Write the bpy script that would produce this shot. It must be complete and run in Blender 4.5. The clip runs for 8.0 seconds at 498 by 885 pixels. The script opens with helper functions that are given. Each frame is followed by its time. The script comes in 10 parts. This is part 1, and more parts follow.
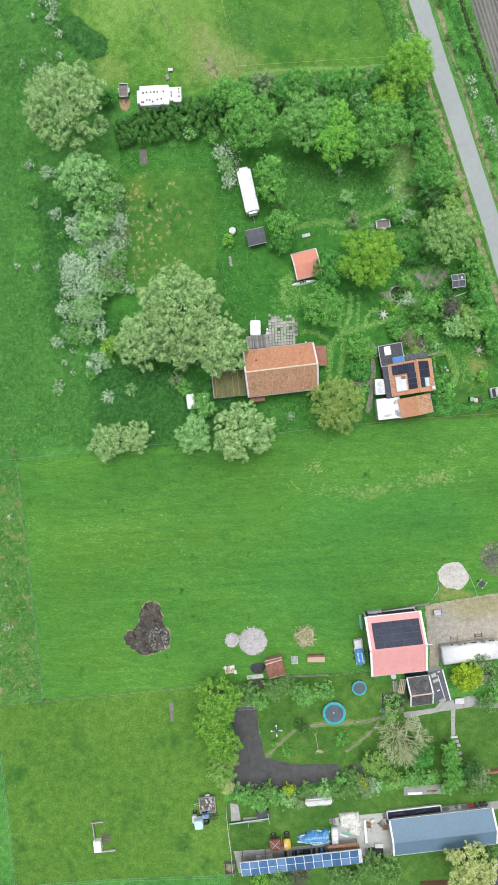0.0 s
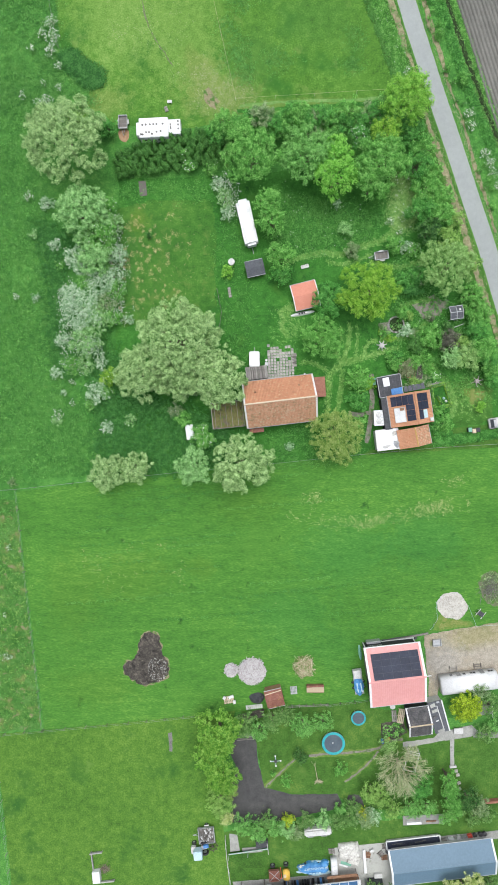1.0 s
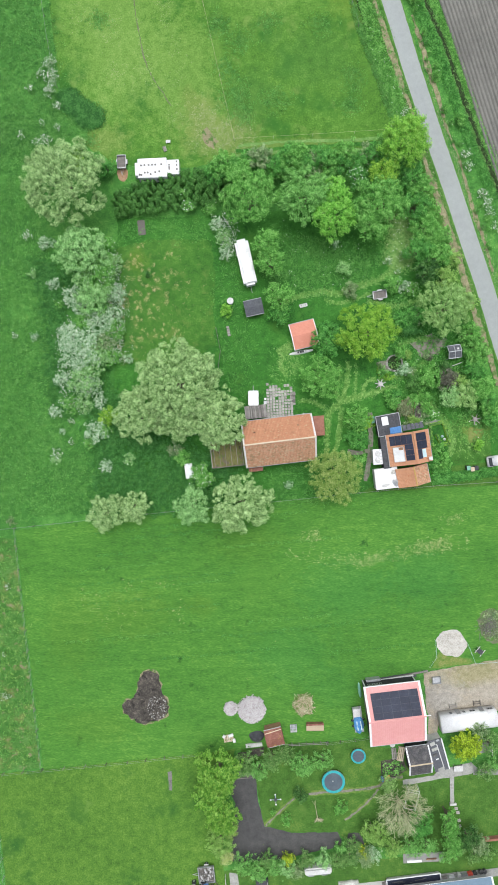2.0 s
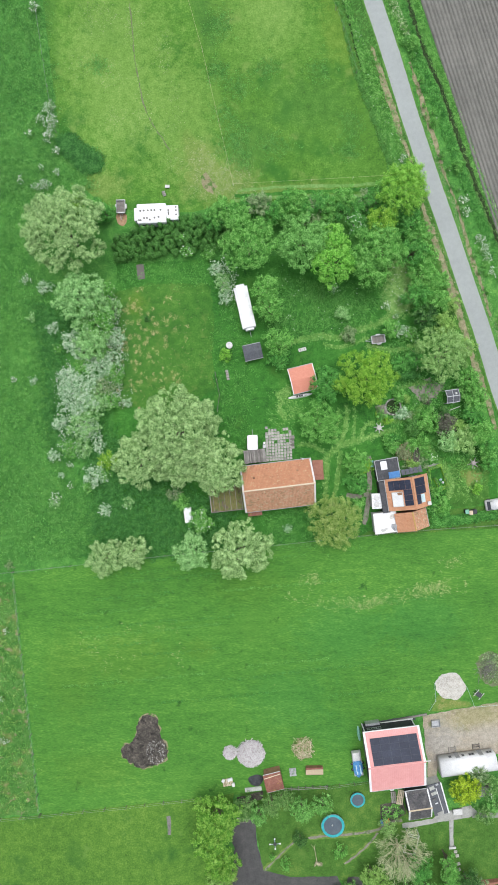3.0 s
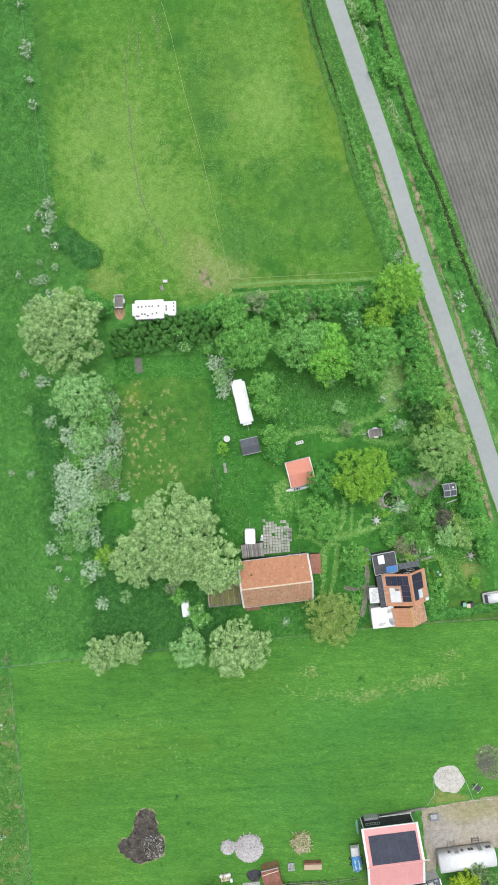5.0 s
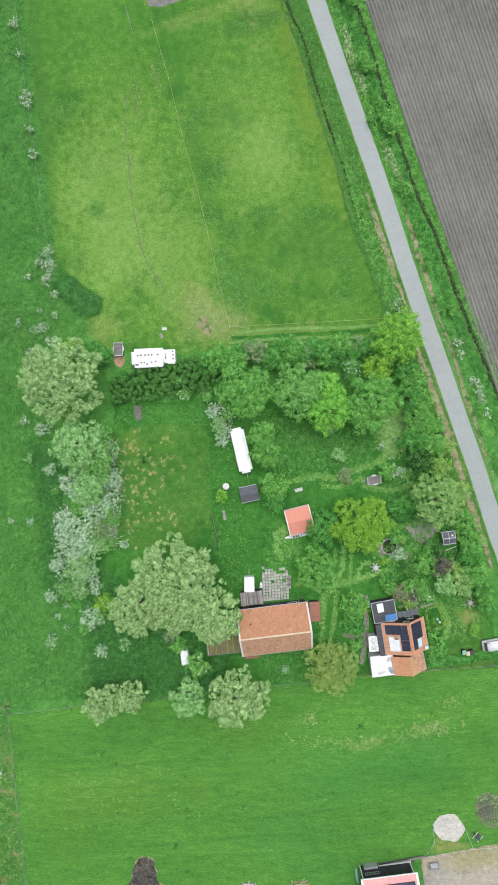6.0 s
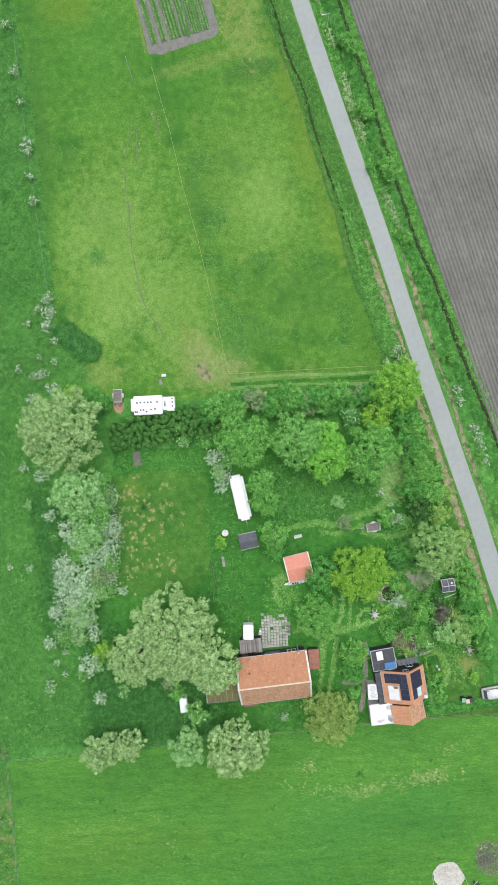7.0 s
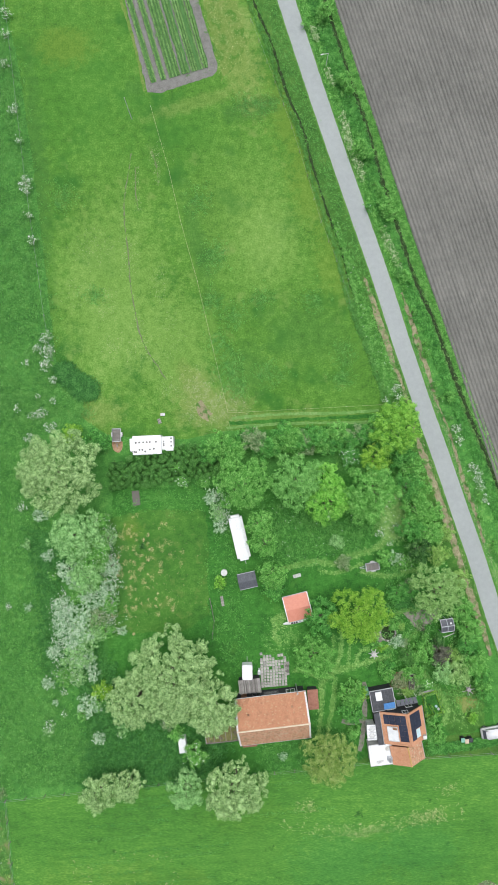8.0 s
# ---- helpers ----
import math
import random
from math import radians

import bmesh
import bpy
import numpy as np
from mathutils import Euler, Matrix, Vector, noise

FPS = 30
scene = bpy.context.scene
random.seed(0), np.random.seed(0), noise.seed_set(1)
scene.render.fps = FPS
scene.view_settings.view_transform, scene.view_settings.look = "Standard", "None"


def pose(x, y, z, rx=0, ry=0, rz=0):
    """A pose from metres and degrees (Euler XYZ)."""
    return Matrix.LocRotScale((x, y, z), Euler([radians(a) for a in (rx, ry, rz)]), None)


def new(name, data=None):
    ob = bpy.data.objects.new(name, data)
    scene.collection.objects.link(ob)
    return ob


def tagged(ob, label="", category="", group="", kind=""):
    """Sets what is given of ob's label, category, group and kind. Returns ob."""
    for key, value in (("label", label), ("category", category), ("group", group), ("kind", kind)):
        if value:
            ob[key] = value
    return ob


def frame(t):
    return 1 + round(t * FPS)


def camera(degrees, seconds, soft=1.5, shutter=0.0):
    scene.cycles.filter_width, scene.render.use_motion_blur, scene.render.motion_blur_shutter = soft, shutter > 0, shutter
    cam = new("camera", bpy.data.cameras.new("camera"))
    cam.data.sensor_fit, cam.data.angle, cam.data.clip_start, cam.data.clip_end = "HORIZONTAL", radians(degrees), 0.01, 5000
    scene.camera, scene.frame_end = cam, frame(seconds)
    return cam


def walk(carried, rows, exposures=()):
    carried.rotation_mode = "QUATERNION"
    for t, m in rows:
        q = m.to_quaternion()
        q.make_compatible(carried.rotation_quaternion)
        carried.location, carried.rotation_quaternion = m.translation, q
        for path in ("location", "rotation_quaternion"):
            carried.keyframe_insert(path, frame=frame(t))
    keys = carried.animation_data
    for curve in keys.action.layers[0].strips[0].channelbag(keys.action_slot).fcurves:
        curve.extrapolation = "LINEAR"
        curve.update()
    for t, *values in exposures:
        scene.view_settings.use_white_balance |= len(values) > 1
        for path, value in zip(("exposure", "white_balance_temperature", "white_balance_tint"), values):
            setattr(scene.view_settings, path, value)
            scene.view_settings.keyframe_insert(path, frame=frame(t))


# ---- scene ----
cam = camera(45.14, 8.0, soft=1.6)
PATH = [
    (0, 46.863, -74.789, 106.440, -1.840, 1.315, 0.195),
    (0.5, 46.729, -72.441, 106.442, -1.794, 1.213, 0.168),
    (1, 46.558, -69.818, 106.411, -1.621, 1.068, 0.181),
    (1.5, 46.340, -66.862, 106.376, -1.463, 0.914, 0.111),
    (3, 45.379, -56.587, 106.315, -0.926, 0.262, 0.016),
    (3.5, 45.165, -52.981, 106.323, -0.697, 0.118, 0.042),
    (4, 45.122, -49.253, 106.361, -0.501, 0.031, -0.028),
    (4.5, 45.200, -45.472, 106.391, -0.303, -0.011, -0.046),
    (6, 45.731, -34.012, 106.572, 0.290, 0.126, -0.081),
    (6.5, 45.926, -30.102, 106.615, 0.419, 0.193, -0.041),
    (7, 46.068, -26.272, 106.640, 0.565, 0.231, -0.034),
    (7.5, 46.128, -22.744, 106.630, 0.756, 0.206, -0.022),
    (8, 46.129, -19.413, 106.571, 0.612, 0.165, -0.026),
]
walk(cam, [(t, pose(x, y, z, rx, ry, rz)) for t, x, y, z, rx, ry, rz in PATH], [(0.0, -0.14, 6150, 8.0), (4.0, -0.17, 6150, 8.0), (8.0, -0.19, 6150, 8.0)])

# ---------- world and light: a bright overcast sky, the sun veiled ----------
SUN_UP, SUN_FROM = 77, 12          # degrees above the horizon; degrees clockwise from +y
world = bpy.data.worlds.new("world")
scene.world = world
world.use_nodes = True
wn = world.node_tree
sky = wn.nodes.new("ShaderNodeTexSky")
sky.sky_type = "NISHITA"
sky.sun_disc = False
sky.sun_elevation = radians(SUN_UP)
sky.sun_rotation = radians(SUN_FROM)
sky.air_density, sky.dust_density, sky.ozone_density = 0.6, 6.0, 0.5
veil = wn.nodes.new("ShaderNodeHueSaturation")
veil.inputs["Saturation"].default_value = 0.35
wn.links.new(sky.outputs[0], veil.inputs["Color"])
wn.links.new(veil.outputs[0], wn.nodes["Background"].inputs[0])
wn.nodes["Background"].inputs[1].default_value = 0.24
sun = new("sun", bpy.data.lights.new("sun", "SUN"))
sun.data.energy, sun.data.angle, sun.data.color = 0.9, radians(35), (1.0, 0.985, 0.96)
sun.rotation_euler = (radians(90 - SUN_UP), 0, radians(180 - SUN_FROM))


# ---------- materials ----------
def ramp_node(nt, colours, low=0.36, high=0.64):
    ramp = nt.nodes.new("ShaderNodeValToRGB")
    el = ramp.color_ramp.elements
    while len(el) < len(colours):
        el.new(0.5)
    for i, c in enumerate(colours):
        el[i].position = low + (high - low) * i / max(1, len(colours) - 1)
        el[i].color = (*c, 1)
    return ramp


def noise_node(nt, vec, scale, detail=3.0, rough=0.6):
    n = nt.nodes.new("ShaderNodeTexNoise")
    n.inputs["Scale"].default_value, n.inputs["Detail"].default_value, n.inputs["Roughness"].default_value = scale, detail, rough
    nt.links.new(vec, n.inputs["Vector"])
    return n.outputs["Fac"]


def math_node(nt, op, a, b):
    n = nt.nodes.new("ShaderNodeMath")
    n.operation = op
    for k, v in enumerate((a, b)):
        if isinstance(v, (int, float)):
            n.inputs[k].default_value = v
        else:
            nt.links.new(v, n.inputs[k])
    return n.outputs[0]


def mix_node(nt, fac, a, b):
    n = nt.nodes.new("ShaderNodeMix")
    n.data_type = "RGBA"
    nt.links.new(fac, n.inputs[0])
    for k, v in ((6, a), (7, b)):
        if isinstance(v, tuple):
            n.inputs[k].default_value = (*v, 1)
        else:
            nt.links.new(v, n.inputs[k])
    return n.outputs[2]


def surface(name, colours, scales=(9, 1.6, 0.2), weights=(0.45, 0.35, 0.2), rough=0.75, bump=0.3, metal=0.0, patches=(),
            squash=None, vary=0.0, spec=0.3, span=(0.36, 0.64), spots=()):
    """A weathered surface: colours along three scales of noise (per metre), patches as (colour, scale, threshold, softness),
    worn or rank spots as (centre, half length, half width, turn, strength, colours)."""
    m = bpy.data.materials.new(name)
    m.use_nodes = True
    nt = m.node_tree
    bsdf = nt.nodes["Principled BSDF"]
    tc = nt.nodes.new("ShaderNodeTexCoord").outputs["Object"]
    vec = tc
    if squash:
        mp = nt.nodes.new("ShaderNodeMapping")
        mp.inputs["Rotation"].default_value = (0, 0, radians(squash[0]))
        mp.inputs["Scale"].default_value = (squash[1], squash[2], 1)
        nt.links.new(tc, mp.inputs["Vector"])
        vec = mp.outputs[0]
    fac, first = None, None
    for s, w in zip(scales, weights):
        n = noise_node(nt, vec, s)
        first = first or n
        n = math_node(nt, "MULTIPLY", n, w)
        fac = n if fac is None else math_node(nt, "ADD", fac, n)
    if vary:
        rnd = nt.nodes.new("ShaderNodeObjectInfo").outputs["Random"]
        fac = math_node(nt, "ADD", fac, math_node(nt, "MULTIPLY", math_node(nt, "SUBTRACT", rnd, 0.5), vary))
    ramp = ramp_node(nt, colours, *span)
    nt.links.new(fac, ramp.inputs[0])
    col = ramp.outputs[0]
    for c, s, low, soft in patches:
        n = noise_node(nt, tc, s, 5.0, 0.62)
        mr = nt.nodes.new("ShaderNodeMapRange")
        mr.inputs[1].default_value, mr.inputs[2].default_value = low, low + soft
        nt.links.new(n, mr.inputs[0])
        col = mix_node(nt, mr.outputs[0], col, c)
    for at, rx, ry, turn, most, shades_ in spots:
        mp = nt.nodes.new("ShaderNodeMapping")
        mp.vector_type = "TEXTURE"
        mp.inputs["Location"].default_value = (at[0], at[1], 0)
        mp.inputs["Rotation"].default_value = (0, 0, radians(turn))
        mp.inputs["Scale"].default_value = (rx, ry, 50)
        nt.links.new(tc, mp.inputs["Vector"])
        far = nt.nodes.new("ShaderNodeVectorMath")
        far.operation = "LENGTH"
        nt.links.new(mp.outputs[0], far.inputs[0])
        wander = math_node(nt, "MULTIPLY", math_node(nt, "SUBTRACT", noise_node(nt, tc, 0.55, 9.0, 0.80), 0.5), 3.2)
        mr = nt.nodes.new("ShaderNodeMapRange")
        mr.inputs[1].default_value, mr.inputs[2].default_value, mr.inputs[3].default_value, mr.inputs[4].default_value = 1.15, 0.45, 0.0, most
        nt.links.new(math_node(nt, "ADD", far.outputs["Value"], wander), mr.inputs[0])
        other = ramp_node(nt, shades_, *span)
        nt.links.new(fac, other.inputs[0])
        col = mix_node(nt, mr.outputs[0], col, other.outputs[0])
    nt.links.new(col, bsdf.inputs["Base Color"])
    bsdf.inputs["Roughness"].default_value = rough
    bsdf.inputs["Metallic"].default_value = metal
    bsdf.inputs["Specular IOR Level"].default_value = spec
    if bump:
        b = nt.nodes.new("ShaderNodeBump")
        b.inputs["Strength"].default_value, b.inputs["Distance"].default_value = bump, 0.05
        nt.links.new(first, b.inputs["Height"])
        nt.links.new(b.outputs[0], bsdf.inputs["Normal"])
    return m


def leafage(name, colours, through_light=0.30, gloss=0.5):
    """Leaves: colour by leaf, tuft highlights and shaded gaps painted by noise, a little light through."""
    m = bpy.data.materials.new(name)
    m.use_nodes = True
    nt = m.node_tree
    bsdf = nt.nodes["Principled BSDF"]
    rnd = nt.nodes.new("ShaderNodeNewGeometry").outputs["Random Per Island"]
    tc = nt.nodes.new("ShaderNodeTexCoord").outputs["Object"]
    n = noise_node(nt, tc, 1.3, 5.0, 0.75)
    fac = math_node(nt, "ADD", math_node(nt, "MULTIPLY", rnd, 0.50), math_node(nt, "SUBTRACT", math_node(nt, "MULTIPLY", n, 2.0), 0.75))
    ramp = ramp_node(nt, [tuple(min(0.8, v * 1.42) for v in c) for c in colours], 0.26, 0.74)
    nt.links.new(fac, ramp.inputs[0])
    nt.links.new(ramp.outputs[0], bsdf.inputs["Base Color"])
    bsdf.inputs["Roughness"].default_value = gloss
    bsdf.inputs["Specular IOR Level"].default_value = 0.25
    tr = nt.nodes.new("ShaderNodeBsdfTranslucent")
    nt.links.new(ramp.outputs[0], tr.inputs["Color"])
    mx = nt.nodes.new("ShaderNodeMixShader")
    mx.inputs[0].default_value = through_light
    nt.links.new(bsdf.outputs[0], mx.inputs[1])
    nt.links.new(tr.outputs[0], mx.inputs[2])
    nt.links.new(mx.outputs[0], nt.nodes["Material Output"].inputs[0])
    return m


M = {}
# ground covers
GRASS_SPAN = (0.39, 0.62)
M["meadow"] = surface("meadow_grass", [(0.029, 0.111, 0.017), (0.050, 0.171, 0.026), (0.075, 0.227, 0.037), (0.139, 0.311, 0.065)], (4.5, 0.9, 0.09), (0.42, 0.33, 0.25), bump=0.8, rough=0.9, span=GRASS_SPAN,
                      patches=[((0.032, 0.130, 0.017), 0.16, 0.55, 0.14), ((0.123, 0.235, 0.043), 0.9, 0.62, 0.10)])
WARM = [(0.044, 0.126, 0.012), (0.072, 0.172, 0.018), (0.112, 0.218, 0.030)]
COOL = [(0.024, 0.120, 0.020), (0.040, 0.168, 0.028), (0.070, 0.215, 0.042)]
M["pasture"] = surface("pasture_grass", [(0.031, 0.108, 0.015), (0.049, 0.157, 0.019), (0.071, 0.200, 0.025), (0.122, 0.261, 0.038)], (4.2, 1.0, 0.07), (0.42, 0.28, 0.30), bump=0.6, rough=0.9, span=(0.37, 0.63),
                       squash=(-7, 0.40, 1.25), patches=[((0.075, 0.196, 0.025), 0.07, 0.58, 0.18), ((0.097, 0.211, 0.033), 1.6, 0.60, 0.12), ((0.022, 0.088, 0.011), 0.33, 0.63, 0.08), ((0.27, 0.29, 0.11), 0.8, 0.715, 0.05)],
                       spots=[((36.0, -95.5), 3.0, 2.2, 0, 0.55, WARM), ((24.0, -97.0), 9, 5, 8, 0.5, WARM), ((13.0, -100.0), 6, 9, 0, 0.45, WARM), ((17.0, -117.0), 9, 4, 0, 0.45, WARM), ((44.0, -84.0), 8, 4, 5, 0.4, WARM), ((62.0, -92.0), 10, 7, 8, 0.45, COOL), ((76.0, -90.0), 8, 6, 0, 0.45, COOL), ((52.0, -104.0), 9, 6, 0, 0.4, COOL), ((60.0, -110.0), 6, 4, 0, 0.3, COOL)])
PALE = [(0.092, 0.196, 0.028), (0.142, 0.260, 0.046), (0.210, 0.318, 0.085)]
STRAW = [(0.088, 0.168, 0.024), (0.148, 0.222, 0.046), (0.222, 0.278, 0.092)]
RANK = [(0.028, 0.095, 0.014), (0.042, 0.132, 0.018), (0.062, 0.165, 0.024)]
DEEP = [(0.030, 0.118, 0.010), (0.046, 0.160, 0.015), (0.072, 0.196, 0.024)]
YELLOWED = [(0.072, 0.150, 0.013), (0.104, 0.190, 0.020), (0.149, 0.225, 0.034)]
PADDOCK_SPOTS = [((14.0, 46.0), 15, 16, 0, 0.55, DEEP), ((33.0, 37.0), 9, 7, 15, 0.45, DEEP), ((21.5, 8.0), 11, 19, 8, 0.75, PALE), ((33.0, -2.0), 7, 12, 0, 0.7, PALE), ((46.0, 20.0), 11, 15, 12, 0.32, PALE), ((12.5, 52.8), 6, 4, 0, 0.75, YELLOWED), ((53.42, 41.13), 5, 10, 18, 0.8, YELLOWED), ((57.38, 27.15), 5, 9, 18, 0.75, YELLOWED), ((48.89, 18.20), 6, 8, 10, 0.6, PALE), ((60.84, 13.18), 3.5, 7, 18, 0.6, YELLOWED), ((55.83, 1.23), 8, 6, 0, 0.5, RANK),
                 ((45.94, 41.66), 6, 2.5, 10, 0.8, RANK), ((36.42, 18.24), 1.8, 12, 15, 0.6, RANK), ((25.19, 45.43), 1.8, 2.2, 0, 0.6, RANK), ((45.84, -5.73), 4, 6, 0, 0.6, RANK), ((7.98, 30.32), 2.2, 26, 5, 0.7, RANK),
                 ((43.18, 54.14), 4.2, 14, 14, 0.95, STRAW), ((36.47, 42.59), 10, 1.5, 17, 0.5, STRAW), ((39.2, -12.2), 8.0, 4.2, 0, 0.85, STRAW), ((36.5, -8.5), 4, 3.5, 20, 0.8, STRAW), ((34.87, -6.20), 2, 3, 30, 0.7, STRAW), ((18.88, -13.14), 5, 3, 0, 0.6, STRAW), ((67.78, 0.20), 2.5, 7, 18, 0.5, RANK),
                 ((51.81, -13.52), 12, 0.9, 2, 0.6, STRAW)]
M["paddock"] = surface("paddock_grass", [(0.031, 0.101, 0.011), (0.059, 0.157, 0.015), (0.082, 0.201, 0.024), (0.139, 0.268, 0.044)], (3.6, 0.8, 0.07), (0.42, 0.34, 0.24), bump=0.35, rough=0.9, span=(0.37, 0.63),
                       patches=[((0.030, 0.122, 0.012), 0.11, 0.53, 0.12), ((0.128, 0.206, 0.045), 0.2, 0.60, 0.14), ((0.111, 0.216, 0.040), 1.4, 0.61, 0.12), ((0.184, 0.180, 0.123), 0.45, 0.72, 0.05)], spots=PADDOCK_SPOTS)
M["field"] = surface("grazed_grass", [(0.033, 0.097, 0.010), (0.059, 0.146, 0.016), (0.087, 0.188, 0.022), (0.139, 0.242, 0.039)], (3.4, 0.75, 0.07), (0.42, 0.33, 0.25), bump=0.35, rough=0.9, span=(0.37, 0.63),
                     patches=[((0.025, 0.099, 0.012), 0.14, 0.54, 0.14), ((0.102, 0.198, 0.035), 0.3, 0.62, 0.1), ((0.108, 0.208, 0.035), 1.5, 0.60, 0.12)])
M["garden"] = surface("garden_grass", [(0.016, 0.077, 0.009), (0.027, 0.122, 0.013), (0.043, 0.163, 0.019), (0.078, 0.221, 0.034)], (3.8, 0.8, 0.12), (0.38, 0.34, 0.28), bump=0.8, rough=0.9, span=GRASS_SPAN,
                      patches=[((0.060, 0.175, 0.022), 0.25, 0.60, 0.12), ((0.075, 0.190, 0.030), 1.6, 0.61, 0.12)])
M["lawn"] = surface("lawn_grass", [(0.028, 0.078, 0.010), (0.042, 0.115, 0.013), (0.063, 0.146, 0.021), (0.110, 0.186, 0.030)], (4.0, 0.7, 0.1), (0.36, 0.34, 0.30), bump=0.6, rough=0.9, span=GRASS_SPAN,
                    patches=[((0.087, 0.156, 0.028), 0.3, 0.60, 0.12), ((0.076, 0.156, 0.024), 1.7, 0.60, 0.12)])
M["verge_grass"] = surface("verge_grass", [(0.024, 0.081, 0.010), (0.037, 0.119, 0.013), (0.055, 0.150, 0.021), (0.097, 0.192, 0.032)], (4.0, 0.7, 0.1), (0.36, 0.34, 0.30), bump=0.6, rough=0.9, span=GRASS_SPAN,
                    patches=[((0.065, 0.156, 0.026), 0.3, 0.60, 0.12), ((0.050, 0.146, 0.022), 1.7, 0.60, 0.12)])
M["bare_lawn"] = surface("worn_lawn", [(0.022, 0.093, 0.010), (0.040, 0.134, 0.015), (0.060, 0.163, 0.020), (0.105, 0.218, 0.038)], (3.8, 0.8, 0.12), (0.38, 0.34, 0.28), bump=0.8, rough=0.9, span=GRASS_SPAN,
                         patches=[((0.085, 0.165, 0.028), 0.5, 0.55, 0.10), ((0.20, 0.21, 0.09), 1.4, 0.64, 0.06)], spots=[((23.41, -40.88), 1.2, 9, 0, 0.7, RANK), ((24.93, -33.91), 2, 2.2, 0, 0.6, YELLOWED)])
M["path_grass"] = surface("trodden_grass", [(0.087, 0.202, 0.041), (0.123, 0.250, 0.059), (0.184, 0.302, 0.097)], (3.0, 0.6, 0.1), bump=0.5, rough=0.9, span=(0.40, 0.60))
M["path_edge"] = surface("path_edge_grass", [(0.054, 0.156, 0.021), (0.076, 0.193, 0.030), (0.110, 0.229, 0.047)], (3.0, 0.6, 0.1), bump=0.5, rough=0.9, span=(0.40, 0.60))
M["dry"] = surface("dry_grass", [(0.085, 0.165, 0.025), (0.125, 0.200, 0.038), (0.19, 0.232, 0.075)], (3.0, 0.7, 0.2), bump=0.5, rough=0.95, patches=[((0.066, 0.160, 0.020), 0.5, 0.50, 0.12)])
M["straw"] = surface("straw_grass", [(0.105, 0.170, 0.030), (0.165, 0.205, 0.052), (0.245, 0.250, 0.105)], (3.2, 0.7, 0.2), bump=0.5, rough=0.95, patches=[((0.085, 0.165, 0.024), 0.6, 0.54, 0.10)])
M["trail"] = surface("trodden_trail", [(0.095, 0.125, 0.055), (0.130, 0.145, 0.080), (0.170, 0.175, 0.115)], (4, 0.9, 0.2), bump=0.5, rough=0.95, patches=[((0.075, 0.165, 0.030), 0.8, 0.52, 0.10)])
M["rough"] = surface("rough_dry_grass", [(0.026, 0.099, 0.013), (0.046, 0.141, 0.021), (0.074, 0.182, 0.034), (0.123, 0.227, 0.071)], (3.4, 0.8, 0.15), (0.42, 0.33, 0.25), bump=0.8, rough=0.95, span=GRASS_SPAN,
                     patches=[((0.135, 0.175, 0.050), 0.35, 0.53, 0.10), ((0.200, 0.190, 0.105), 0.7, 0.59, 0.06), ((0.029, 0.107, 0.016), 0.5, 0.62, 0.08)])
M["plot_green"] = surface("weedy_plot", [(0.040, 0.115, 0.028), (0.062, 0.155, 0.040), (0.095, 0.190, 0.060)], (3.4, 0.8, 0.15), bump=0.6, rough=0.95)
M["rubble"] = surface("grey_rubble", [(0.096, 0.092, 0.084), (0.160, 0.152, 0.140), (0.240, 0.232, 0.216)], (5, 1.2, 0.3), bump=0.6, rough=0.95)
M["soil"] = surface("bare_soil", [(0.131, 0.118, 0.066), (0.225, 0.204, 0.118), (0.322, 0.288, 0.178)], (5, 1.2, 0.3), bump=0.8, rough=0.95, patches=[((0.068, 0.149, 0.027), 0.9, 0.50, 0.10)])
M["grey_soil"] = surface("grey_soil", [(0.120, 0.118, 0.090), (0.190, 0.180, 0.145), (0.260, 0.245, 0.205)], (5, 1.2, 0.3), bump=0.8, rough=0.95, patches=[((0.068, 0.140, 0.035), 0.9, 0.55, 0.10)])
M["tan_soil"] = surface("tan_soil", [(0.22, 0.135, 0.075), (0.33, 0.205, 0.12), (0.42, 0.28, 0.18)], (4, 1.2, 0.3), bump=0.8, rough=0.95, patches=[((0.10, 0.16, 0.04), 0.9, 0.60, 0.10)])
M["mud"] = surface("wet_mud", [(0.030, 0.027, 0.022), (0.058, 0.051, 0.042), (0.110, 0.096, 0.078)], (4.5, 1.0, 0.3), bump=1.0, rough=0.8, span=(0.40, 0.60), patches=[((0.020, 0.018, 0.015), 0.9, 0.56, 0.08), ((0.15, 0.13, 0.105), 2.0, 0.62, 0.06)])
M["arable"] = surface("ploughed_soil", [(0.107, 0.105, 0.093), (0.162, 0.158, 0.141), (0.219, 0.210, 0.188)], (6, 0.9, 0.08), (0.40, 0.28, 0.32), bump=0.4, rough=0.95, span=(0.34, 0.66))
M["plot_soil"] = surface("plot_soil", [(0.112, 0.108, 0.098), (0.165, 0.160, 0.146), (0.215, 0.210, 0.192)], (5, 1.2, 0.2), bump=0.8, rough=0.95, patches=[((0.075, 0.150, 0.045), 0.7, 0.60, 0.10)])
M["asphalt"] = surface("pale_asphalt", [(0.251, 0.268, 0.262), (0.281, 0.300, 0.290), (0.311, 0.331, 0.320)], (9, 1.3, 0.12), (0.38, 0.34, 0.28), bump=0.1, rough=0.85)
M["tarmac"] = surface("old_dark_tarmac", [(0.044, 0.043, 0.043), (0.066, 0.065, 0.064), (0.096, 0.093, 0.086)], (7, 0.9, 0.15), bump=0.5, rough=0.9, patches=[((0.10, 0.13, 0.05), 0.5, 0.66, 0.06)])
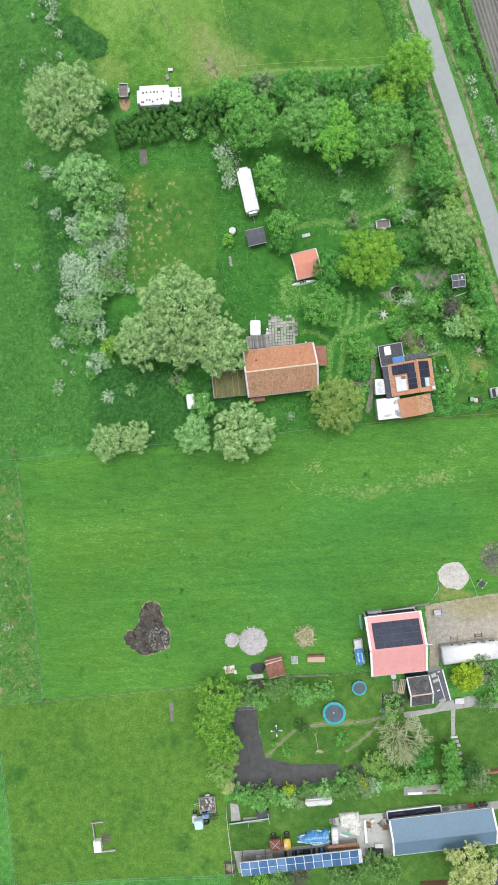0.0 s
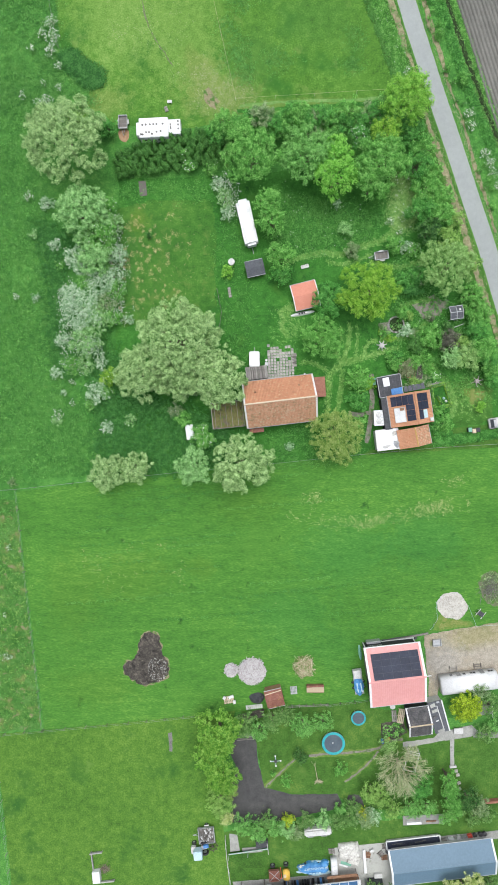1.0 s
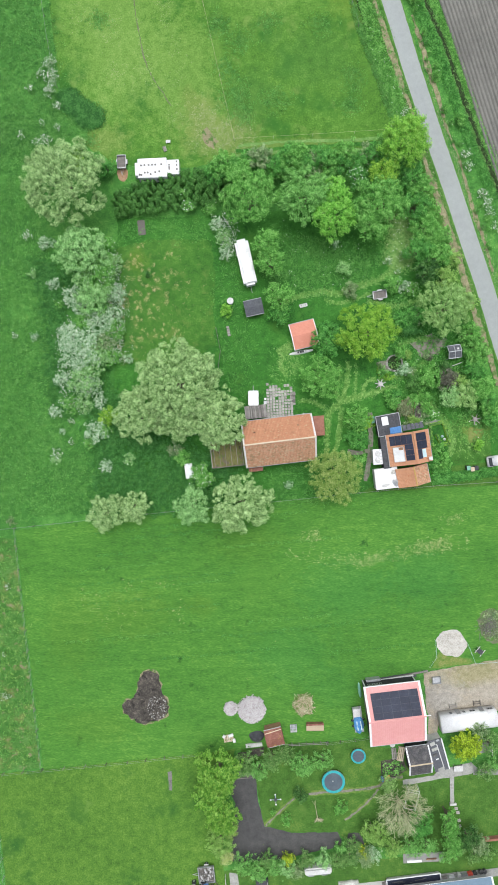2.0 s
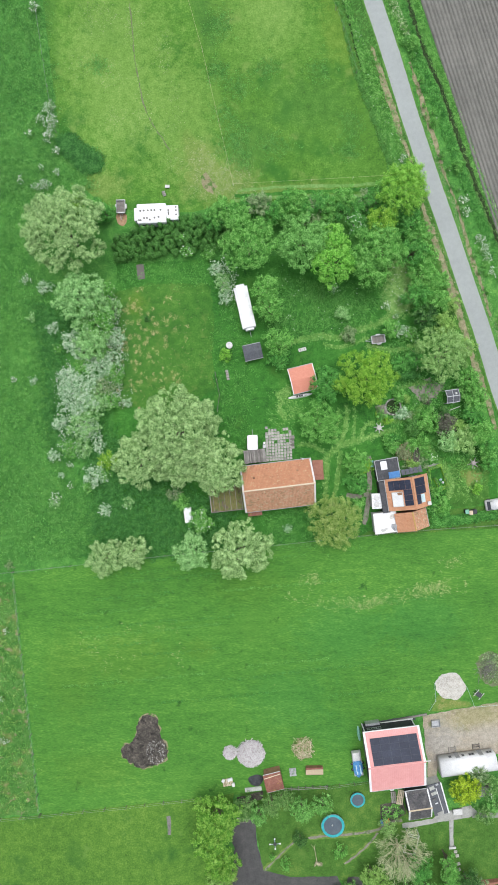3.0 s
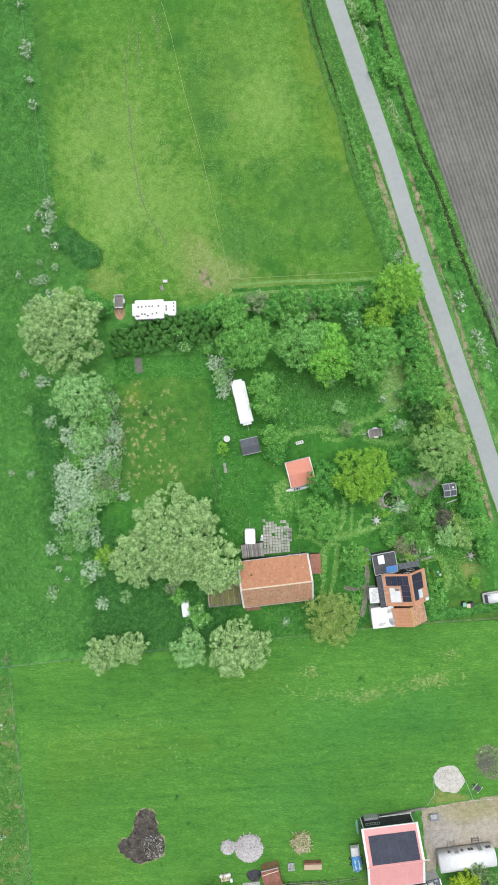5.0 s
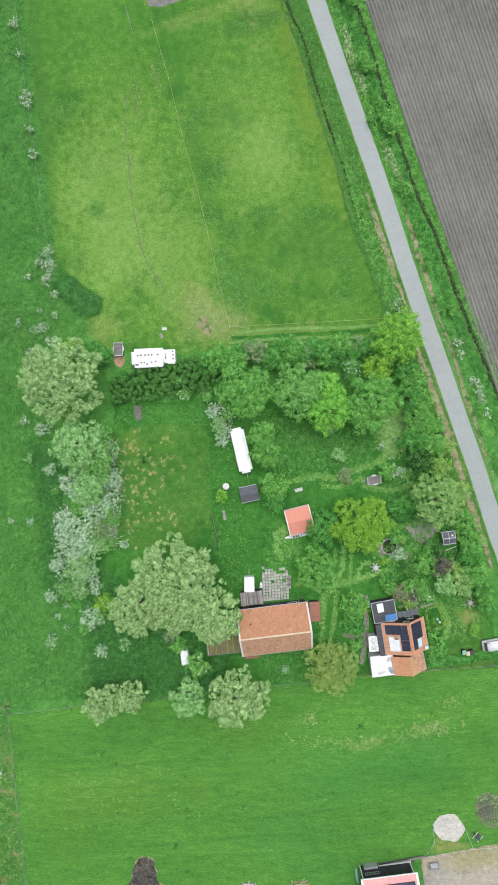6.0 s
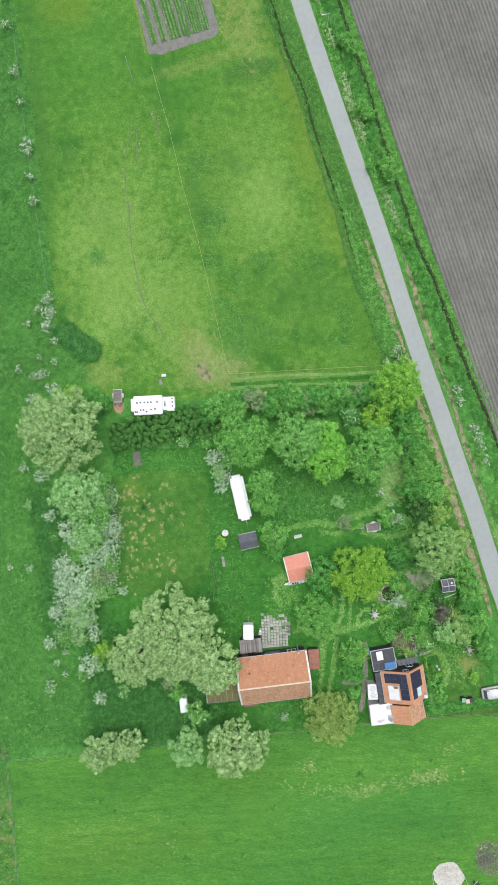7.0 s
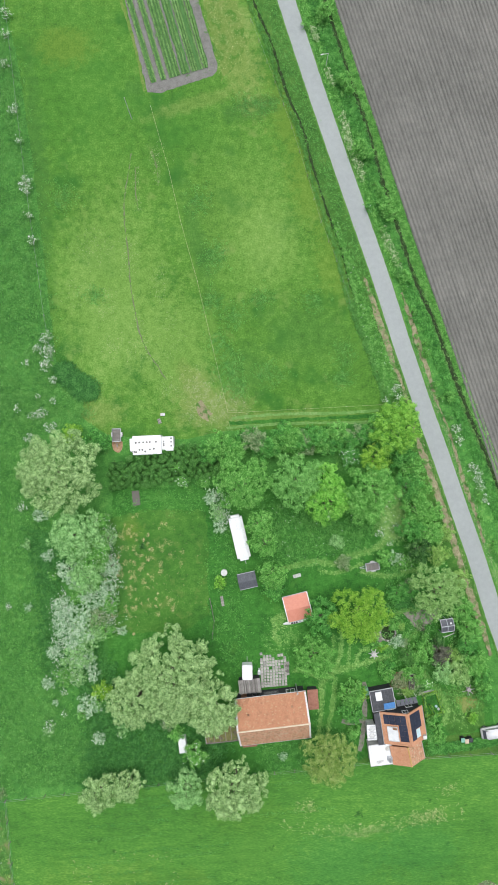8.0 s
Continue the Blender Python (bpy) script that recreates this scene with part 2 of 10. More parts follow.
M["concrete"] = surface("weathered_concrete", [(0.232, 0.230, 0.217), (0.310, 0.309, 0.286), (0.387, 0.388, 0.355)], (6, 1.1, 0.3), bump=0.3, rough=0.9, patches=[((0.194, 0.198, 0.166), 0.8, 0.60, 0.08)], vary=0.3)
M["gravel"] = surface("sandy_gravel", [(0.193, 0.165, 0.120), (0.297, 0.256, 0.188), (0.431, 0.377, 0.289)], (7, 1.3, 0.18), span=(0.37, 0.63), bump=0.8, rough=0.95, patches=[((0.117, 0.163, 0.047), 0.28, 0.58, 0.14)], spots=[((85.81, -107.17), 9, 2.5, 8, 0.8, [(0.16, 0.17, 0.07), (0.24, 0.225, 0.11), (0.33, 0.30, 0.18)]), ((79.31, -112.31), 4, 5, 0, 0.7, [(0.19, 0.18, 0.16), (0.27, 0.26, 0.24), (0.37, 0.36, 0.33)]), ((86.89, -111.26), 6, 3, 8, 0.7, [(0.22, 0.20, 0.165), (0.33, 0.30, 0.25), (0.43, 0.40, 0.34)])])
M["sand"] = surface("pale_sand", [(0.30, 0.285, 0.25), (0.43, 0.41, 0.365), (0.52, 0.50, 0.455)], (6, 1.2, 0.4), bump=0.5, rough=0.95, span=(0.40, 0.60))
# pond and ditch water; in the east ditch its dark green paints bank shade
M["water"] = surface("dark_water_and_ditch_shade", [(0.014, 0.026, 0.010), (0.024, 0.042, 0.015), (0.036, 0.060, 0.022)], rough=0.7, bump=0.05, spec=0.05)
M["slab"] = surface("paving_slab", [(0.217, 0.204, 0.192), (0.325, 0.306, 0.283), (0.415, 0.399, 0.365)], (8, 2, 0.5), bump=0.3, rough=0.9, vary=0.22, patches=[((0.089, 0.114, 0.053), 1.5, 0.62, 0.08)])
# building stuffs
M["pantile"] = surface("orange_pantile", [(0.356, 0.165, 0.093), (0.443, 0.212, 0.120), (0.508, 0.260, 0.152)], (11, 1.5, 0.3), bump=0.2, rough=0.75, patches=[((0.30, 0.15, 0.085), 0.9, 0.58, 0.12), ((0.50, 0.34, 0.20), 2.6, 0.58, 0.08), ((0.34, 0.20, 0.11), 4.0, 0.60, 0.06)])
M["old_tile"] = surface("mossy_pantile", [(0.363, 0.185, 0.109), (0.448, 0.241, 0.146), (0.521, 0.309, 0.200)], (11, 1.5, 0.3), bump=0.2, rough=0.8, patches=[((0.46, 0.36, 0.24), 3.0, 0.55, 0.08), ((0.27, 0.18, 0.10), 1.6, 0.53, 0.10), ((0.22, 0.20, 0.11), 4.0, 0.60, 0.06)])
M["new_tile"] = surface("bright_orange_tile", [(0.391, 0.194, 0.105), (0.474, 0.242, 0.137), (0.536, 0.294, 0.179)], (11, 1.5, 0.3), bump=0.2, rough=0.75, patches=[((0.40, 0.15, 0.07), 1.2, 0.6, 0.12)])
M["coral"] = surface("coral_metal_roof", [(0.484, 0.186, 0.126), (0.539, 0.216, 0.150), (0.586, 0.255, 0.184)], (8, 1.5, 0.3), bump=0.05, rough=0.6)
M["pink"] = surface("pink_metal_roof", [(0.577, 0.266, 0.251), (0.623, 0.304, 0.288), (0.660, 0.342, 0.326)], (8, 1.5, 0.3), bump=0.05, rough=0.6)
M["dark_tile"] = surface("dark_grey_tile", [(0.045, 0.045, 0.048), (0.085, 0.083, 0.085), (0.155, 0.15, 0.145)], (9, 1.8, 0.4), bump=0.3, rough=0.7, span=(0.40, 0.60), patches=[((0.19, 0.18, 0.15), 1.6, 0.60, 0.08)])
M["blue_roof"] = surface("blue_grey_metal_roof", [(0.100, 0.162, 0.220), (0.112, 0.179, 0.242), (0.124, 0.197, 0.264)], (3, 0.5, 0.1), bump=0.0, rough=0.5, spec=0.3)
M["felt"] = surface("dark_roofing_felt", [(0.035, 0.037, 0.042), (0.060, 0.062, 0.068), (0.09, 0.09, 0.098)], (7, 1.4, 0.3), bump=0.2, rough=0.8)
M["moss_roof"] = surface("mossy_flat_roof", [(0.09, 0.085, 0.03), (0.15, 0.14, 0.05), (0.20, 0.19, 0.08)], (5, 1.3, 0.4), bump=0.4, rough=0.95, patches=[((0.09, 0.125, 0.035), 1.3, 0.52, 0.08), ((0.06, 0.05, 0.035), 1.7, 0.60, 0.06), ((0.12, 0.10, 0.08), 0.8, 0.56, 0.1)])
M["grey_wood"] = surface("silvered_wood", [(0.129, 0.118, 0.105), (0.212, 0.196, 0.180), (0.294, 0.279, 0.255)], (12, 2.5, 0.5), bump=0.4, rough=0.85, squash=(0, 3.0, 0.4), vary=0.4)
M["brown_wood"] = surface("brown_wood", [(0.14, 0.075, 0.045), (0.23, 0.125, 0.075), (0.32, 0.19, 0.115)], (12, 2.5, 0.5), bump=0.3, rough=0.8, vary=0.3)
M["pale_wood"] = surface("pale_wood", [(0.40, 0.32, 0.22), (0.52, 0.43, 0.30), (0.62, 0.53, 0.40)], (12, 2.5, 0.5), bump=0.3, rough=0.8, vary=0.4)
M["white"] = surface("white_paint", [(0.56, 0.56, 0.56), (0.67, 0.67, 0.67), (0.74, 0.74, 0.74)], (6, 1.2, 0.4), bump=0.03, rough=0.5)
M["pale_grey"] = surface("pale_grey_trim", [(0.26, 0.27, 0.27), (0.34, 0.35, 0.35), (0.42, 0.43, 0.43)], (6, 1.2, 0.4), bump=0.1, rough=0.7)
M["slate"] = surface("slate_grey_sheet", [(0.060, 0.064, 0.074), (0.085, 0.090, 0.102), (0.12, 0.125, 0.138)], (5, 1.2, 0.4), bump=0.1, rough=0.6)
M["off_white"] = surface("dirty_white", [(0.40, 0.395, 0.38), (0.52, 0.515, 0.50), (0.62, 0.615, 0.60)], (6, 1.5, 0.4), bump=0.05, rough=0.6)
M["grey_metal"] = surface("galvanised_steel", [(0.28, 0.29, 0.30), (0.38, 0.39, 0.40), (0.48, 0.49, 0.50)], (8, 2, 0.4), bump=0.05, rough=0.5, metal=0.5)
M["black"] = surface("black_rubber", [(0.018, 0.018, 0.019), (0.028, 0.028, 0.030), (0.045, 0.045, 0.048)], (9, 2, 0.4), bump=0.1, rough=0.7)
M["brick"] = surface("brick_wall", [(0.20, 0.085, 0.06), (0.28, 0.13, 0.09), (0.36, 0.18, 0.13)], (9, 2, 0.4), bump=0.3, rough=0.9)
M["dark_wall"] = surface("dark_timber_wall", [(0.020, 0.021, 0.024), (0.032, 0.033, 0.037), (0.05, 0.05, 0.055)], (9, 2, 0.4), bump=0.3, rough=0.8)
M["solar"] = surface("solar_black", [(0.023, 0.026, 0.041), (0.032, 0.037, 0.057), (0.046, 0.052, 0.078)], (3, 0.6, 0.2), bump=0.0, rough=0.45, spec=0.12, vary=0.08)
M["solar_blue"] = surface("solar_blue", [(0.046, 0.108, 0.205), (0.066, 0.142, 0.265), (0.115, 0.208, 0.345)], (3, 0.6, 0.2), bump=0.0, rough=0.4, spec=0.15, vary=0.5)
M["glass"] = surface("dark_window_glass", [(0.03, 0.035, 0.04), (0.05, 0.055, 0.06), (0.08, 0.085, 0.09)], (2, 0.6, 0.2), bump=0.0, rough=0.08, spec=0.6)
M["blue_tarp"] = surface("blue_tarpaulin", [(0.049, 0.180, 0.428), (0.084, 0.261, 0.530), (0.196, 0.405, 0.632)], (3, 1.0, 0.4), bump=0.6, rough=0.4)
M["blue_paint"] = surface("blue_paint", [(0.05, 0.15, 0.36), (0.08, 0.21, 0.46), (0.12, 0.27, 0.52)], (5, 1.0, 0.4), bump=0.05, rough=0.45)
M["pale_blue"] = surface("pale_blue_paint", [(0.36, 0.50, 0.55), (0.44, 0.58, 0.63), (0.52, 0.65, 0.69)], (5, 1.0, 0.4), bump=0.05, rough=0.5)
M["turquoise"] = surface("turquoise_padding", [(0.020, 0.23, 0.25), (0.032, 0.30, 0.32), (0.055, 0.36, 0.38)], (4, 1.0, 0.4), bump=0.1, rough=0.6)
M["trampoline_mat"] = surface("trampoline_mat", [(0.059, 0.076, 0.094), (0.077, 0.096, 0.115), (0.098, 0.120, 0.137)], (9, 1.0, 0.4), bump=0.05, rough=0.7)
M["green_net"] = surface("green_netting", [(0.12, 0.30, 0.22), (0.18, 0.38, 0.28), (0.24, 0.45, 0.34)], (9, 2, 0.4), bump=0.2, rough=0.8)
M["yellow"] = surface("yellow_paint", [(0.55, 0.34, 0.05), (0.66, 0.43, 0.08), (0.70, 0.50, 0.12)], (5, 1.0, 0.4), bump=0.05, rough=0.5)
M["lichen"] = surface("lichened_ridge", [(0.36, 0.22, 0.08), (0.46, 0.30, 0.10), (0.54, 0.38, 0.16)], (7, 1.5, 0.4), bump=0.2, rough=0.85)
M["orange"] = surface("orange_paint", [(0.62, 0.18, 0.05), (0.70, 0.24, 0.08), (0.74, 0.30, 0.12)], (5, 1.0, 0.4), bump=0.05, rough=0.5)
M["red"] = surface("red_paint", [(0.45, 0.06, 0.04), (0.55, 0.09, 0.06), (0.60, 0.13, 0.09)], (5, 1.0, 0.4), bump=0.05, rough=0.5)
M["rust"] = surface("rusty_red_sheet", [(0.15, 0.062, 0.045), (0.22, 0.095, 0.070), (0.29, 0.14, 0.10)], (5, 1.2, 0.4), bump=0.2, rough=0.8, patches=[((0.36, 0.22, 0.08), 0.9, 0.60, 0.06)])
M["net_white"] = surface("white_sheeting", [(0.375, 0.362, 0.329), (0.550, 0.537, 0.494), (0.725, 0.712, 0.665)], (3.5, 1.2, 0.4), bump=1.0, rough=0.7, span=(0.38, 0.62))
M["bark"] = surface("bark", [(0.10, 0.08, 0.06), (0.16, 0.13, 0.10), (0.24, 0.20, 0.16)], (9, 2, 0.4), bump=0.5, rough=0.95)
M["pale_bark"] = surface("pale_bark", [(0.276, 0.252, 0.160), (0.391, 0.360, 0.234), (0.506, 0.468, 0.320)], (9, 2, 0.4), bump=0.4, rough=0.95)
M["terracotta"] = surface("terracotta", [(0.340, 0.190, 0.121), (0.425, 0.250, 0.165), (0.476, 0.310, 0.220)], (6, 1.5, 0.4), bump=0.2, rough=0.9)
# leaves
M["willow"] = leafage("willow_leaves", [(0.079, 0.158, 0.043), (0.174, 0.293, 0.096), (0.273, 0.407, 0.158), (0.412, 0.546, 0.264)])
M["silver"] = leafage("silver_leaves", [(0.095, 0.207, 0.088), (0.201, 0.343, 0.170), (0.335, 0.468, 0.285), (0.502, 0.610, 0.444)])
M["sallow"] = leafage("sallow_leaves", [(0.086, 0.201, 0.058), (0.154, 0.317, 0.096), (0.228, 0.416, 0.144), (0.340, 0.526, 0.231)])
M["green"] = leafage("green_leaves", [(0.027, 0.119, 0.019), (0.051, 0.191, 0.029), (0.082, 0.263, 0.044), (0.145, 0.357, 0.079)])
M["mid"] = leafage("mid_green_leaves", [(0.043, 0.152, 0.021), (0.082, 0.245, 0.037), (0.129, 0.326, 0.059), (0.215, 0.425, 0.112)])
M["lime"] = leafage("lime_leaves", [(0.066, 0.191, 0.017), (0.115, 0.294, 0.028), (0.180, 0.383, 0.044), (0.272, 0.465, 0.086)])
M["yellow_green"] = leafage("yellow_green_leaves", [(0.070, 0.188, 0.011), (0.120, 0.273, 0.019), (0.186, 0.352, 0.035), (0.269, 0.430, 0.067)])
M["olive"] = leafage("olive_leaves", [(0.088, 0.192, 0.032), (0.143, 0.268, 0.051), (0.201, 0.341, 0.077), (0.274, 0.416, 0.122)])
M["bronze"] = leafage("bronze_green_leaves", [(0.100, 0.183, 0.032), (0.154, 0.251, 0.048), (0.211, 0.313, 0.071), (0.315, 0.368, 0.135)])
M["dark"] = leafage("dark_leaves", [(0.010, 0.046, 0.008), (0.027, 0.092, 0.017), (0.059, 0.154, 0.032), (0.108, 0.220, 0.059)])
M["laurel"] = leafage("laurel_leaves", [(0.022, 0.085, 0.013), (0.042, 0.135, 0.020), (0.069, 0.186, 0.034), (0.110, 0.248, 0.058)], 0.2)
M["nettle"] = leafage("nettle_leaves", [(0.028, 0.111, 0.021), (0.039, 0.145, 0.026), (0.054, 0.181, 0.034), (0.080, 0.227, 0.052)])
M["grey_leaf"] = leafage("grey_green_leaves", [(0.071, 0.134, 0.048), (0.124, 0.203, 0.077), (0.187, 0.268, 0.117), (0.275, 0.351, 0.185)])
M["purple"] = leafage("purple_leaves", [(0.042, 0.044, 0.032), (0.074, 0.073, 0.053), (0.111, 0.113, 0.079), (0.158, 0.172, 0.114)])
M["brown_leaf"] = leafage("brownish_leaves", [(0.090, 0.110, 0.050), (0.140, 0.165, 0.080), (0.195, 0.225, 0.115), (0.260, 0.310, 0.165)])
M["golden"] = leafage("golden_leaves", [(0.105, 0.173, 0.009), (0.174, 0.270, 0.011), (0.279, 0.386, 0.018), (0.400, 0.503, 0.044)])
M["pale_yellow"] = leafage("pale_yellow_leaves", [(0.178, 0.250, 0.060), (0.284, 0.351, 0.096), (0.387, 0.422, 0.176), (0.493, 0.510, 0.273)])
M["blossom"] = leafage("white_blossom", [(0.440, 0.486, 0.361), (0.546, 0.576, 0.473), (0.634, 0.657, 0.568), (0.704, 0.720, 0.654)], 0.15)
M["cream"] = leafage("cream_blossom", [(0.213, 0.302, 0.120), (0.295, 0.370, 0.184), (0.369, 0.428, 0.248), (0.443, 0.487, 0.328)], 0.15)
M["yellow_bloom"] = leafage("yellow_bloom", [(0.50, 0.40, 0.01), (0.60, 0.50, 0.02), (0.68, 0.58, 0.03), (0.72, 0.64, 0.08)], 0.15)
M["twig"] = leafage("bare_twigs", [(0.230, 0.232, 0.135), (0.310, 0.312, 0.190), (0.390, 0.392, 0.250), (0.470, 0.472, 0.320)], 0.0)
M["dry_wisp"] = leafage("dry_wisps", [(0.101, 0.184, 0.045), (0.154, 0.221, 0.065), (0.213, 0.258, 0.096), (0.295, 0.306, 0.142)], 0.0)
M["dull"] = leafage("dull_green_leaves", [(0.057, 0.164, 0.030), (0.099, 0.257, 0.050), (0.148, 0.338, 0.076), (0.222, 0.441, 0.129)])
M["fresh"] = leafage("fresh_green_leaves", [(0.061, 0.206, 0.019), (0.109, 0.317, 0.032), (0.172, 0.405, 0.053), (0.261, 0.500, 0.103)])
M["fleck"] = leafage("dead_grass_flecks", [(0.119, 0.159, 0.066), (0.165, 0.190, 0.095), (0.211, 0.221, 0.133), (0.257, 0.263, 0.172)], 0.0)
M["tan_fleck"] = leafage("bare_tan_flecks", [(0.237, 0.210, 0.089), (0.323, 0.252, 0.130), (0.388, 0.294, 0.169), (0.452, 0.357, 0.219)], 0.0)
M["birch"] = leafage("birch_leaves", [(0.096, 0.199, 0.046), (0.156, 0.289, 0.075), (0.221, 0.368, 0.114), (0.314, 0.459, 0.179)])
M["linden"] = leafage("linden_leaves", [(0.050, 0.153, 0.013), (0.092, 0.233, 0.022), (0.147, 0.301, 0.037), (0.225, 0.377, 0.072)])
M["mown"] = leafage("mown_blades", [(0.100, 0.231, 0.047), (0.137, 0.271, 0.061), (0.179, 0.311, 0.083), (0.237, 0.350, 0.117)], 0.1)
M["hedge"] = leafage("hedge_leaves", [(0.042, 0.114, 0.022), (0.080, 0.182, 0.039), (0.127, 0.245, 0.063), (0.206, 0.332, 0.109)])
M["seedling"] = leafage("seedling_leaves", [(0.095, 0.197, 0.050), (0.135, 0.255, 0.069), (0.175, 0.304, 0.095), (0.230, 0.355, 0.139)], 0.3)
M["tuft"] = leafage("tall_grass", [(0.052, 0.158, 0.031), (0.072, 0.212, 0.039), (0.094, 0.251, 0.050), (0.138, 0.298, 0.073)], 0.3)


# ---------- builders ----------
class Shape:
    """A mesh in the making: boxes, prisms, rods and sheets joined into one part."""

    def __init__(self):
        self.v, self.f = [], []

    def add(self, verts, faces):
        n = len(self.v)
        self.v += [tuple(p) for p in verts]
        self.f += [tuple(n + i for i in f) for f in faces]
        return self

    def prism(self, pts, z0, z1):
        """Upright prism over a plan outline that runs counter-clockwise; z1 may be a list."""
        n = len(pts)
        if sum(pts[i - 1][0] * pts[i][1] - pts[i][0] * pts[i - 1][1] for i in range(n)) < 0:
            pts = pts[::-1]
            z1 = z1[::-1] if isinstance(z1, (list, tuple)) else z1
        zt = z1 if isinstance(z1, (list, tuple)) else [z1] * n
        v = [(x, y, z0) for x, y in pts] + [(p[0], p[1], z) for p, z in zip(pts, zt)]
        f = [tuple(range(n - 1, -1, -1)), tuple(range(n, 2 * n))] + [(i, (i + 1) % n, n + (i + 1) % n, n + i) for i in range(n)]
        return self.add(v, f)

    def box(self, x, y, z, lx, ly, lz, a=0.0):
        """Box centred on x, y, standing on z, turned by a degrees."""
        c, s = math.cos(radians(a)), math.sin(radians(a))
        pts = [(x + u * c - w * s, y + u * s + w * c) for u, w in ((-lx / 2, -ly / 2), (lx / 2, -ly / 2), (lx / 2, ly / 2), (-lx / 2, ly / 2))]
        return self.prism(pts, z, z + lz)

    def sheet(self, quad, thick):
        """A plate on four points in space, thickened downwards along its normal."""
        q = [Vector(p) for p in quad]
        nrm = (q[1] - q[0]).cross(q[3] - q[0]).normalized()
        if nrm.z < 0:
            q, nrm = q[::-1], -nrm
        return self.add([p - nrm * thick for p in q] + q, [(3, 2, 1, 0), (4, 5, 6, 7), (0, 1, 5, 4), (1, 2, 6, 5), (2, 3, 7, 6), (3, 0, 4, 7)])

    def rod(self, p, q, r, n=6, r2=None):
        p, q = Vector(p), Vector(q)
        d = (q - p).normalized()
        a = d.orthogonal().normalized()
        b = d.cross(a)
        r2 = r if r2 is None else r2
        ring = [(math.cos(2 * math.pi * k / n), math.sin(2 * math.pi * k / n)) for k in range(n)]
        v = [p + (a * c + b * s) * r for c, s in ring] + [q + (a * c + b * s) * r2 for c, s in ring]
        return self.add(v, [tuple(range(n - 1, -1, -1)), tuple(range(n, 2 * n))] + [(i, (i + 1) % n, n + (i + 1) % n, n + i) for i in range(n)])

    def strand(self, pts, r):
        """A level wire or rail through the points, square in section, in one piece."""
        v, f, p = [], [], [Vector(q) for q in pts]
        for i, q in enumerate(p):
            d = p[min(len(p) - 1, i + 1)] - p[max(0, i - 1)]
            side = Vector((-d.y, d.x, 0)).normalized() * r
            v += [q + side, q + Vector((0, 0, r)), q - side, q - Vector((0, 0, r))]
            if i:
                a = 4 * (i - 1)
                f += [(a + k, a + (k + 1) % 4, a + 4 + (k + 1) % 4, a + 4 + k) for k in range(4)]
        n = len(v)
        return self.add(v, f + [(3, 2, 1, 0), (n - 4, n - 3, n - 2, n - 1)])

    def ring(self, x, y, z, r0, r1, h, n=32):
        """A flat ring, such as a rim."""
        v, f = [], []
        for k in range(n):
            c, s = math.cos(2 * math.pi * k / n), math.sin(2 * math.pi * k / n)
            v += [(x + r0 * c, y + r0 * s, z), (x + r1 * c, y + r1 * s, z), (x + r1 * c, y + r1 * s, z + h), (x + r0 * c, y + r0 * s, z + h)]
            a, b = 4 * k, 4 * ((k + 1) % n)
            f += [(a + i, a + (i + 1) % 4, b + (i + 1) % 4, b + i)[::-1] for i in range(4)]
        return self.add(v, f)

    def heap(self, x, y, z, rx, ry, h, a=0.0, rough=0.15, n=18, m=6, seed=0):
        """A lumpy mound."""
        rnd = random.Random(seed)
        ph = [rnd.uniform(0, 6.28) for _ in range(3)]
        ca, sa = math.cos(radians(a)), math.sin(radians(a))
        v, f = [(x, y, z + h)], []
        for j in range(1, m + 1):
            t = j / m
            for k in range(n):
                th = 2 * math.pi * k / n
                w = 1 + rough * (math.sin(2 * th + ph[0]) * 0.5 + math.sin(3 * th + ph[1]) * 0.5 + math.sin(5 * th + ph[2]) * 0.3)
                u, q = rx * t * w * math.cos(th), ry * t * w * math.sin(th)
                zz = h * math.cos(t * math.pi / 2) ** 0.8 * (1 + rnd.uniform(-rough, rough)) if j < m else 0
                v.append((x + u * ca - q * sa, y + u * sa + q * ca, z + zz))
        for k in range(n):
            f.append((0, 1 + k, 1 + (k + 1) % n))
            for j in range(m - 1):
                a0, b0 = 1 + j * n + k, 1 + j * n + (k + 1) % n
                f.append((a0, a0 + n, b0 + n, b0))
        return self.add(v, f)

    def mesh(self, name, bevel=0.0, smooth=False):
        me = bpy.data.meshes.new(name)
        me.from_pydata(self.v, [], self.f)
        if bevel:
            bm = bmesh.new()
            bm.from_mesh(me)
            bmesh.ops.bevel(bm, geom=bm.edges[:], offset=bevel, segments=2, affect="EDGES", clamp_overlap=True)
            bm.to_mesh(me)
            bm.free()
        if smooth:
            me.shade_smooth()
        return me


def part(name, shape, material, parent, label="", bevel=0.0, smooth=False):
    me = shape if isinstance(shape, bpy.types.Mesh) else shape.mesh(name, bevel, smooth)
    if not me.materials:
        me.materials.append(material)
    ob = new(name, me)
    ob.parent = parent
    if label:
        ob["label"] = label
    return ob


def thing(name, label, category, at=(0, 0), a=0.0, z=0.0, group="", kind=""):
    """The Empty at a thing's base, which holds its parts."""
    ob = new(name)
    ob.empty_display_size = 0.3
    ob.matrix_world = pose(at[0], at[1], z, 0, 0, a)
    return tagged(ob, label, category, group, kind)


def solo(name, shape, material, label, category, group="", kind="", bevel=0.0, smooth=False):
    """A thing of one mesh."""
    me = shape if isinstance(shape, bpy.types.Mesh) else shape.mesh(name, bevel, smooth)
    me.materials.append(material)
    return tagged(new(name, me), label, category, group, kind)


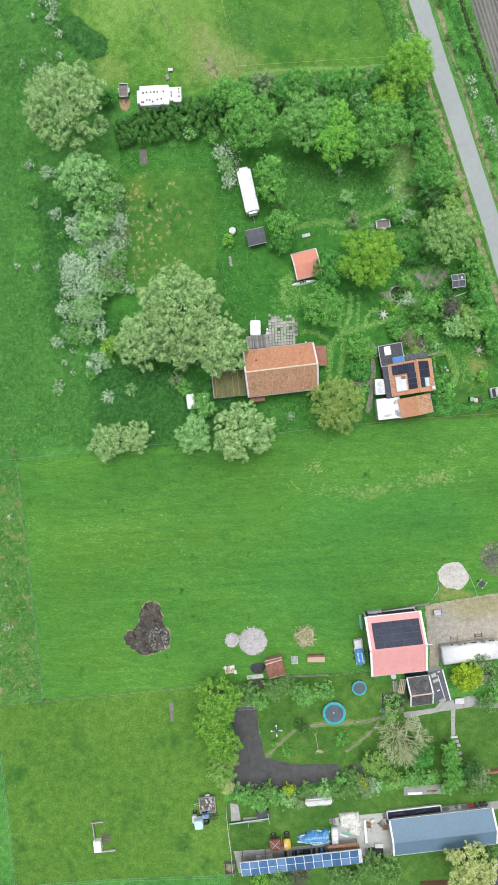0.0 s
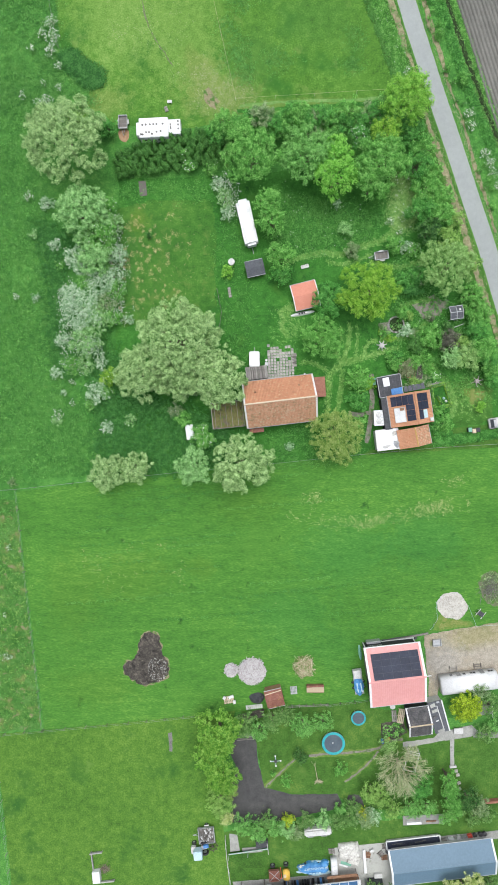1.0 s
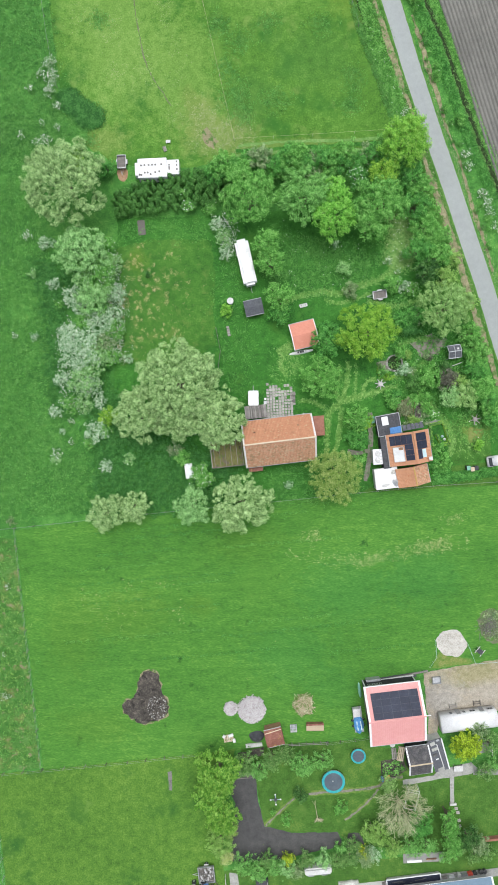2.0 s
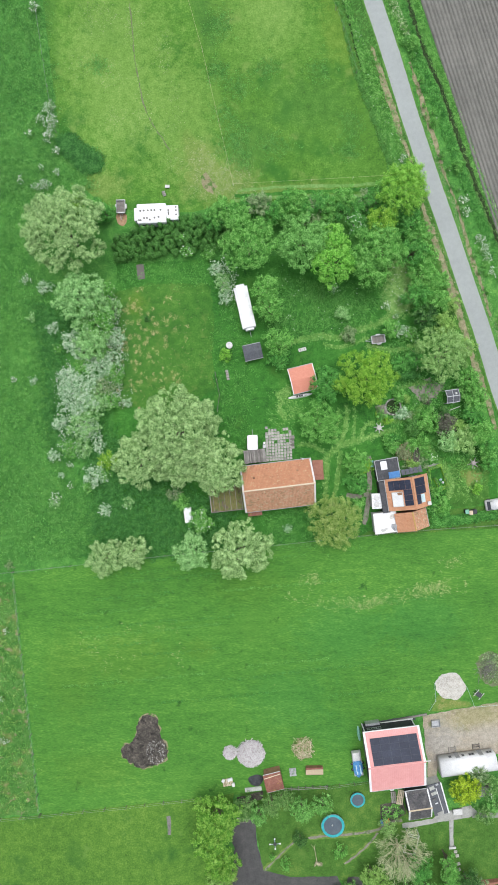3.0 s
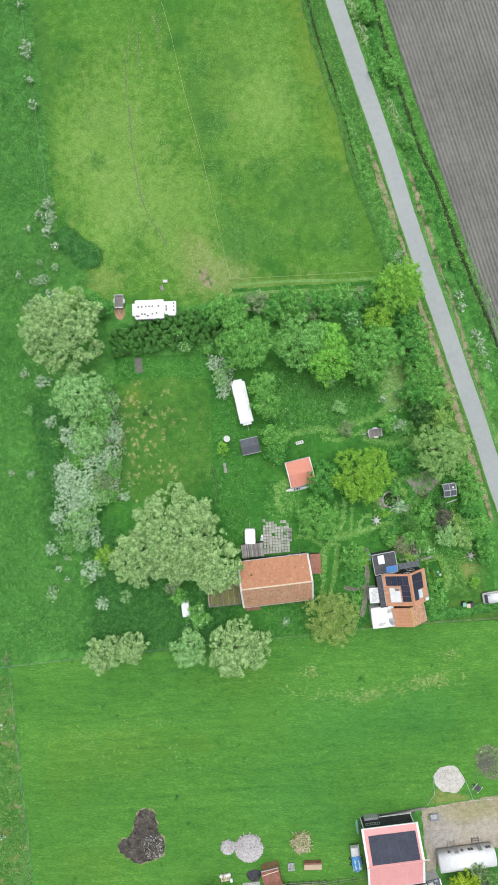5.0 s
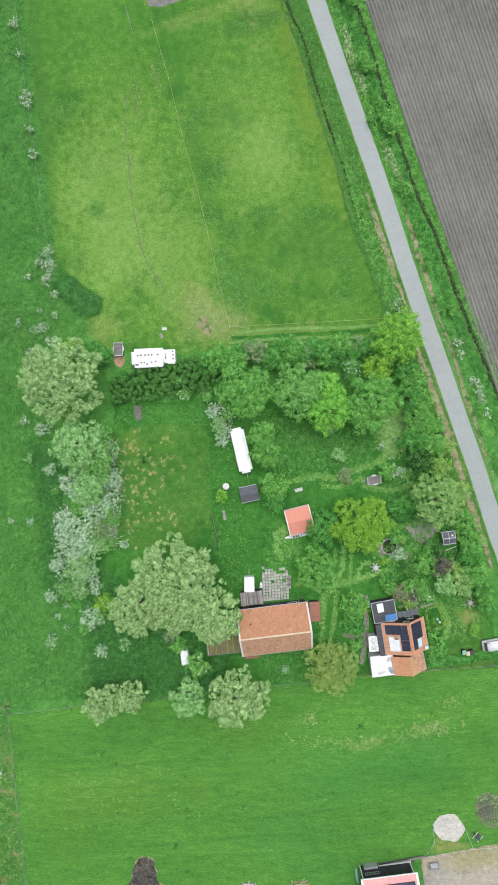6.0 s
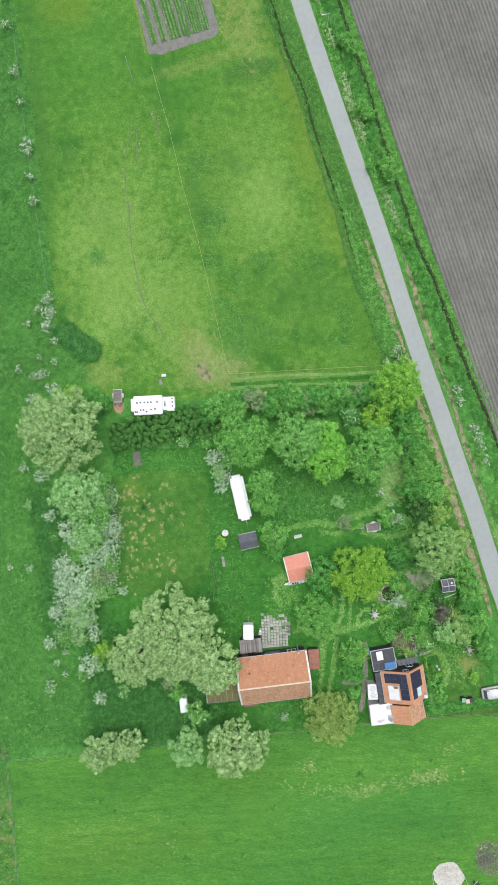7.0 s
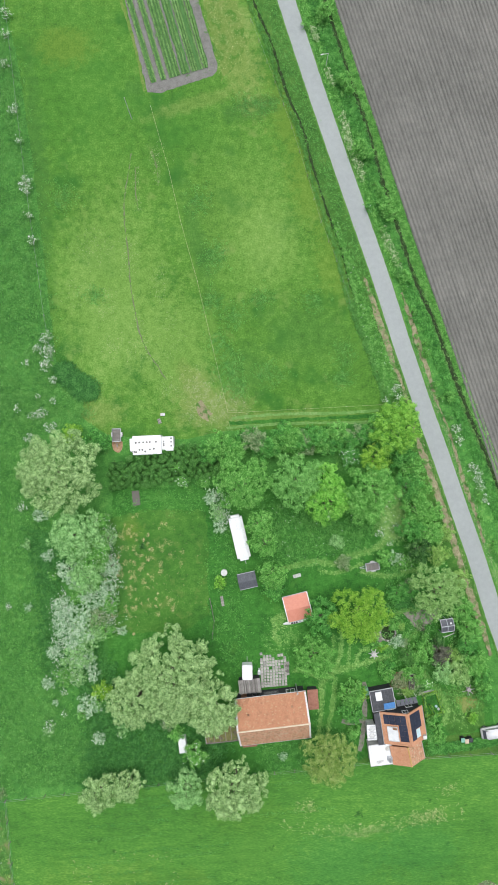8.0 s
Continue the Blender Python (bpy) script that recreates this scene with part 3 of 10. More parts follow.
def ragged(pts, rag, step=0.8, seed=0):
    """An outline cut into short steps that wander by up to rag metres."""
    out = []
    for i in range(len(pts)):
        a, b = Vector(pts[i]), Vector(pts[(i + 1) % len(pts)])
        n = max(1, min(160, int((b - a).length / step)))
        side = Vector((a.y - b.y, b.x - a.x)).normalized()
        for k in range(n):
            p = a.lerp(b, k / n)
            w = noise.noise((p.x * 0.9, p.y * 0.9, seed)) + 0.6 * noise.noise((p.x * 2.7, p.y * 2.7, seed + 5))
            out.append(tuple(p + side * (w * rag)))
    return out


def rounded(pts, per=5):
    """A closed outline bent smoothly through its points."""
    n, out = len(pts), []
    p = [Vector(q) for q in pts]
    for i in range(n):
        p0, p1, p2, p3 = p[i - 1], p[i], p[(i + 1) % n], p[(i + 2) % n]
        for k in range(per):
            t = k / per
            out.append(tuple(0.5 * (2 * p1 + (p2 - p0) * t + (2 * p0 - 5 * p1 + 4 * p2 - p3) * t * t + (3 * p1 - p0 - 3 * p2 + p3) * t ** 3)))
    return out


PATCHES = []


def level(z, pts):
    """A height of its own for each ground cover, close to z: where two overlap they lie 3 mm apart or more."""
    x0, x1 = min(p[0] for p in pts) - 1, max(p[0] for p in pts) + 1
    y0, y1 = min(p[1] for p in pts) - 1, max(p[1] for p in pts) + 1
    near = [q for q, a, b, c, d in PATCHES if a < x1 and b > x0 and c < y1 and d > y0]
    while any(abs(z - q) < 0.003 for q in near):
        z += 0.001
    PATCHES.append((z, x0, x1, y0, y1))
    return z


def patch(name, pts, z, material, label, category, rag=0.25, step=0.8, kind="structure"):
    """A flat piece of ground cover with a ragged edge and a turned-down rim."""
    if sum(pts[i - 1][0] * pts[i][1] - pts[i][0] * pts[i - 1][1] for i in range(len(pts))) < 0:
        pts = pts[::-1]
    z = level(z, pts)
    edge = ragged(pts, rag, step, len(bpy.data.objects) * 0.37) if rag else [tuple(p) for p in pts]
    s = Shape()
    bm = bmesh.new()
    top = [bm.verts.new((x, y, z)) for x, y in edge]
    low = [bm.verts.new((x, y, -0.05)) for x, y in edge]
    n = len(edge)
    lines = [bm.edges.new((top[i], top[(i + 1) % n])) for i in range(n)]
    bmesh.ops.triangle_fill(bm, use_beauty=True, use_dissolve=False, edges=lines, normal=(0, 0, 1))
    for i in range(n):
        bm.faces.new((low[i], low[(i + 1) % n], top[(i + 1) % n], top[i]))
    for f in bm.faces:
        f.normal_update()
        if len(f.verts) == 3 and f.normal.z < 0:
            f.normal_flip()
    me = bpy.data.meshes.new(name)
    bm.to_mesh(me)
    bm.free()
    return solo(name, me, material, label, category, kind=kind)


def glide(pts, width, per=4):
    """A line through the points, bent smoothly, with the width at each of its steps."""
    w = list(width) if isinstance(width, (list, tuple)) else [width] * len(pts)
    p = [Vector(q) for q in pts]
    line, ws = [], []
    for i in range(len(p) - 1):
        p0, p1, p2, p3 = p[max(0, i - 1)], p[i], p[i + 1], p[min(len(p) - 1, i + 2)]
        n = max(per, int((p2 - p1).length / 2.0))
        for k in range(n):
            t = k / n
            line.append(0.5 * (2 * p1 + (p2 - p0) * t + (2 * p0 - 5 * p1 + 4 * p2 - p3) * t * t + (3 * p1 - p0 - 3 * p2 + p3) * t ** 3))
            ws.append(w[i] + (w[i + 1] - w[i]) * t)
    return line + [p[-1]], ws + [w[-1]]


def band(pts, width):
    """The outline of a strip along a line; width may be a list."""
    line, w = glide(pts, width)
    left, right = [], []
    for i, p in enumerate(line):
        a, b = line[max(0, i - 1)], line[min(len(line) - 1, i + 1)]
        side = Vector((a.y - b.y, b.x - a.x)).normalized() * w[i] / 2
        left.append(tuple(p + side))
        right.append(tuple(p - side))
    return left + right[::-1]


def strip(name, pts, width, z, material, label, category, rag=0.15, step=0.35, kind="structure"):
    """A long narrow ground cover along a line: its two edges wander by up to rag, its rims turn down."""
    line, w = glide(pts, width)
    z = level(z, line)
    seed = len(PATCHES) * 0.61
    fine, fw = [], []
    for (a, wa), (b, wb) in zip(zip(line, w), list(zip(line, w))[1:]):
        n = max(1, int((b - a).length / step))
        for k in range(n):
            fine.append(a.lerp(b, k / n))
            fw.append(wa + (wb - wa) * k / n)
    fine.append(line[-1])
    fw.append(w[-1])
    v, f = [], []
    for i, p in enumerate(fine):
        a, b = fine[max(0, i - 2)], fine[min(len(fine) - 1, i + 2)]
        side = Vector((a.y - b.y, b.x - a.x)).normalized()
        e = [max(0.02, fw[i] / 2 + rag * (noise.noise((p.x * 0.8, p.y * 0.8, seed + s)) + 0.6 * noise.noise((p.x * 2.3, p.y * 2.3, seed + 9 + s)))) for s in (0, 4)]
        l, r = p + side * e[0], p - side * e[1]
        v += [(l.x, l.y, -0.05), (l.x, l.y, z), (r.x, r.y, z), (r.x, r.y, -0.05)]
        if i:
            f += [(4 * i - 4 + k, 4 * i - 3 + k, 4 * i + 1 + k, 4 * i + k) for k in range(3)]
    me = bpy.data.meshes.new(name)
    me.from_pydata(v, [], f)
    return solo(name, me, material, label, category, kind=kind)


def soft_patch(pts, z, label, rag=0.6):
    """A patch of dry grass that thins out at its edge."""
    c = sum((Vector(p) for p in pts), Vector((0, 0))) / len(pts)
    for k, m in ((1.16, "path_edge"), (0.94, "dry"), (0.66, "straw")):
        patch("dry_grass", [tuple(c + (Vector(p) - c) * k) for p in pts], z + 0.012 * (k < 1) + 0.008 * (k < 0.8), M[m], label, "grass", rag, 0.35)


def inside(pts, x, y):
    hit = np.zeros(len(x), bool)
    for i in range(len(pts)):
        (x0, y0), (x1, y1) = pts[i - 1], pts[i]
        if y0 != y1:
            hit ^= ((y0 > y) != (y1 > y)) & (x < (x1 - x0) * (y - y0) / (y1 - y0) + x0)
    return hit


def scatter(pts, count, rng):
    p = np.array(pts)
    out = np.zeros((0, 2))
    while len(out) < count:
        q = rng.uniform(p.min(0), p.max(0), (count * 2, 2))
        out = np.vstack([out, q[inside(pts, q[:, 0], q[:, 1])]])
    return out[:count]


def leaves(name, pos, nrm, length, width, rng, lean=None):
    """A mesh of loose pointed leaves: centre, facing, length and width of each."""
    n = len(pos)
    nrm = nrm / np.linalg.norm(nrm, axis=1, keepdims=True)
    ref = rng.normal(size=(n, 3)) if lean is None else lean
    u = ref - nrm * (ref * nrm).sum(1, keepdims=True)
    u /= np.linalg.norm(u, axis=1, keepdims=True) + 1e-9
    w = np.cross(nrm, u)
    L, Wd = np.reshape(length, (-1, 1)) / 2, np.reshape(width, (-1, 1)) * 0.62
    v = np.stack([pos + u * L * 1.1, pos - u * L * 0.7 + w * Wd, pos - u * L * 0.7 - w * Wd], 1).reshape(-1, 3)
    me = bpy.data.meshes.new(name)
    me.vertices.add(3 * n)
    me.vertices.foreach_set("co", v.astype(np.float32).ravel())
    me.loops.add(3 * n)
    me.loops.foreach_set("vertex_index", np.arange(3 * n, dtype=np.int32))
    me.polygons.add(n)
    me.polygons.foreach_set("loop_start", np.arange(0, 3 * n, 3, dtype=np.int32))
    me.update(calc_edges=True)
    return me


def crown_mesh(rng, R, top, low, leaf=0.24, density=70, stretch=1.0, boughs=None, droop=0.0, streak=0.0, clump=0.46, gaps=0.18, tuft=0.95):
    """Leaves in clumps on boughs: an uneven outline, a dome of overlapping bough tops, seams between them."""
    boughs = boughs or max(7, int((7.5 if streak > 0.25 else 5.5) * R + 4))
    H = top - low
    ang = np.arange(boughs) * 2.39996 + rng.uniform(0, 6.28) + rng.normal(size=boughs) * 0.13
    rad = 0.88 * R * np.sqrt((np.arange(boughs) + 0.4) / boughs) * rng.uniform(0.86, 1.06, boughs)
    bx, by = rad * np.cos(ang), rad * np.sin(ang) * stretch
    br = R * rng.uniform(1.0, 1.35, boughs) / boughs ** 0.5
    bz = low + H * (np.sqrt(np.clip(1 - (rad / (1.12 * R)) ** 2, 0.03, 1)) * rng.uniform(0.80, 1.0, boughs) - 0.05 - 0.25 * droop * (rad / R) ** 2)
    # clumps over the boughs' tops and flanks
    per = np.maximum(4, (4.0 * (br / clump) ** 2)).astype(int)
    own = np.repeat(np.arange(boughs), per)
    nc = len(own)
    d = rng.normal(size=(nc, 3))
    d /= np.linalg.norm(d, axis=1, keepdims=True)
    d[:, 2] = np.where(d[:, 2] < -0.15, -d[:, 2], d[:, 2])
    shell = rng.uniform(0.55, 1.06, nc) ** 0.6
    cx = bx[own] + d[:, 0] * br[own] * shell
    cy = by[own] + d[:, 1] * br[own] * shell
    cz = bz[own] + (d[:, 2] - 1.0) * np.minimum(br[own] * 0.85, 0.33 * H) * shell
    cz += rng.normal(size=nc) * tuft * clump
    cr = clump * rng.uniform(0.5, 1.2, nc)
    keep = rng.uniform(size=nc) >= gaps
    cx, cy, cz, cr, own, d = cx[keep], cy[keep], cz[keep], cr[keep], own[keep], d[keep]
    leaf *= 0.8
    n = int(math.pi * R * R * stretch * density * 2.5)
    k = rng.choice(len(cx), n, p=cr ** 2 / (cr ** 2).sum())
    e = rng.normal(size=(n, 3))
    e /= np.linalg.norm(e, axis=1, keepdims=True)
    e[:, 2] = np.where(e[:, 2] < -0.2, -e[:, 2], e[:, 2])
    pos = np.stack([cx[k], cy[k], cz[k]], 1) + e * (cr[k] * rng.uniform(0.4, 1.05, n))[:, None]
    pos[:, 2] = np.maximum(pos[:, 2], low * 0.4)
    nrm = e * 0.85 + d[k] * 0.75 + np.array([0, 0, 0.75]) + rng.normal(size=(n, 3)) * 0.35
    out = pos * np.array([1, 1, 0]) + 1e-6
    out /= np.linalg.norm(out, axis=1, keepdims=True)
    lean = out * streak + np.array([0, 0, -0.3]) * streak + rng.normal(size=(n, 3)) * (1.0 if streak == 0 else 0.6)
    length = leaf * rng.uniform(0.7, 1.5, n) * (1 + 0.6 * streak)
    return leaves("crown", pos, nrm, length, leaf * rng.uniform(0.45, 0.85, n) * (1 - 0.25 * min(1, streak)), rng, lean), (bx, by, br, bz - 0.4 * np.minimum(br, 0.3 * H))


def limbs(top_points, low, trunk, rng):
    """A tapered trunk that forks into a limb for each bough."""
    bx, by, br, bz = top_points
    s = Shape()
    mid = max(0.6, low * 0.9)
    s.rod((0, 0, -0.05), (0, 0, mid), trunk, 8, trunk * 0.75)
    for x, y, z in list(zip(bx, by, bz))[:14]:
        k = Vector((x * 0.45, y * 0.45, mid + (z - mid) * 0.6))
        s.rod((0, 0, mid - 0.1), k, trunk * 0.5, 5, trunk * 0.3)
        s.rod(k, (x, y, z), trunk * 0.3, 5, trunk * 0.1)
    return s


def tree(at, R, top, kind, label, low=None, name="tree", category="tree", blossom=0.0, bloom="blossom", group="", seed=None, head=0.24, **kw):
    seed = len(bpy.data.objects) if seed is None else seed
    rng = np.random.default_rng(seed)
    low = top * 0.28 if low is None else low
    me, tips = crown_mesh(rng, R, top, low, **kw)
    t = thing(name, label, category, at, 0, 0, group)
    part("trunk", limbs(tips, low, max(0.04, 0.025 * top), rng), M["bark"], t)
    part("crown", me, M[kind], t)
    if blossom:
        n = int(blossom * math.pi * R * R)
        k = rng.integers(0, len(me.polygons), n)
        co = np.zeros(len(me.vertices) * 3, np.float32)
        me.vertices.foreach_get("co", co)
        c = co.reshape(-1, 3, 3)[k].mean(1) + np.array([0, 0, 0.12])
        part("blossom", leaves("blossom", c, rng.normal(size=(n, 3)) * 0.4 + np.array([0, 0, 1]), rng.uniform(0.45, 1.0, n) * head, rng.uniform(0.35, 0.75, n) * head, rng), M[bloom], t, "small pale flower heads")["kind"] = "stuff"
    return t


def growth(name, pts, count, height, kind, label, category, seed=1, leaf=0.22, spread=0.35, bloom=0.0, bloom_kind="blossom", tuft=9, blur=0.0, comb=None):
    """Low plants beyond counting over a plan outline: tufts of leaves, all in one mesh."""
    rng = np.random.default_rng(seed)
    c = scatter(pts, count, rng)
    c = c + rng.normal(size=c.shape) * blur
    n = count * tuft
    k = np.repeat(np.arange(count), tuft)
    hgt = height * rng.uniform(0.45, 1.15, count)
    e = rng.normal(size=(n, 3))
    e /= np.linalg.norm(e, axis=1, keepdims=True)
    e[:, 2] = np.abs(e[:, 2])
    rad = spread * rng.uniform(0.6, 1.4, count)
    pos = np.stack([c[k, 0] + e[:, 0] * rad[k], c[k, 1] + e[:, 1] * rad[k], hgt[k] * (0.25 + 0.75 * e[:, 2] * rng.uniform(0.6, 1.0, n))], 1)
    nrm = e + np.array([0, 0, 0.7]) + rng.normal(size=(n, 3)) * 0.35
    lean = None if comb is None else np.array(comb) + rng.normal(size=(n, 3)) * 0.25
    me = leaves(name, pos, nrm, leaf * rng.uniform(0.7, 1.7, n), leaf * rng.uniform(0.4, 0.8, n), rng, lean)
    t = thing(name, label, category, kind="stuff")
    part("leaves", me, M[kind], t)
    if bloom:
        j = rng.choice(n, int(n * bloom))
        q = pos[j] + np.array([0, 0, 0.15])
        part("blossom", leaves("blossom", q, rng.normal(size=(len(j), 3)) * 0.3 + np.array([0, 0, 1]), rng.uniform(0.08, 0.22, len(j)), rng.uniform(0.07, 0.18, len(j)), rng), M[bloom_kind], t)["kind"] = "stuff"
    return t


# ---------- ground ----------
s = Shape()
s.add([(-2200, -2200, 0), (2200, -2200, 0), (2200, 2200, 0), (-2200, 2200, 0)], [(0, 1, 2, 3)])
solo("ground", s, M["meadow"], "lush rough green meadow grass", "ground", kind="structure")

patch("pasture", [(2.95, -81.82), (16.64, -79.98), (33.22, -78.43), (50.28, -76.49), (64.29, -75.06), (88.50, -73.50), (150, -73), (150, -106), (89.00, -104.61), (76.70, -106.38), (65.60, -108.76), (66.19, -118.72), (50.45, -120.62),
                  (36.22, -122.01), (7.67, -125.20), (5.99, -110.47), (4.41, -96.18)], 0.02, M["pasture"], "short mown green pasture with pale streaks", "pasture", 0.15)
patch("sheep_field", [(-6.63, -126.49), (7.67, -125.20), (36.22, -122.01), (42.32, -121.16), (39.79, -134.12), (40.30, -143.51), (41.54, -151.90), (41.86, -156.64), (19.72, -158.31), (1.98, -159.96), (0.51, -144.70), (-0.40, -135.30)],
      0.02, M["field"], "grazed yellowish green grass field", "field", 0.15)
patch("paddock", [(0.05, 66.31), (4.02, 52.31), (6.78, 34.32), (8.56, 20.33), (10.42, 4.35), (11.41, -3.64), (16.89, -8.65), (15.88, -13.64), (20.87, -17.14), (34.84, -17.67), (41.83, -16.19), (55.79, -15.72), (68.75, -14.26), (70.75, -9.78),
                  (65.79, 2.20), (61.05, 20.16), (56.40, 34.14), (51.94, 46.12), (45.99, 64.11), (44.51, 72.10), (-1.94, 72.32)], 0.02, M["paddock"], "worn yellowish green paddock grass", "paddock", 0.2)
patch("orchard_grass", [(21.47, -26.47), (42.89, -25.98), (70.73, -23.02), (77.74, -31.94), (83.81, -45.86), (88.41, -59.84), (89.23, -74.91), (64.97, -76.95), (42.88, -77.97), (33.85, -71.93), (20.80, -68.92), (20.89, -45.86)],
      0.015, M["garden"], "unmown dark green orchard grass", "grass", 0.4)
patch("worn_lawn", [(21.45, -31.92), (26.94, -29.94), (38.10, -30.44), (38.69, -39.88), (38.48, -48.86), (33.88, -51.86), (21.87, -52.36)], 0.03, M["bare_lawn"], "green lawn with scattered bare brown patches", "lawn", 0.6)
patch("garden_lawn", [(42.88, -51.85), (50.88, -47.86), (56.88, -51.85), (60.88, -52.85), (64.86, -47.85), (69.87, -51.85), (66.40, -58.85), (60.91, -61.86), (61.94, -70.90), (56.93, -73.93), (56.90, -60.86), (52.89, -55.85), (43.88, -55.86)],
      0.03, M["garden"], "mown garden lawn", "lawn", 0.5)
patch("front_lawn", [(77.12, -59.88), (80.16, -63.85), (86.07, -58.88), (88.34, -63.83), (88.42, -68.81), (78.25, -70.33), (77.03, -68.83), (76.63, -60.88)], 0.03, M["garden"], "mown light green lawn beside the house", "lawn", 0.5)
patch("hedge_strip_grass", [(64.29, -75.06), (66.29, -74.05), (76.79, -73.33), (77.25, -70.33), (96.21, -68.79), (140, -72), (140, -74), (88.50, -73.50)], 0.035, M["lawn"], "bright green strip of cut hedge grass", "grass", 0.2)
patch("play_lawn", [(43.34, -121.16), (66.19, -119.03), (66.71, -120.37), (72.82, -121.07), (73.88, -125.19), (79.98, -124.66), (150, -122), (150, -139), (89.56, -138.64), (81.21, -140.23), (62.79, -138.21), (60.73, -136.13), (52.56, -136.37), (47.45, -135.14), (45.89, -126.32), (43.34, -124.77)],
      0.02, M["lawn"], "mown lawn of the play garden", "lawn", 0.2)
patch("yard_grass", [(40.30, -143.51), (47.47, -141.92), (64.86, -141.33), (89.56, -138.64), (150, -136), (150, -175), (89.95, -162.26), (41.87, -162.45), (40.82, -151.90)], 0.015, M["lawn"], "mown strip of lawn beside the yard", "lawn", 0.2)

patch("rough_grass", [(-12.07, -83.57), (2.84, -83.23), (4.11, -96.18), (5.58, -110.47), (7.06, -124.89), (-12.75, -126.51)], 0.015, M["rough"], "rough mottled grass with dry patches", "grass", 0.3)

# dirt, dry and trodden places
patch("soil", [(36.35, -11.69), (37.35, -10.69), (38.05, -11.89), (39.34, -13.19), (38.44, -14.49), (37.05, -13.88)], 0.05, M["soil"], "bare trampled soil by the gate", "soil", 0.5, 0.4)
growth("pale_clearing", [(69.57, -26.59), (71.57, -25.80), (72.98, -27.79), (73.38, -31.79), (72.59, -34.99), (70.39, -35.58), (69.18, -32.99), (69.78, -29.79)], 1700, 0.12, "mown", "pale grass clearing with cow parsley", "grass", 35, leaf=0.15, spread=0.4, tuft=12, blur=0.7)
growth("clearing_flowers", [(69.57, -26.59), (71.57, -25.80), (72.98, -27.79), (73.38, -31.79), (72.59, -34.99), (70.39, -35.58), (69.18, -32.99), (69.78, -29.79)], 160, 0.35, "birch", "pale flowering grass in a clearing", "grasses", 36, leaf=0.14, bloom=0.06, blur=0.8)
patch("light_lawn", [(78.05, -59.82), (81.06, -62.33), (84.57, -60.83), (87.28, -63.34), (87.89, -67.86), (85.09, -69.87), (81.08, -69.37), (80.07, -65.85)], 0.035, M["verge_grass"], "light green mown lawn", "lawn", 0.6, 0.4)
soft_patch([(82.27, -63.34), (84.57, -62.34), (86.28, -63.64), (85.88, -65.65), (83.58, -66.05)], 0.05, "pale worn spot in the lawn", 0.6)
for pts, w in (([(24.74, 33.44), (24.34, 30.09), (23.64, 26.04), (23.55, 21.48), (24.06, 17.43), (24.47, 13.38), (24.68, 9.84), (25.39, 5.8), (26.2, 1.77), (27.62, -1.76), (29.33, -4.28), (31.0, -7.0)], 0.42),
               ([(28.2, 34.6), (29.3, 31.2), (29.6, 27.6)], 0.25), ([(25.6, 31.0), (25.6, 26.0), (26.2, 23.0)], 0.2)):
    strip("trodden_trail", pts, w * 0.36, 0.05, M["trail"], "narrow trodden dirt trail through the paddock", "trail", 0.16, 0.2)
    growth("trail_flecks", band(pts, w * 1.6), int(260 * w), 0.04, "fleck", "dead grass trodden beside the trail", "hay", int(900 + 10 * pts[0][0]), leaf=0.11, spread=0.2, tuft=6, blur=0.3)
for pts, w in (([(42.83, -13.90), (51.81, -13.22), (61.77, -13.04), (68.95, -12.56)], 0.5), ([(41.83, -15.69), (51.80, -14.92), (61.77, -14.74), (68.55, -14.55)], 0.5)):
    strip("wheel_track", pts, w, 0.04, M["path_grass"], "pale wheel track pressed into grass", "track", 0.15)
for pts, w in (([(42.33, -14.89), (55.79, -14.13), (68.95, -13.56)], 0.55), ([(44.32, -16.59), (55.79, -15.82), (67.75, -15.45)], 0.6)):
    strip("rank_strip", pts, w, 0.045, M["garden"], "strip of darker grass beside the wheel tracks", "grass", 0.2)
growth("worn_grass", [(80.06, -62.33), (82.26, -61.33), (86.07, -62.34), (86.89, -65.85), (84.59, -68.36), (81.07, -67.86), (80.56, -64.84)], 420, 0.08, "mown", "pale mown grass beside the box hedges", "grass", 692, leaf=0.12, spread=0.3, tuft=8, blur=0.7)
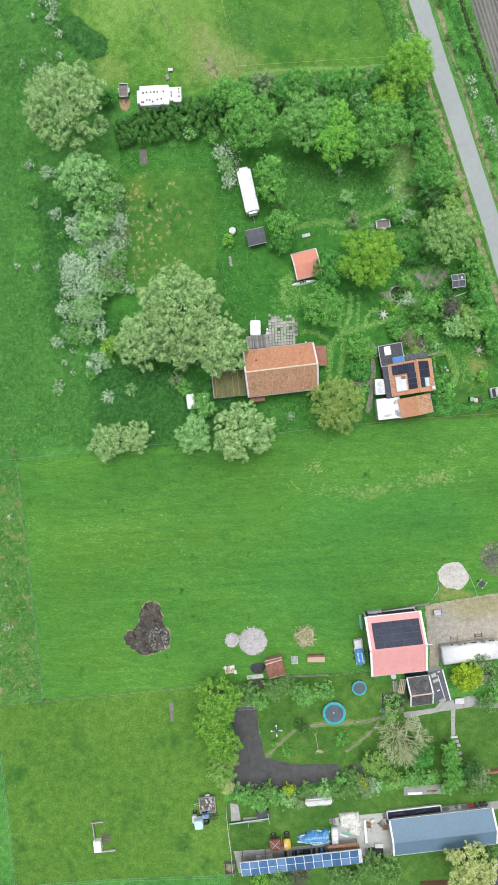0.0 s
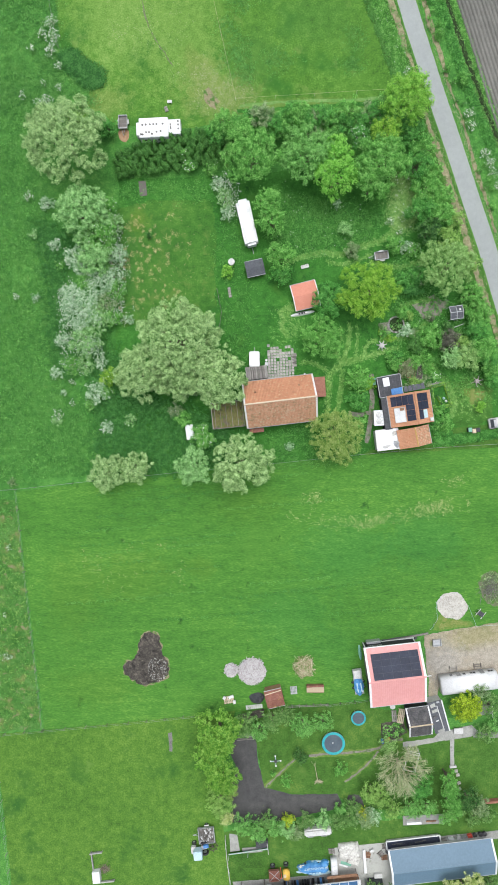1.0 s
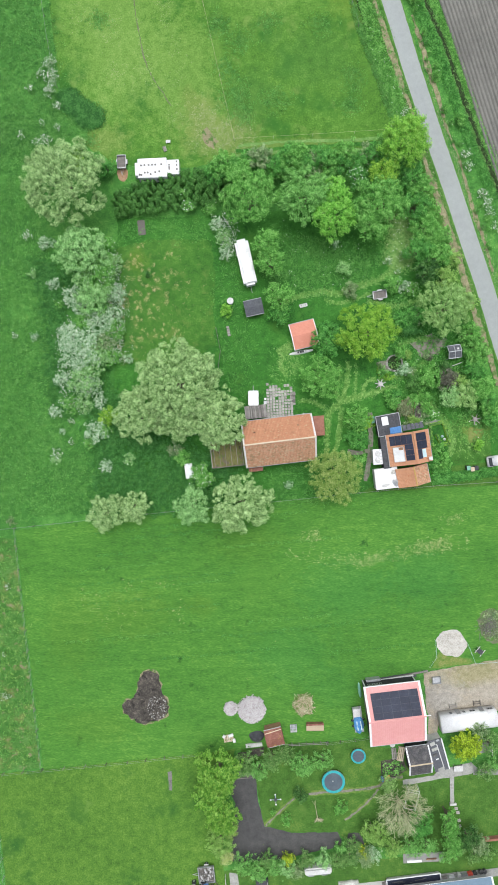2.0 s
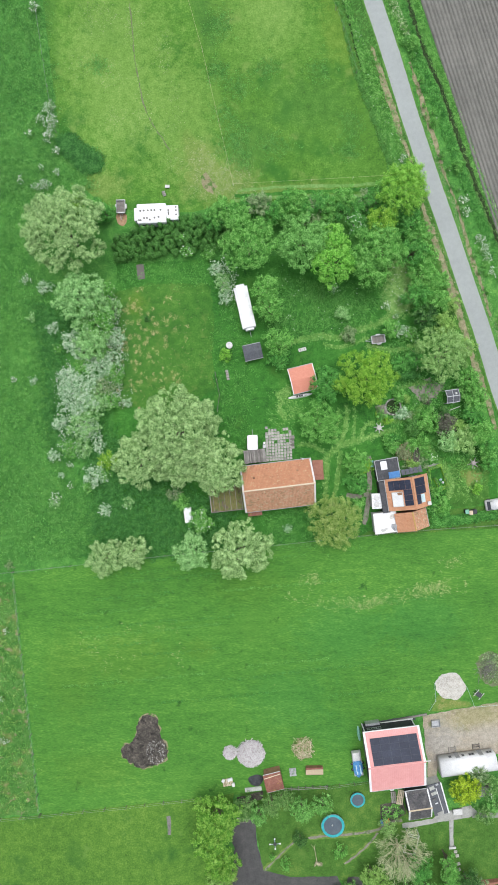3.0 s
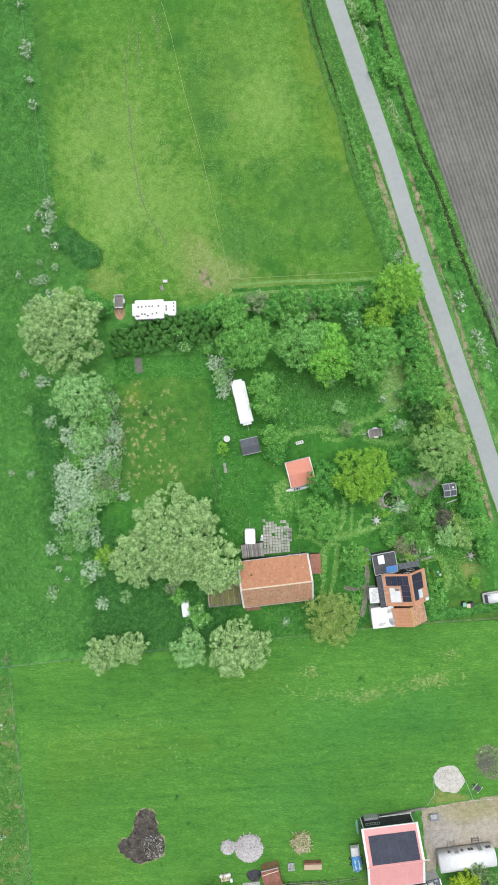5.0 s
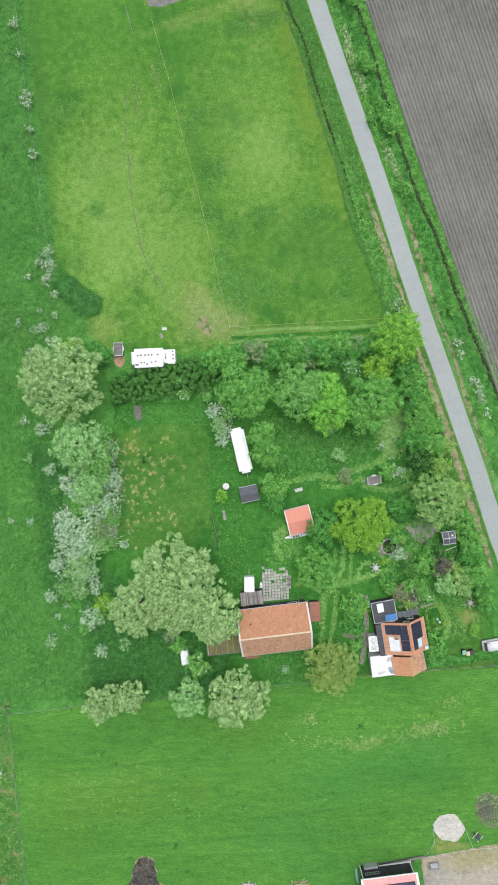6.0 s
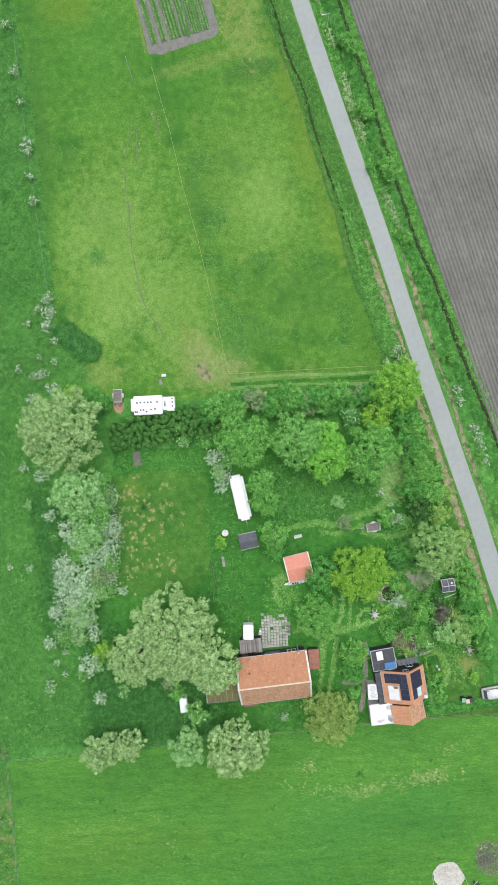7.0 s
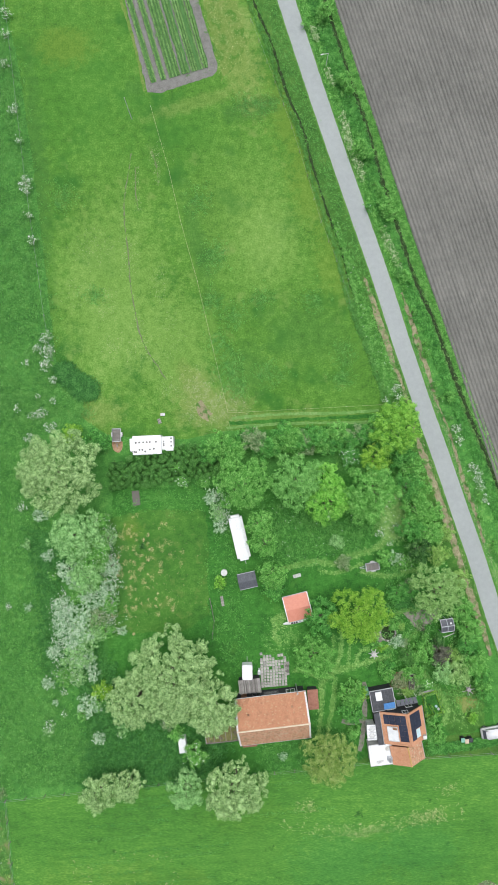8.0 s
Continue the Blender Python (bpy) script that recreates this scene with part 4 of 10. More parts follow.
PATHS = (([(50.98, -41.27), (52.98, -40.37), (55.48, -39.78), (57.78, -39.48), (60.19, -39.78), (63.19, -38.78), (66.49, -37.78), (69.99, -35.98), (71.49, -34.59)], 1.1),
         ([(57.98, -40.78), (60.19, -41.48), (62.99, -40.98), (65.99, -39.78)], 0.6),
         ([(65.79, -41.18), (70.00, -41.98), (73.00, -41.39), (76.50, -40.79)], 0.9),
         ([(62.20, -51.59), (62.20, -54.30), (61.70, -56.81), (60.80, -58.61)], 0.9),
         ([(65.11, -58.01), (65.01, -56.31), (65.71, -55.20), (67.21, -54.80)], 0.9),
         ([(58.40, -62.33), (59.00, -60.62), (60.80, -59.01), (63.21, -58.21), (65.51, -57.61), (67.82, -56.81), (71.02, -56.01)], 1.2),
         ([(59.80, -56.41), (60.30, -57.61), (61.00, -58.81)], 0.6),
         ([(58.70, -61.82), (58.60, -64.84), (58.40, -67.65), (58.00, -70.36)], 1.0),
         ([(61.00, -59.82), (60.81, -63.33), (60.21, -66.85), (59.41, -70.36)], 0.8),
         ([(60.80, -52.39), (60.70, -54.80), (60.20, -56.81)], 0.5),
         ([(63.50, -51.79), (63.70, -54.80), (63.41, -57.61)], 0.45),
         ([(67.81, -54.80), (71.02, -54.40), (73.52, -53.60), (75.52, -51.80)], 0.9),
         ([(53.68, -58.61), (55.79, -58.81), (58.20, -60.02)], 0.8),
         ([(55.48, -47.38), (53.48, -48.58), (51.48, -48.98), (49.77, -50.18)], 1.2),
         ([(52.18, -49.38), (50.78, -50.79), (50.37, -52.39), (51.28, -53.99)], 0.9),
         ([(76.54, -59.02), (78.25, -61.33), (80.06, -63.34), (80.77, -65.85), (80.07, -68.36)], 1.1),
         ([(71.01, -48.79), (74.01, -47.99), (77.52, -47.59)], 0.8))
for i, (pts, w) in enumerate(PATHS):
    far = sum((Vector(q) - Vector(p)).length for p, q in zip(pts, pts[1:]))
    strip("path_margin", pts, w * 0.7, 0.045, M["path_edge"], "soft worn margin of a grass path", "path", 0.30, 0.25)
    growth("mown_path", band(pts, w * 0.9), int(far * w * 22), 0.11, "mown", "mown pale grass path", "path", 640 + i, leaf=0.11, spread=0.22, tuft=9, blur=0.16)
for pts, w in (([(55.49, -129.13), (58.73, -128.87), (62.77, -128.50), (67.62, -127.81), (69.82, -126.54), (72.33, -125.89)], 0.55), ([(47.59, -135.15), (49.61, -133.25), (51.44, -131.36), (53.15, -129.68)], 0.4), ([(62.01, -133.88), (64.83, -131.77), (66.83, -129.68), (68.02, -128.22)], 0.45)):
    strip("path_margin", pts, w * 1.9, 0.045, M["dry"], "yellowed margin of a dirt path", "path", 0.3, 0.25)
    strip("dirt_path", pts, w * 0.75, 0.085, M["grey_soil"], "worn dirt garden path", "path", 0.18, 0.25)
strip("soil", [(66.22, -60.62), (66.32, -63.83), (66.23, -66.85), (65.83, -70.37), (65.43, -72.88)], 0.8, 0.05, M["grey_soil"], "bare grey-brown soil path beside the house", "path", 0.25)
strip("soil", [(62.21, -67.55), (64.02, -67.85), (66.03, -67.35)], 0.7, 0.05, M["grey_soil"], "earth path beside the beds", "path", 0.2)
patch("sand_circle", rounded([(78.25, -100.87), (78.94, -99.95), (80.04, -99.44), (81.45, -99.34), (82.57, -100.04), (83.30, -101.16), (83.51, -102.28), (83.03, -103.40), (82.03, -104.22), (80.71, -104.02), (79.40, -103.82), (78.47, -102.91), (78.16, -101.89)]), 0.05, M["sand"], "round patch of pale sand", "sand", 0.22, 0.3)
soft_patch([(78.27, -103.11), (80.21, -104.13), (81.93, -104.12), (84.26, -104.62), (84.97, -105.34), (77.21, -106.38)], 0.03, "yellow grass below the sand", 0.3)
patch("gravel_yard", [(75.90, -107.20), (80.74, -106.17), (89.01, -104.71), (150, -104), (150, -118), (89.15, -113.82), (78.62, -114.36), (78.49, -119.51), (77.07, -119.51)], 0.04, M["gravel"], "sandy gravel yard with weeds", "yard", 0.3)
PIT = [(22.21, -113.81), (22.82, -112.47), (24.25, -111.65), (24.86, -110.42), (24.77, -108.78), (25.68, -107.44), (27.10, -107.13), (28.42, -107.74), (28.82, -109.38), (29.02, -110.81), (30.03, -111.84), (30.33, -113.48), (29.62, -115.12), (27.99, -116.16), (25.75, -116.47), (23.72, -115.66), (22.61, -114.84)]
pc = sum((Vector(p) for p in PIT), Vector((0, 0))) / len(PIT)
patch("pit_rim", rounded([tuple(pc + (Vector(p) - pc) * 1.05) for p in PIT]), 0.03, M["soil"], "trodden earth rim of the pit", "soil", 0.5, 0.25)
patch("mud_pit", rounded(PIT), 0.10, M["mud"], "dark muddy pit in the pasture", "mud", 0.45, 0.25)
patch("tarmac", [(40.80, -127.68), (42.33, -126.43), (45.89, -126.01), (46.41, -130.46), (47.65, -135.14), (52.56, -136.37), (60.73, -136.13), (61.56, -138.00), (59.73, -139.05), (48.49, -141.60), (41.53, -141.62), (41.83, -135.16), (42.33, -131.00)], 0.045, M["tarmac"], "old dark tarmac yard", "tarmac", 0.15, 0.5)
patch("tarmac", [(62.57, -136.33), (64.82, -136.33), (65.65, -138.41), (62.29, -139.04)], 0.045, M["tarmac"], "dark bare ground under the hedge", "tarmac", 0.2, 0.5)
patch("soil", [(42.83, -121.88), (47.40, -120.63), (47.41, -122.18), (44.36, -123.22), (42.84, -125.81)], 0.05, M["mud"], "dark bare earth beside the shed", "soil", 0.2, 0.5)
patch("bed", [(68.37, -123.15), (72.43, -122.41), (73.06, -124.68), (69.83, -126.97), (68.60, -126.56)], 0.05, M["mud"], "dark vegetable bed with seedlings", "garden bed", 0.15, 0.5)
strip("grey_path", [(72.37, -126.96), (75.93, -126.43), (79.48, -125.69)], 0.9, 0.05, M["concrete"], "grey gravel path", "path", 0.12, 0.5)
strip("grey_path", [(84.86, -124.95), (89.34, -124.94), (94.21, -124.61), (99.28, -124.29)], 1.0, 0.05, M["concrete"], "grey gravel path", "path", 0.12, 0.5)
patch("grey_path", [(77.75, -125.70), (78.76, -124.66), (84.53, -123.20), (85.66, -124.23), (84.56, -125.26), (80.00, -126.11)], 0.12, M["concrete"], "grey paved terrace", "terrace", 0.08, 0.5)
strip("grey_path", [(81.11, -125.69), (81.15, -128.28), (81.18, -130.87)], 0.7, 0.15, M["concrete"], "grey paved garden path", "path", 0.06)
patch("concrete_yard", [(59.99, -146.06), (65.92, -145.30), (69.81, -144.87), (71.12, -152.84), (67.02, -153.38), (59.82, -151.83)], 0.05, M["concrete"], "pale concrete yard", "yard", 0.06, 0.6)
patch("concrete_strip", [(41.85, -152.63), (47.50, -152.09), (59.81, -150.78), (64.94, -150.76), (65.48, -153.91), (42.89, -156.63)], 0.045, M["concrete"], "pale concrete strip beneath the panels", "pavement", 0.08, 0.6)
patch("concrete_strip", [(79.21, -143.58), (88.40, -142.50), (97.57, -141.22), (97.59, -142.47), (89.44, -143.86), (79.43, -145.05)], 0.05, M["concrete"], "pale concrete strip beside the barn", "pavement", 0.05, 0.6)
patch("concrete_strip", [(41.23, -143.72), (42.66, -143.92), (43.18, -146.85), (41.44, -147.07)], 0.045, M["concrete"], "old concrete slab", "pavement", 0.08, 0.6)

# the kitchen plot at the paddock's far end
PLOT = [(27.70, 44.40), (30.08, 44.35), (34.63, 45.90), (39.28, 47.34), (40.25, 48.30), (40.12, 49.67), (38.88, 53.95), (37.36, 59.05), (35.2, 66.0), (32.0, 76.0), (18.7, 76.0), (23.48, 61.13)]
patch("plot", PLOT, 0.04, M["plot_soil"], "bare grey soil of a vegetable plot", "plot", 0.2, 0.6)
strip("green_margin", [(18.3, 76.0), (22.9, 61.13), (24.9, 54.7), (26.3, 49.0), (27.1, 44.6)], 0.5, 0.05, M["dry"], "yellowed grass margin of the plot", "grass", 0.2, 0.6)
patch("dry_headland", [(40.9, 46.2), (43.5, 49.5), (45.6, 53.5), (43.6, 60.5), (39.5, 73.0), (33.2, 74.0), (36.4, 64.5), (38.4, 57.8), (40.0, 52.5), (41.0, 48.9)], 0.035, M["dry"], "dry yellowish grass beside the plot", "grass", 0.5, 0.5)

# road, verges and ditches
ROAD = [(20.0, 150.0), (37.0, 106.0), (48.6, 73.0), (52.52, 60.97), (55.80, 50.78), (59.16, 40.62), (62.60, 30.48), (66.10, 20.35), (69.56, 10.26), (72.72, 0.2), (74.42, -4.84), (76.08, -9.87),
        (77.80, -14.9), (79.62, -19.9), (81.33, -24.9), (83.00, -29.9), (84.76, -34.9), (86.45, -39.9), (88.03, -45.0), (89.60, -50.0), (94.20, -64.0), (121.0, -150.0), (150.0, -240.0)]


def beside(off, k0=0, k1=None):
    """The road's line moved sideways, east for a positive offset."""
    p = [Vector(q) for q in ROAD]
    out = []
    for i in range(len(p)):
        d = (p[min(len(p) - 1, i + 1)] - p[max(0, i - 1)]).normalized()
        out.append(tuple(p[i] + Vector((-d.y, d.x)) * off))
    return out[k0:k1]


WEST_DITCH = [(18.0, 139.0), (34.0, 97.0), (43.0, 71.5), (47.07, 59.86), (50.28, 52.21), (52.31, 45.18), (55.49, 37.57), (57.24, 31.12), (58.64, 26.46), (60.69, 20.59), (62.45, 15.38), (63.54, 10.72), (65.30, 5.49)]
EAST_DITCH = [(42.5, 109.0), (57.5, 66.0), (61.62, 53.96), (64.83, 43.99), (67.13, 37.54), (69.72, 28.19), (73.15, 17.69), (75.45, 10.71), (78.99, 2.81), (81.20, -3.53), (85.50, -14.68), (88.60, -22.1), (92.5, -33.0), (98.2, -50.0), (112.0, -92.0)]
strip("verge", beside(3.7, 0, 21), 5.6, 0.11, M["meadow"], "rough green road verge", "verge", 0.3)
strip("verge", beside(-3.1, 0, 20), 4.2, 0.11, M["verge_grass"], "mown green road verge", "verge", 0.3)
SOIL_EDGE = "bare trodden soil along the road edge"
strip("worn_verge", [(66.16, 11.29), (67.86, 7.05), (68.65, 4.43), (70.51, -0.91), (71.30, -4.08), (72.63, -6.74), (74.1, -11.2), (75.2, -15.8), (76.30, -19.46), (77.80, -23.16), (79.32, -27.91), (81.00, -32.11), (81.90, -35.31), (84.00, -42.17), (85.30, -45.86), (86.90, -50.57), (88.6, -56.0)],
      [0.2, 0.9, 1.1, 1.2, 0.9, 0.45, 0.35, 0.5, 0.9, 1.1, 1.2, 1.4, 1.3, 0.9, 1.3, 1.0, 0.6], 0.15, M["soil"], SOIL_EDGE, "soil", 0.22, 0.22)
strip("worn_verge", [(73.00, 8.4), (74.70, 3.36), (76.00, -0.90), (77.50, -5.14), (78.25, -7.80), (79.3, -11.47), (81.03, -15.18), (82.61, -20.6), (84.28, -26.31), (85.87, -30.56), (87.41, -36.0)],
      [0.2, 0.9, 0.9, 0.8, 0.6, 0.3, 0.3, 0.5, 0.7, 0.5, 0.4], 0.15, M["soil"], SOIL_EDGE, "soil", 0.22, 0.22)
for side in (-1.62, 1.62):
    strip("road_edge", beside(side, 0, 22), 0.34, 0.155, M["path_edge"], "worn grassy edge of the asphalt", "verge", 0.16, 0.4)
strip("road", ROAD, 3.1, 0.17, M["asphalt"], "narrow pale grey asphalt country road", "road", 0.06, 0.5)
strip("ditch", WEST_DITCH, [0.3, 0.3, 0.3, 0.34, 0.40, 0.46, 0.36, 0.42, 0.30, 0.36, 0.30, 0.22, 0.08], 0.15, M["water"], "narrow dark ditch", "ditch", 0.22, 0.25)
# flat dark strip: the shade between the east ditch's banks, painted
strip("ditch", EAST_DITCH, 0.7, 0.15, M["water"], "ditch beside the ploughed field, its bank shade painted dark", "ditch", 0.34, 0.3)


def ploughed_field():
    """Ridges drawn side by side along the field's edge, their crests uneven."""
    rng = np.random.default_rng(5)
    p, q = Vector((46.1, 105.0)), Vector((94.9, -41.0))
    d = (q - p).normalized()
    side = Vector((-d.y, d.x))
    side = side if side.x > 0 else -side
    length, rows, step = (q - p).length + 30, 128, 0.9
    n = int(length / step) + 1
    prof = [(0.0, 0.02), (0.17, 0.20), (0.36, 0.21), (0.53, 0.03)]
    pitch = 0.66
    off = np.array([(r + 0) * pitch + a for r in range(rows) for a, _ in prof])
    hz = np.array([h for _ in range(rows) for _, h in prof])
    hz = hz * np.repeat(rng.uniform(0.88, 1.12, rows), len(prof))
    for r in range(5, rows, 14):
        hz[4 * r + 3:4 * r + 5] = -0.02                       # wheel furrows
    along = np.arange(n) * step
    wob = np.array([[noise.noise((a * 0.05, r * 0.6, 3)) * 0.10 for a in along] for r in range(rows)]).repeat(len(prof), 0)
    v = np.zeros((len(off), n, 3))
    o = off[:, None] + wob + 0.15 + rng.normal(size=(len(off), n)) * 0.012
    v[..., 0] = p.x + side.x * o + d.x * along
    v[..., 1] = p.y + side.y * o + d.y * along
    v[..., 2] = hz[:, None] * (1 + rng.normal(size=(len(off), n)) * 0.05) + 0.09
    idx = np.arange(len(off) * n).reshape(len(off), n)
    f = np.stack([idx[:-1, :-1], idx[:-1, 1:], idx[1:, 1:], idx[1:, :-1]], -1).reshape(-1, 4)[:, ::-1]
    me = bpy.data.meshes.new("ploughed_field")
    me.from_pydata(v.reshape(-1, 3).tolist(), [], f.tolist())
    solo("ploughed_field", me, M["arable"], "bare grey-brown ploughed field in straight ridges", "field", kind="structure")


ploughed_field()


def crop_rows():
    """Rows of young plants on the plot: bare soil between the first beds, weeds between the others."""
    rng = np.random.default_rng(8)
    a0, a1, b0, b1 = Vector((28.15, 46.0)), Vector((38.95, 49.0)), Vector((19.2, 76.0)), Vector((31.2, 76.0))

    def run(k, far=1.0):
        return a0.lerp(a1, k), a0.lerp(a1, k).lerp(b0.lerp(b1, k), far)

    for k, w in ((0.065, 0.85), (0.225, 0.85), (0.42, 1.9), (0.60, 1.5), (0.79, 1.9), (0.94, 0.8)):
        p, q = run(k)
        strip("bed", [tuple(p), tuple(p.lerp(q, 0.5)), tuple(q)], w, 0.075, M["plot_green"], "weedy bed between the rows", "garden bed", 0.16)
    for i, k in enumerate((0.03, 0.095, 0.195, 0.255, 0.335, 0.385, 0.44, 0.49, 0.565, 0.62, 0.695, 0.735, 0.775, 0.865, 0.905, 0.945)):
        p, q = run(k)
        n = int((p - q).length * 52)
        t = np.round(rng.uniform(0, 1, n) * 120) / 120 + rng.normal(size=n) * 0.002
        t = np.clip(t, 0, 1)
        pos = np.stack([p.x + (q.x - p.x) * t + rng.normal(size=n) * 0.075, p.y + (q.y - p.y) * t, rng.uniform(0.16, 0.34, n)], 1)
        row = thing("crop_row", "row of young pale green vegetable plants", "crop row", group="rows of the vegetable plot", kind="stuff")
        part("leaves", leaves("leaves", pos, rng.normal(size=(n, 3)) * 0.4 + np.array([0, 0, 1]), rng.uniform(0.12, 0.26, n), rng.uniform(0.08, 0.17, n), rng), M["seedling"], row)


crop_rows()

# ---------- rough growth ----------
BANK = [(p[0] - 1.5, p[1] - 0.5) for p in EAST_DITCH[1:13]]
for i, off in enumerate((-2.6, 2.3)):
    growth("verge_flecks", band(beside(off, 9, 19), [0.9] * 10), 1500, 0.2, "fleck", "dead pale grass along the road edge", "hay", 672 + i, leaf=0.12, spread=0.3, tuft=5, blur=0.35)
growth("verge_plants", band(BANK, [2.4, 2.4, 2.4, 2.4, 2.2, 2.0, 1.9, 1.8, 1.6, 1.4, 1.6, 1.8]), 4200, 0.6, "green", "tall green herbs between road and ditch", "verge plants", 11, leaf=0.17, tuft=12)
growth("verge_plants", band(beside(2.7, 2, 9), [1.6] * 7), 1100, 0.5, "mid", "bright herbs on the road verge", "verge plants", 12, leaf=0.17, tuft=11)
growth("ditch_bank_grass", band([(p[0] + 0.95, p[1] + 0.35) for p in EAST_DITCH[1:13]], 1.4), 4200, 0.35, "mid", "bright grass bank beside the ploughed field", "bank grass", 13, leaf=0.14)
growth("verge_grass", band(beside(-3.0, 2, 11), [2.4] * 9), 2400, 0.24, "tuft", "rough grass between ditch and road", "verge grass", 31, leaf=0.14, blur=0.35)
growth("ditch_bank_grass", band([(p[0] - 0.8, p[1] - 0.3) for p in WEST_DITCH[2:]] + [(68.97, -4.79), (70.75, -10.27)], [0.5] * 8 + [0.6, 0.8, 1.2, 2.4, 2.6]), 1900, 0.35, "tuft", "long grass on the ditch bank", "bank grass", 14, leaf=0.15)
growth("ditch_bank_grass", band([(60.9, 21.5), (63.6, 13.6), (66.4, 4.6), (69.3, -3.2), (71.5, -9.6)], [0.8, 1.4, 2.4, 2.6, 2.4]), 1500, 0.6, "mid", "tall bright herbs beside the road", "bank plants", 37, leaf=0.17, bloom=0.004, tuft=10)
growth("ditch_plants", band(EAST_DITCH[1:13], 1.3), 2200, 0.22, "hedge", "dark overhanging grass in the ditch", "ditch plants", 33, leaf=0.16, spread=0.3, tuft=7)
growth("ditch_plants", band(WEST_DITCH[2:12], 0.9), 520, 0.25, "tuft", "grass hanging over the ditch", "ditch plants", 34, leaf=0.14, spread=0.25, tuft=6)
growth("meadow_tufts", [(-1.02, -6.36), (9.74, -11.15), (6.65, -24.68), (9.53, -33.43), (10.44, -43.22), (10.82, -56.04), (13.25, -63.98), (19.20, -71.95), (16.16, -77.97), (2.07, -80.01), (-1.95, -80.02)], 6000, 0.36, "tuft", "coarse tufts of uncut meadow", "tufts", 15, leaf=0.165, blur=0.9)
growth("meadow_seed_heads", [(-1.02, -6.36), (7.77, -11.15), (6.65, -24.68), (8.54, -33.44), (9.94, -43.22), (9.82, -56.04), (12.25, -63.98), (18.19, -73.95), (15.15, -77.97), (-1.95, -80.02)], 800, 0.4, "mid", "paler flowering grasses in the meadow", "grasses", 28, leaf=0.16, spread=0.5, blur=0.9)
for i, (pts, n) in enumerate((([(-1.02, -6.36), (8.0, -11.15), (6.65, -24.68), (8.5, -33.43), (9.4, -43.22), (9.8, -56.04), (12.25, -63.98), (17.20, -71.95), (15.16, -77.97), (-1.95, -80.02)], 700), ([(0.04, 64.31), (3.52, 52.31), (6.48, 34.32), (8.16, 20.33), (10.12, 4.35), (10.91, -3.64), (9.4, -15.62), (-0.11, -15.60)], 450))):
    growth("meadow_tufts", pts, n, 0.45, "nettle", "darker coarse tufts of uncut meadow", "tufts", 660 + i, leaf=0.16, spread=0.55, tuft=14, blur=0.9)
growth("meadow_tufts", [(0.04, 64.31), (3.52, 52.31), (6.48, 34.32), (8.16, 20.33), (10.12, 4.35), (10.91, -3.64), (10.38, -15.62), (-0.11, -15.60)], 3900, 0.36, "tuft", "coarse tufts of uncut meadow", "tufts", 16, leaf=0.165, blur=0.9)
growth("meadow_tufts", [(-1.99, -83.04), (2.24, -83.03), (3.91, -96.18), (5.38, -110.47), (6.66, -124.37), (-2.53, -125.44)], 700, 0.3, "tuft", "coarse tufts of uncut meadow", "tufts", 17, leaf=0.16, blur=0.9)
growth("meadow_seed_heads", [(-2.06, -88.09), (2.78, -88.08), (3.91, -96.18), (5.38, -110.47), (6.66, -124.37), (-2.53, -125.44)], 420, 0.3, "olive", "yellowing grasses in the meadow", "grasses", 32, leaf=0.15, spread=0.4, blur=0.9)
growth("meadow_tufts", [(9.28, -7.31), (14.66, -9.22), (18.08, -13.07), (13.63, -15.96), (9.23, -12.11)], 420, 0.3, "tuft", "coarse tufts of uncut meadow", "tufts", 35, leaf=0.16, blur=0.6)
growth("dry_flecks", [(34.0, -6.0), (38.5, -7.5), (45.5, -10.5), (46.0, -14.0), (38.0, -15.5), (35.5, -12.0)], 420, 0.05, "fleck", "dead pale grass on the trampled ground", "hay", 670, leaf=0.14, spread=0.4, tuft=6, blur=0.9)
growth("dry_flecks", [(40.6, 48.0), (43.5, 50.0), (45.0, 53.5), (43.0, 60.5), (39.0, 72.0), (34.5, 72.0), (38.6, 58.0)], 900, 0.06, "dry_wisp", "yellowed dead grass beside the plot", "hay", 671, leaf=0.13, spread=0.35, tuft=6, blur=0.6)
growth("nettles", [(19.30, -56.03), (30.24, -65.94), (42.24, -69.90), (40.25, -76.91), (16.15, -78.98), (18.21, -69.95), (15.27, -61.99), (18.34, -50.10)], 4200, 0.9, "nettle", "dense dark nettle bed below the willows", "nettles", 18, leaf=0.2, tuft=15, blur=0.9)
growth("nettles", [(6.56, -33.44), (13.47, -36.36), (11.42, -44.20), (15.31, -56.03), (12.27, -61.99), (9.33, -56.04), (8.94, -44.21)], 1900, 0.8, "nettle", "dense dark nettle bed below the willows", "nettles", 19, leaf=0.2, tuft=15, blur=0.9)
for i, (pts, n) in enumerate((([(11.2, -5.8), (12.0, -4.5), (13.6, -4.5), (14.9, -5.5), (15.0, -7.4), (14.2, -8.6), (12.6, -7.6)], 620), ([(14.6, -6.6), (16.4, -6.5), (18.2, -7.8), (19.0, -9.0), (18.1, -10.4), (15.8, -10.3), (14.4, -9.2)], 700))):
    growth("nettles", pts, int(n * 1.6), 0.6, "nettle", "dense dark nettle patch in the paddock", "nettles", 20 + 40 * i, leaf=0.17, spread=0.4, tuft=13, blur=0.45)
growth("orchard_tufts", [(47.87, -28.95), (56.83, -30.44), (69.78, -31.93), (64.82, -37.89), (48.87, -39.88), (47.87, -34.91)], 1700, 0.25, "tuft", "long dark orchard grass with seed heads", "tufts", 21, bloom=0.003, leaf=0.15, blur=0.9)
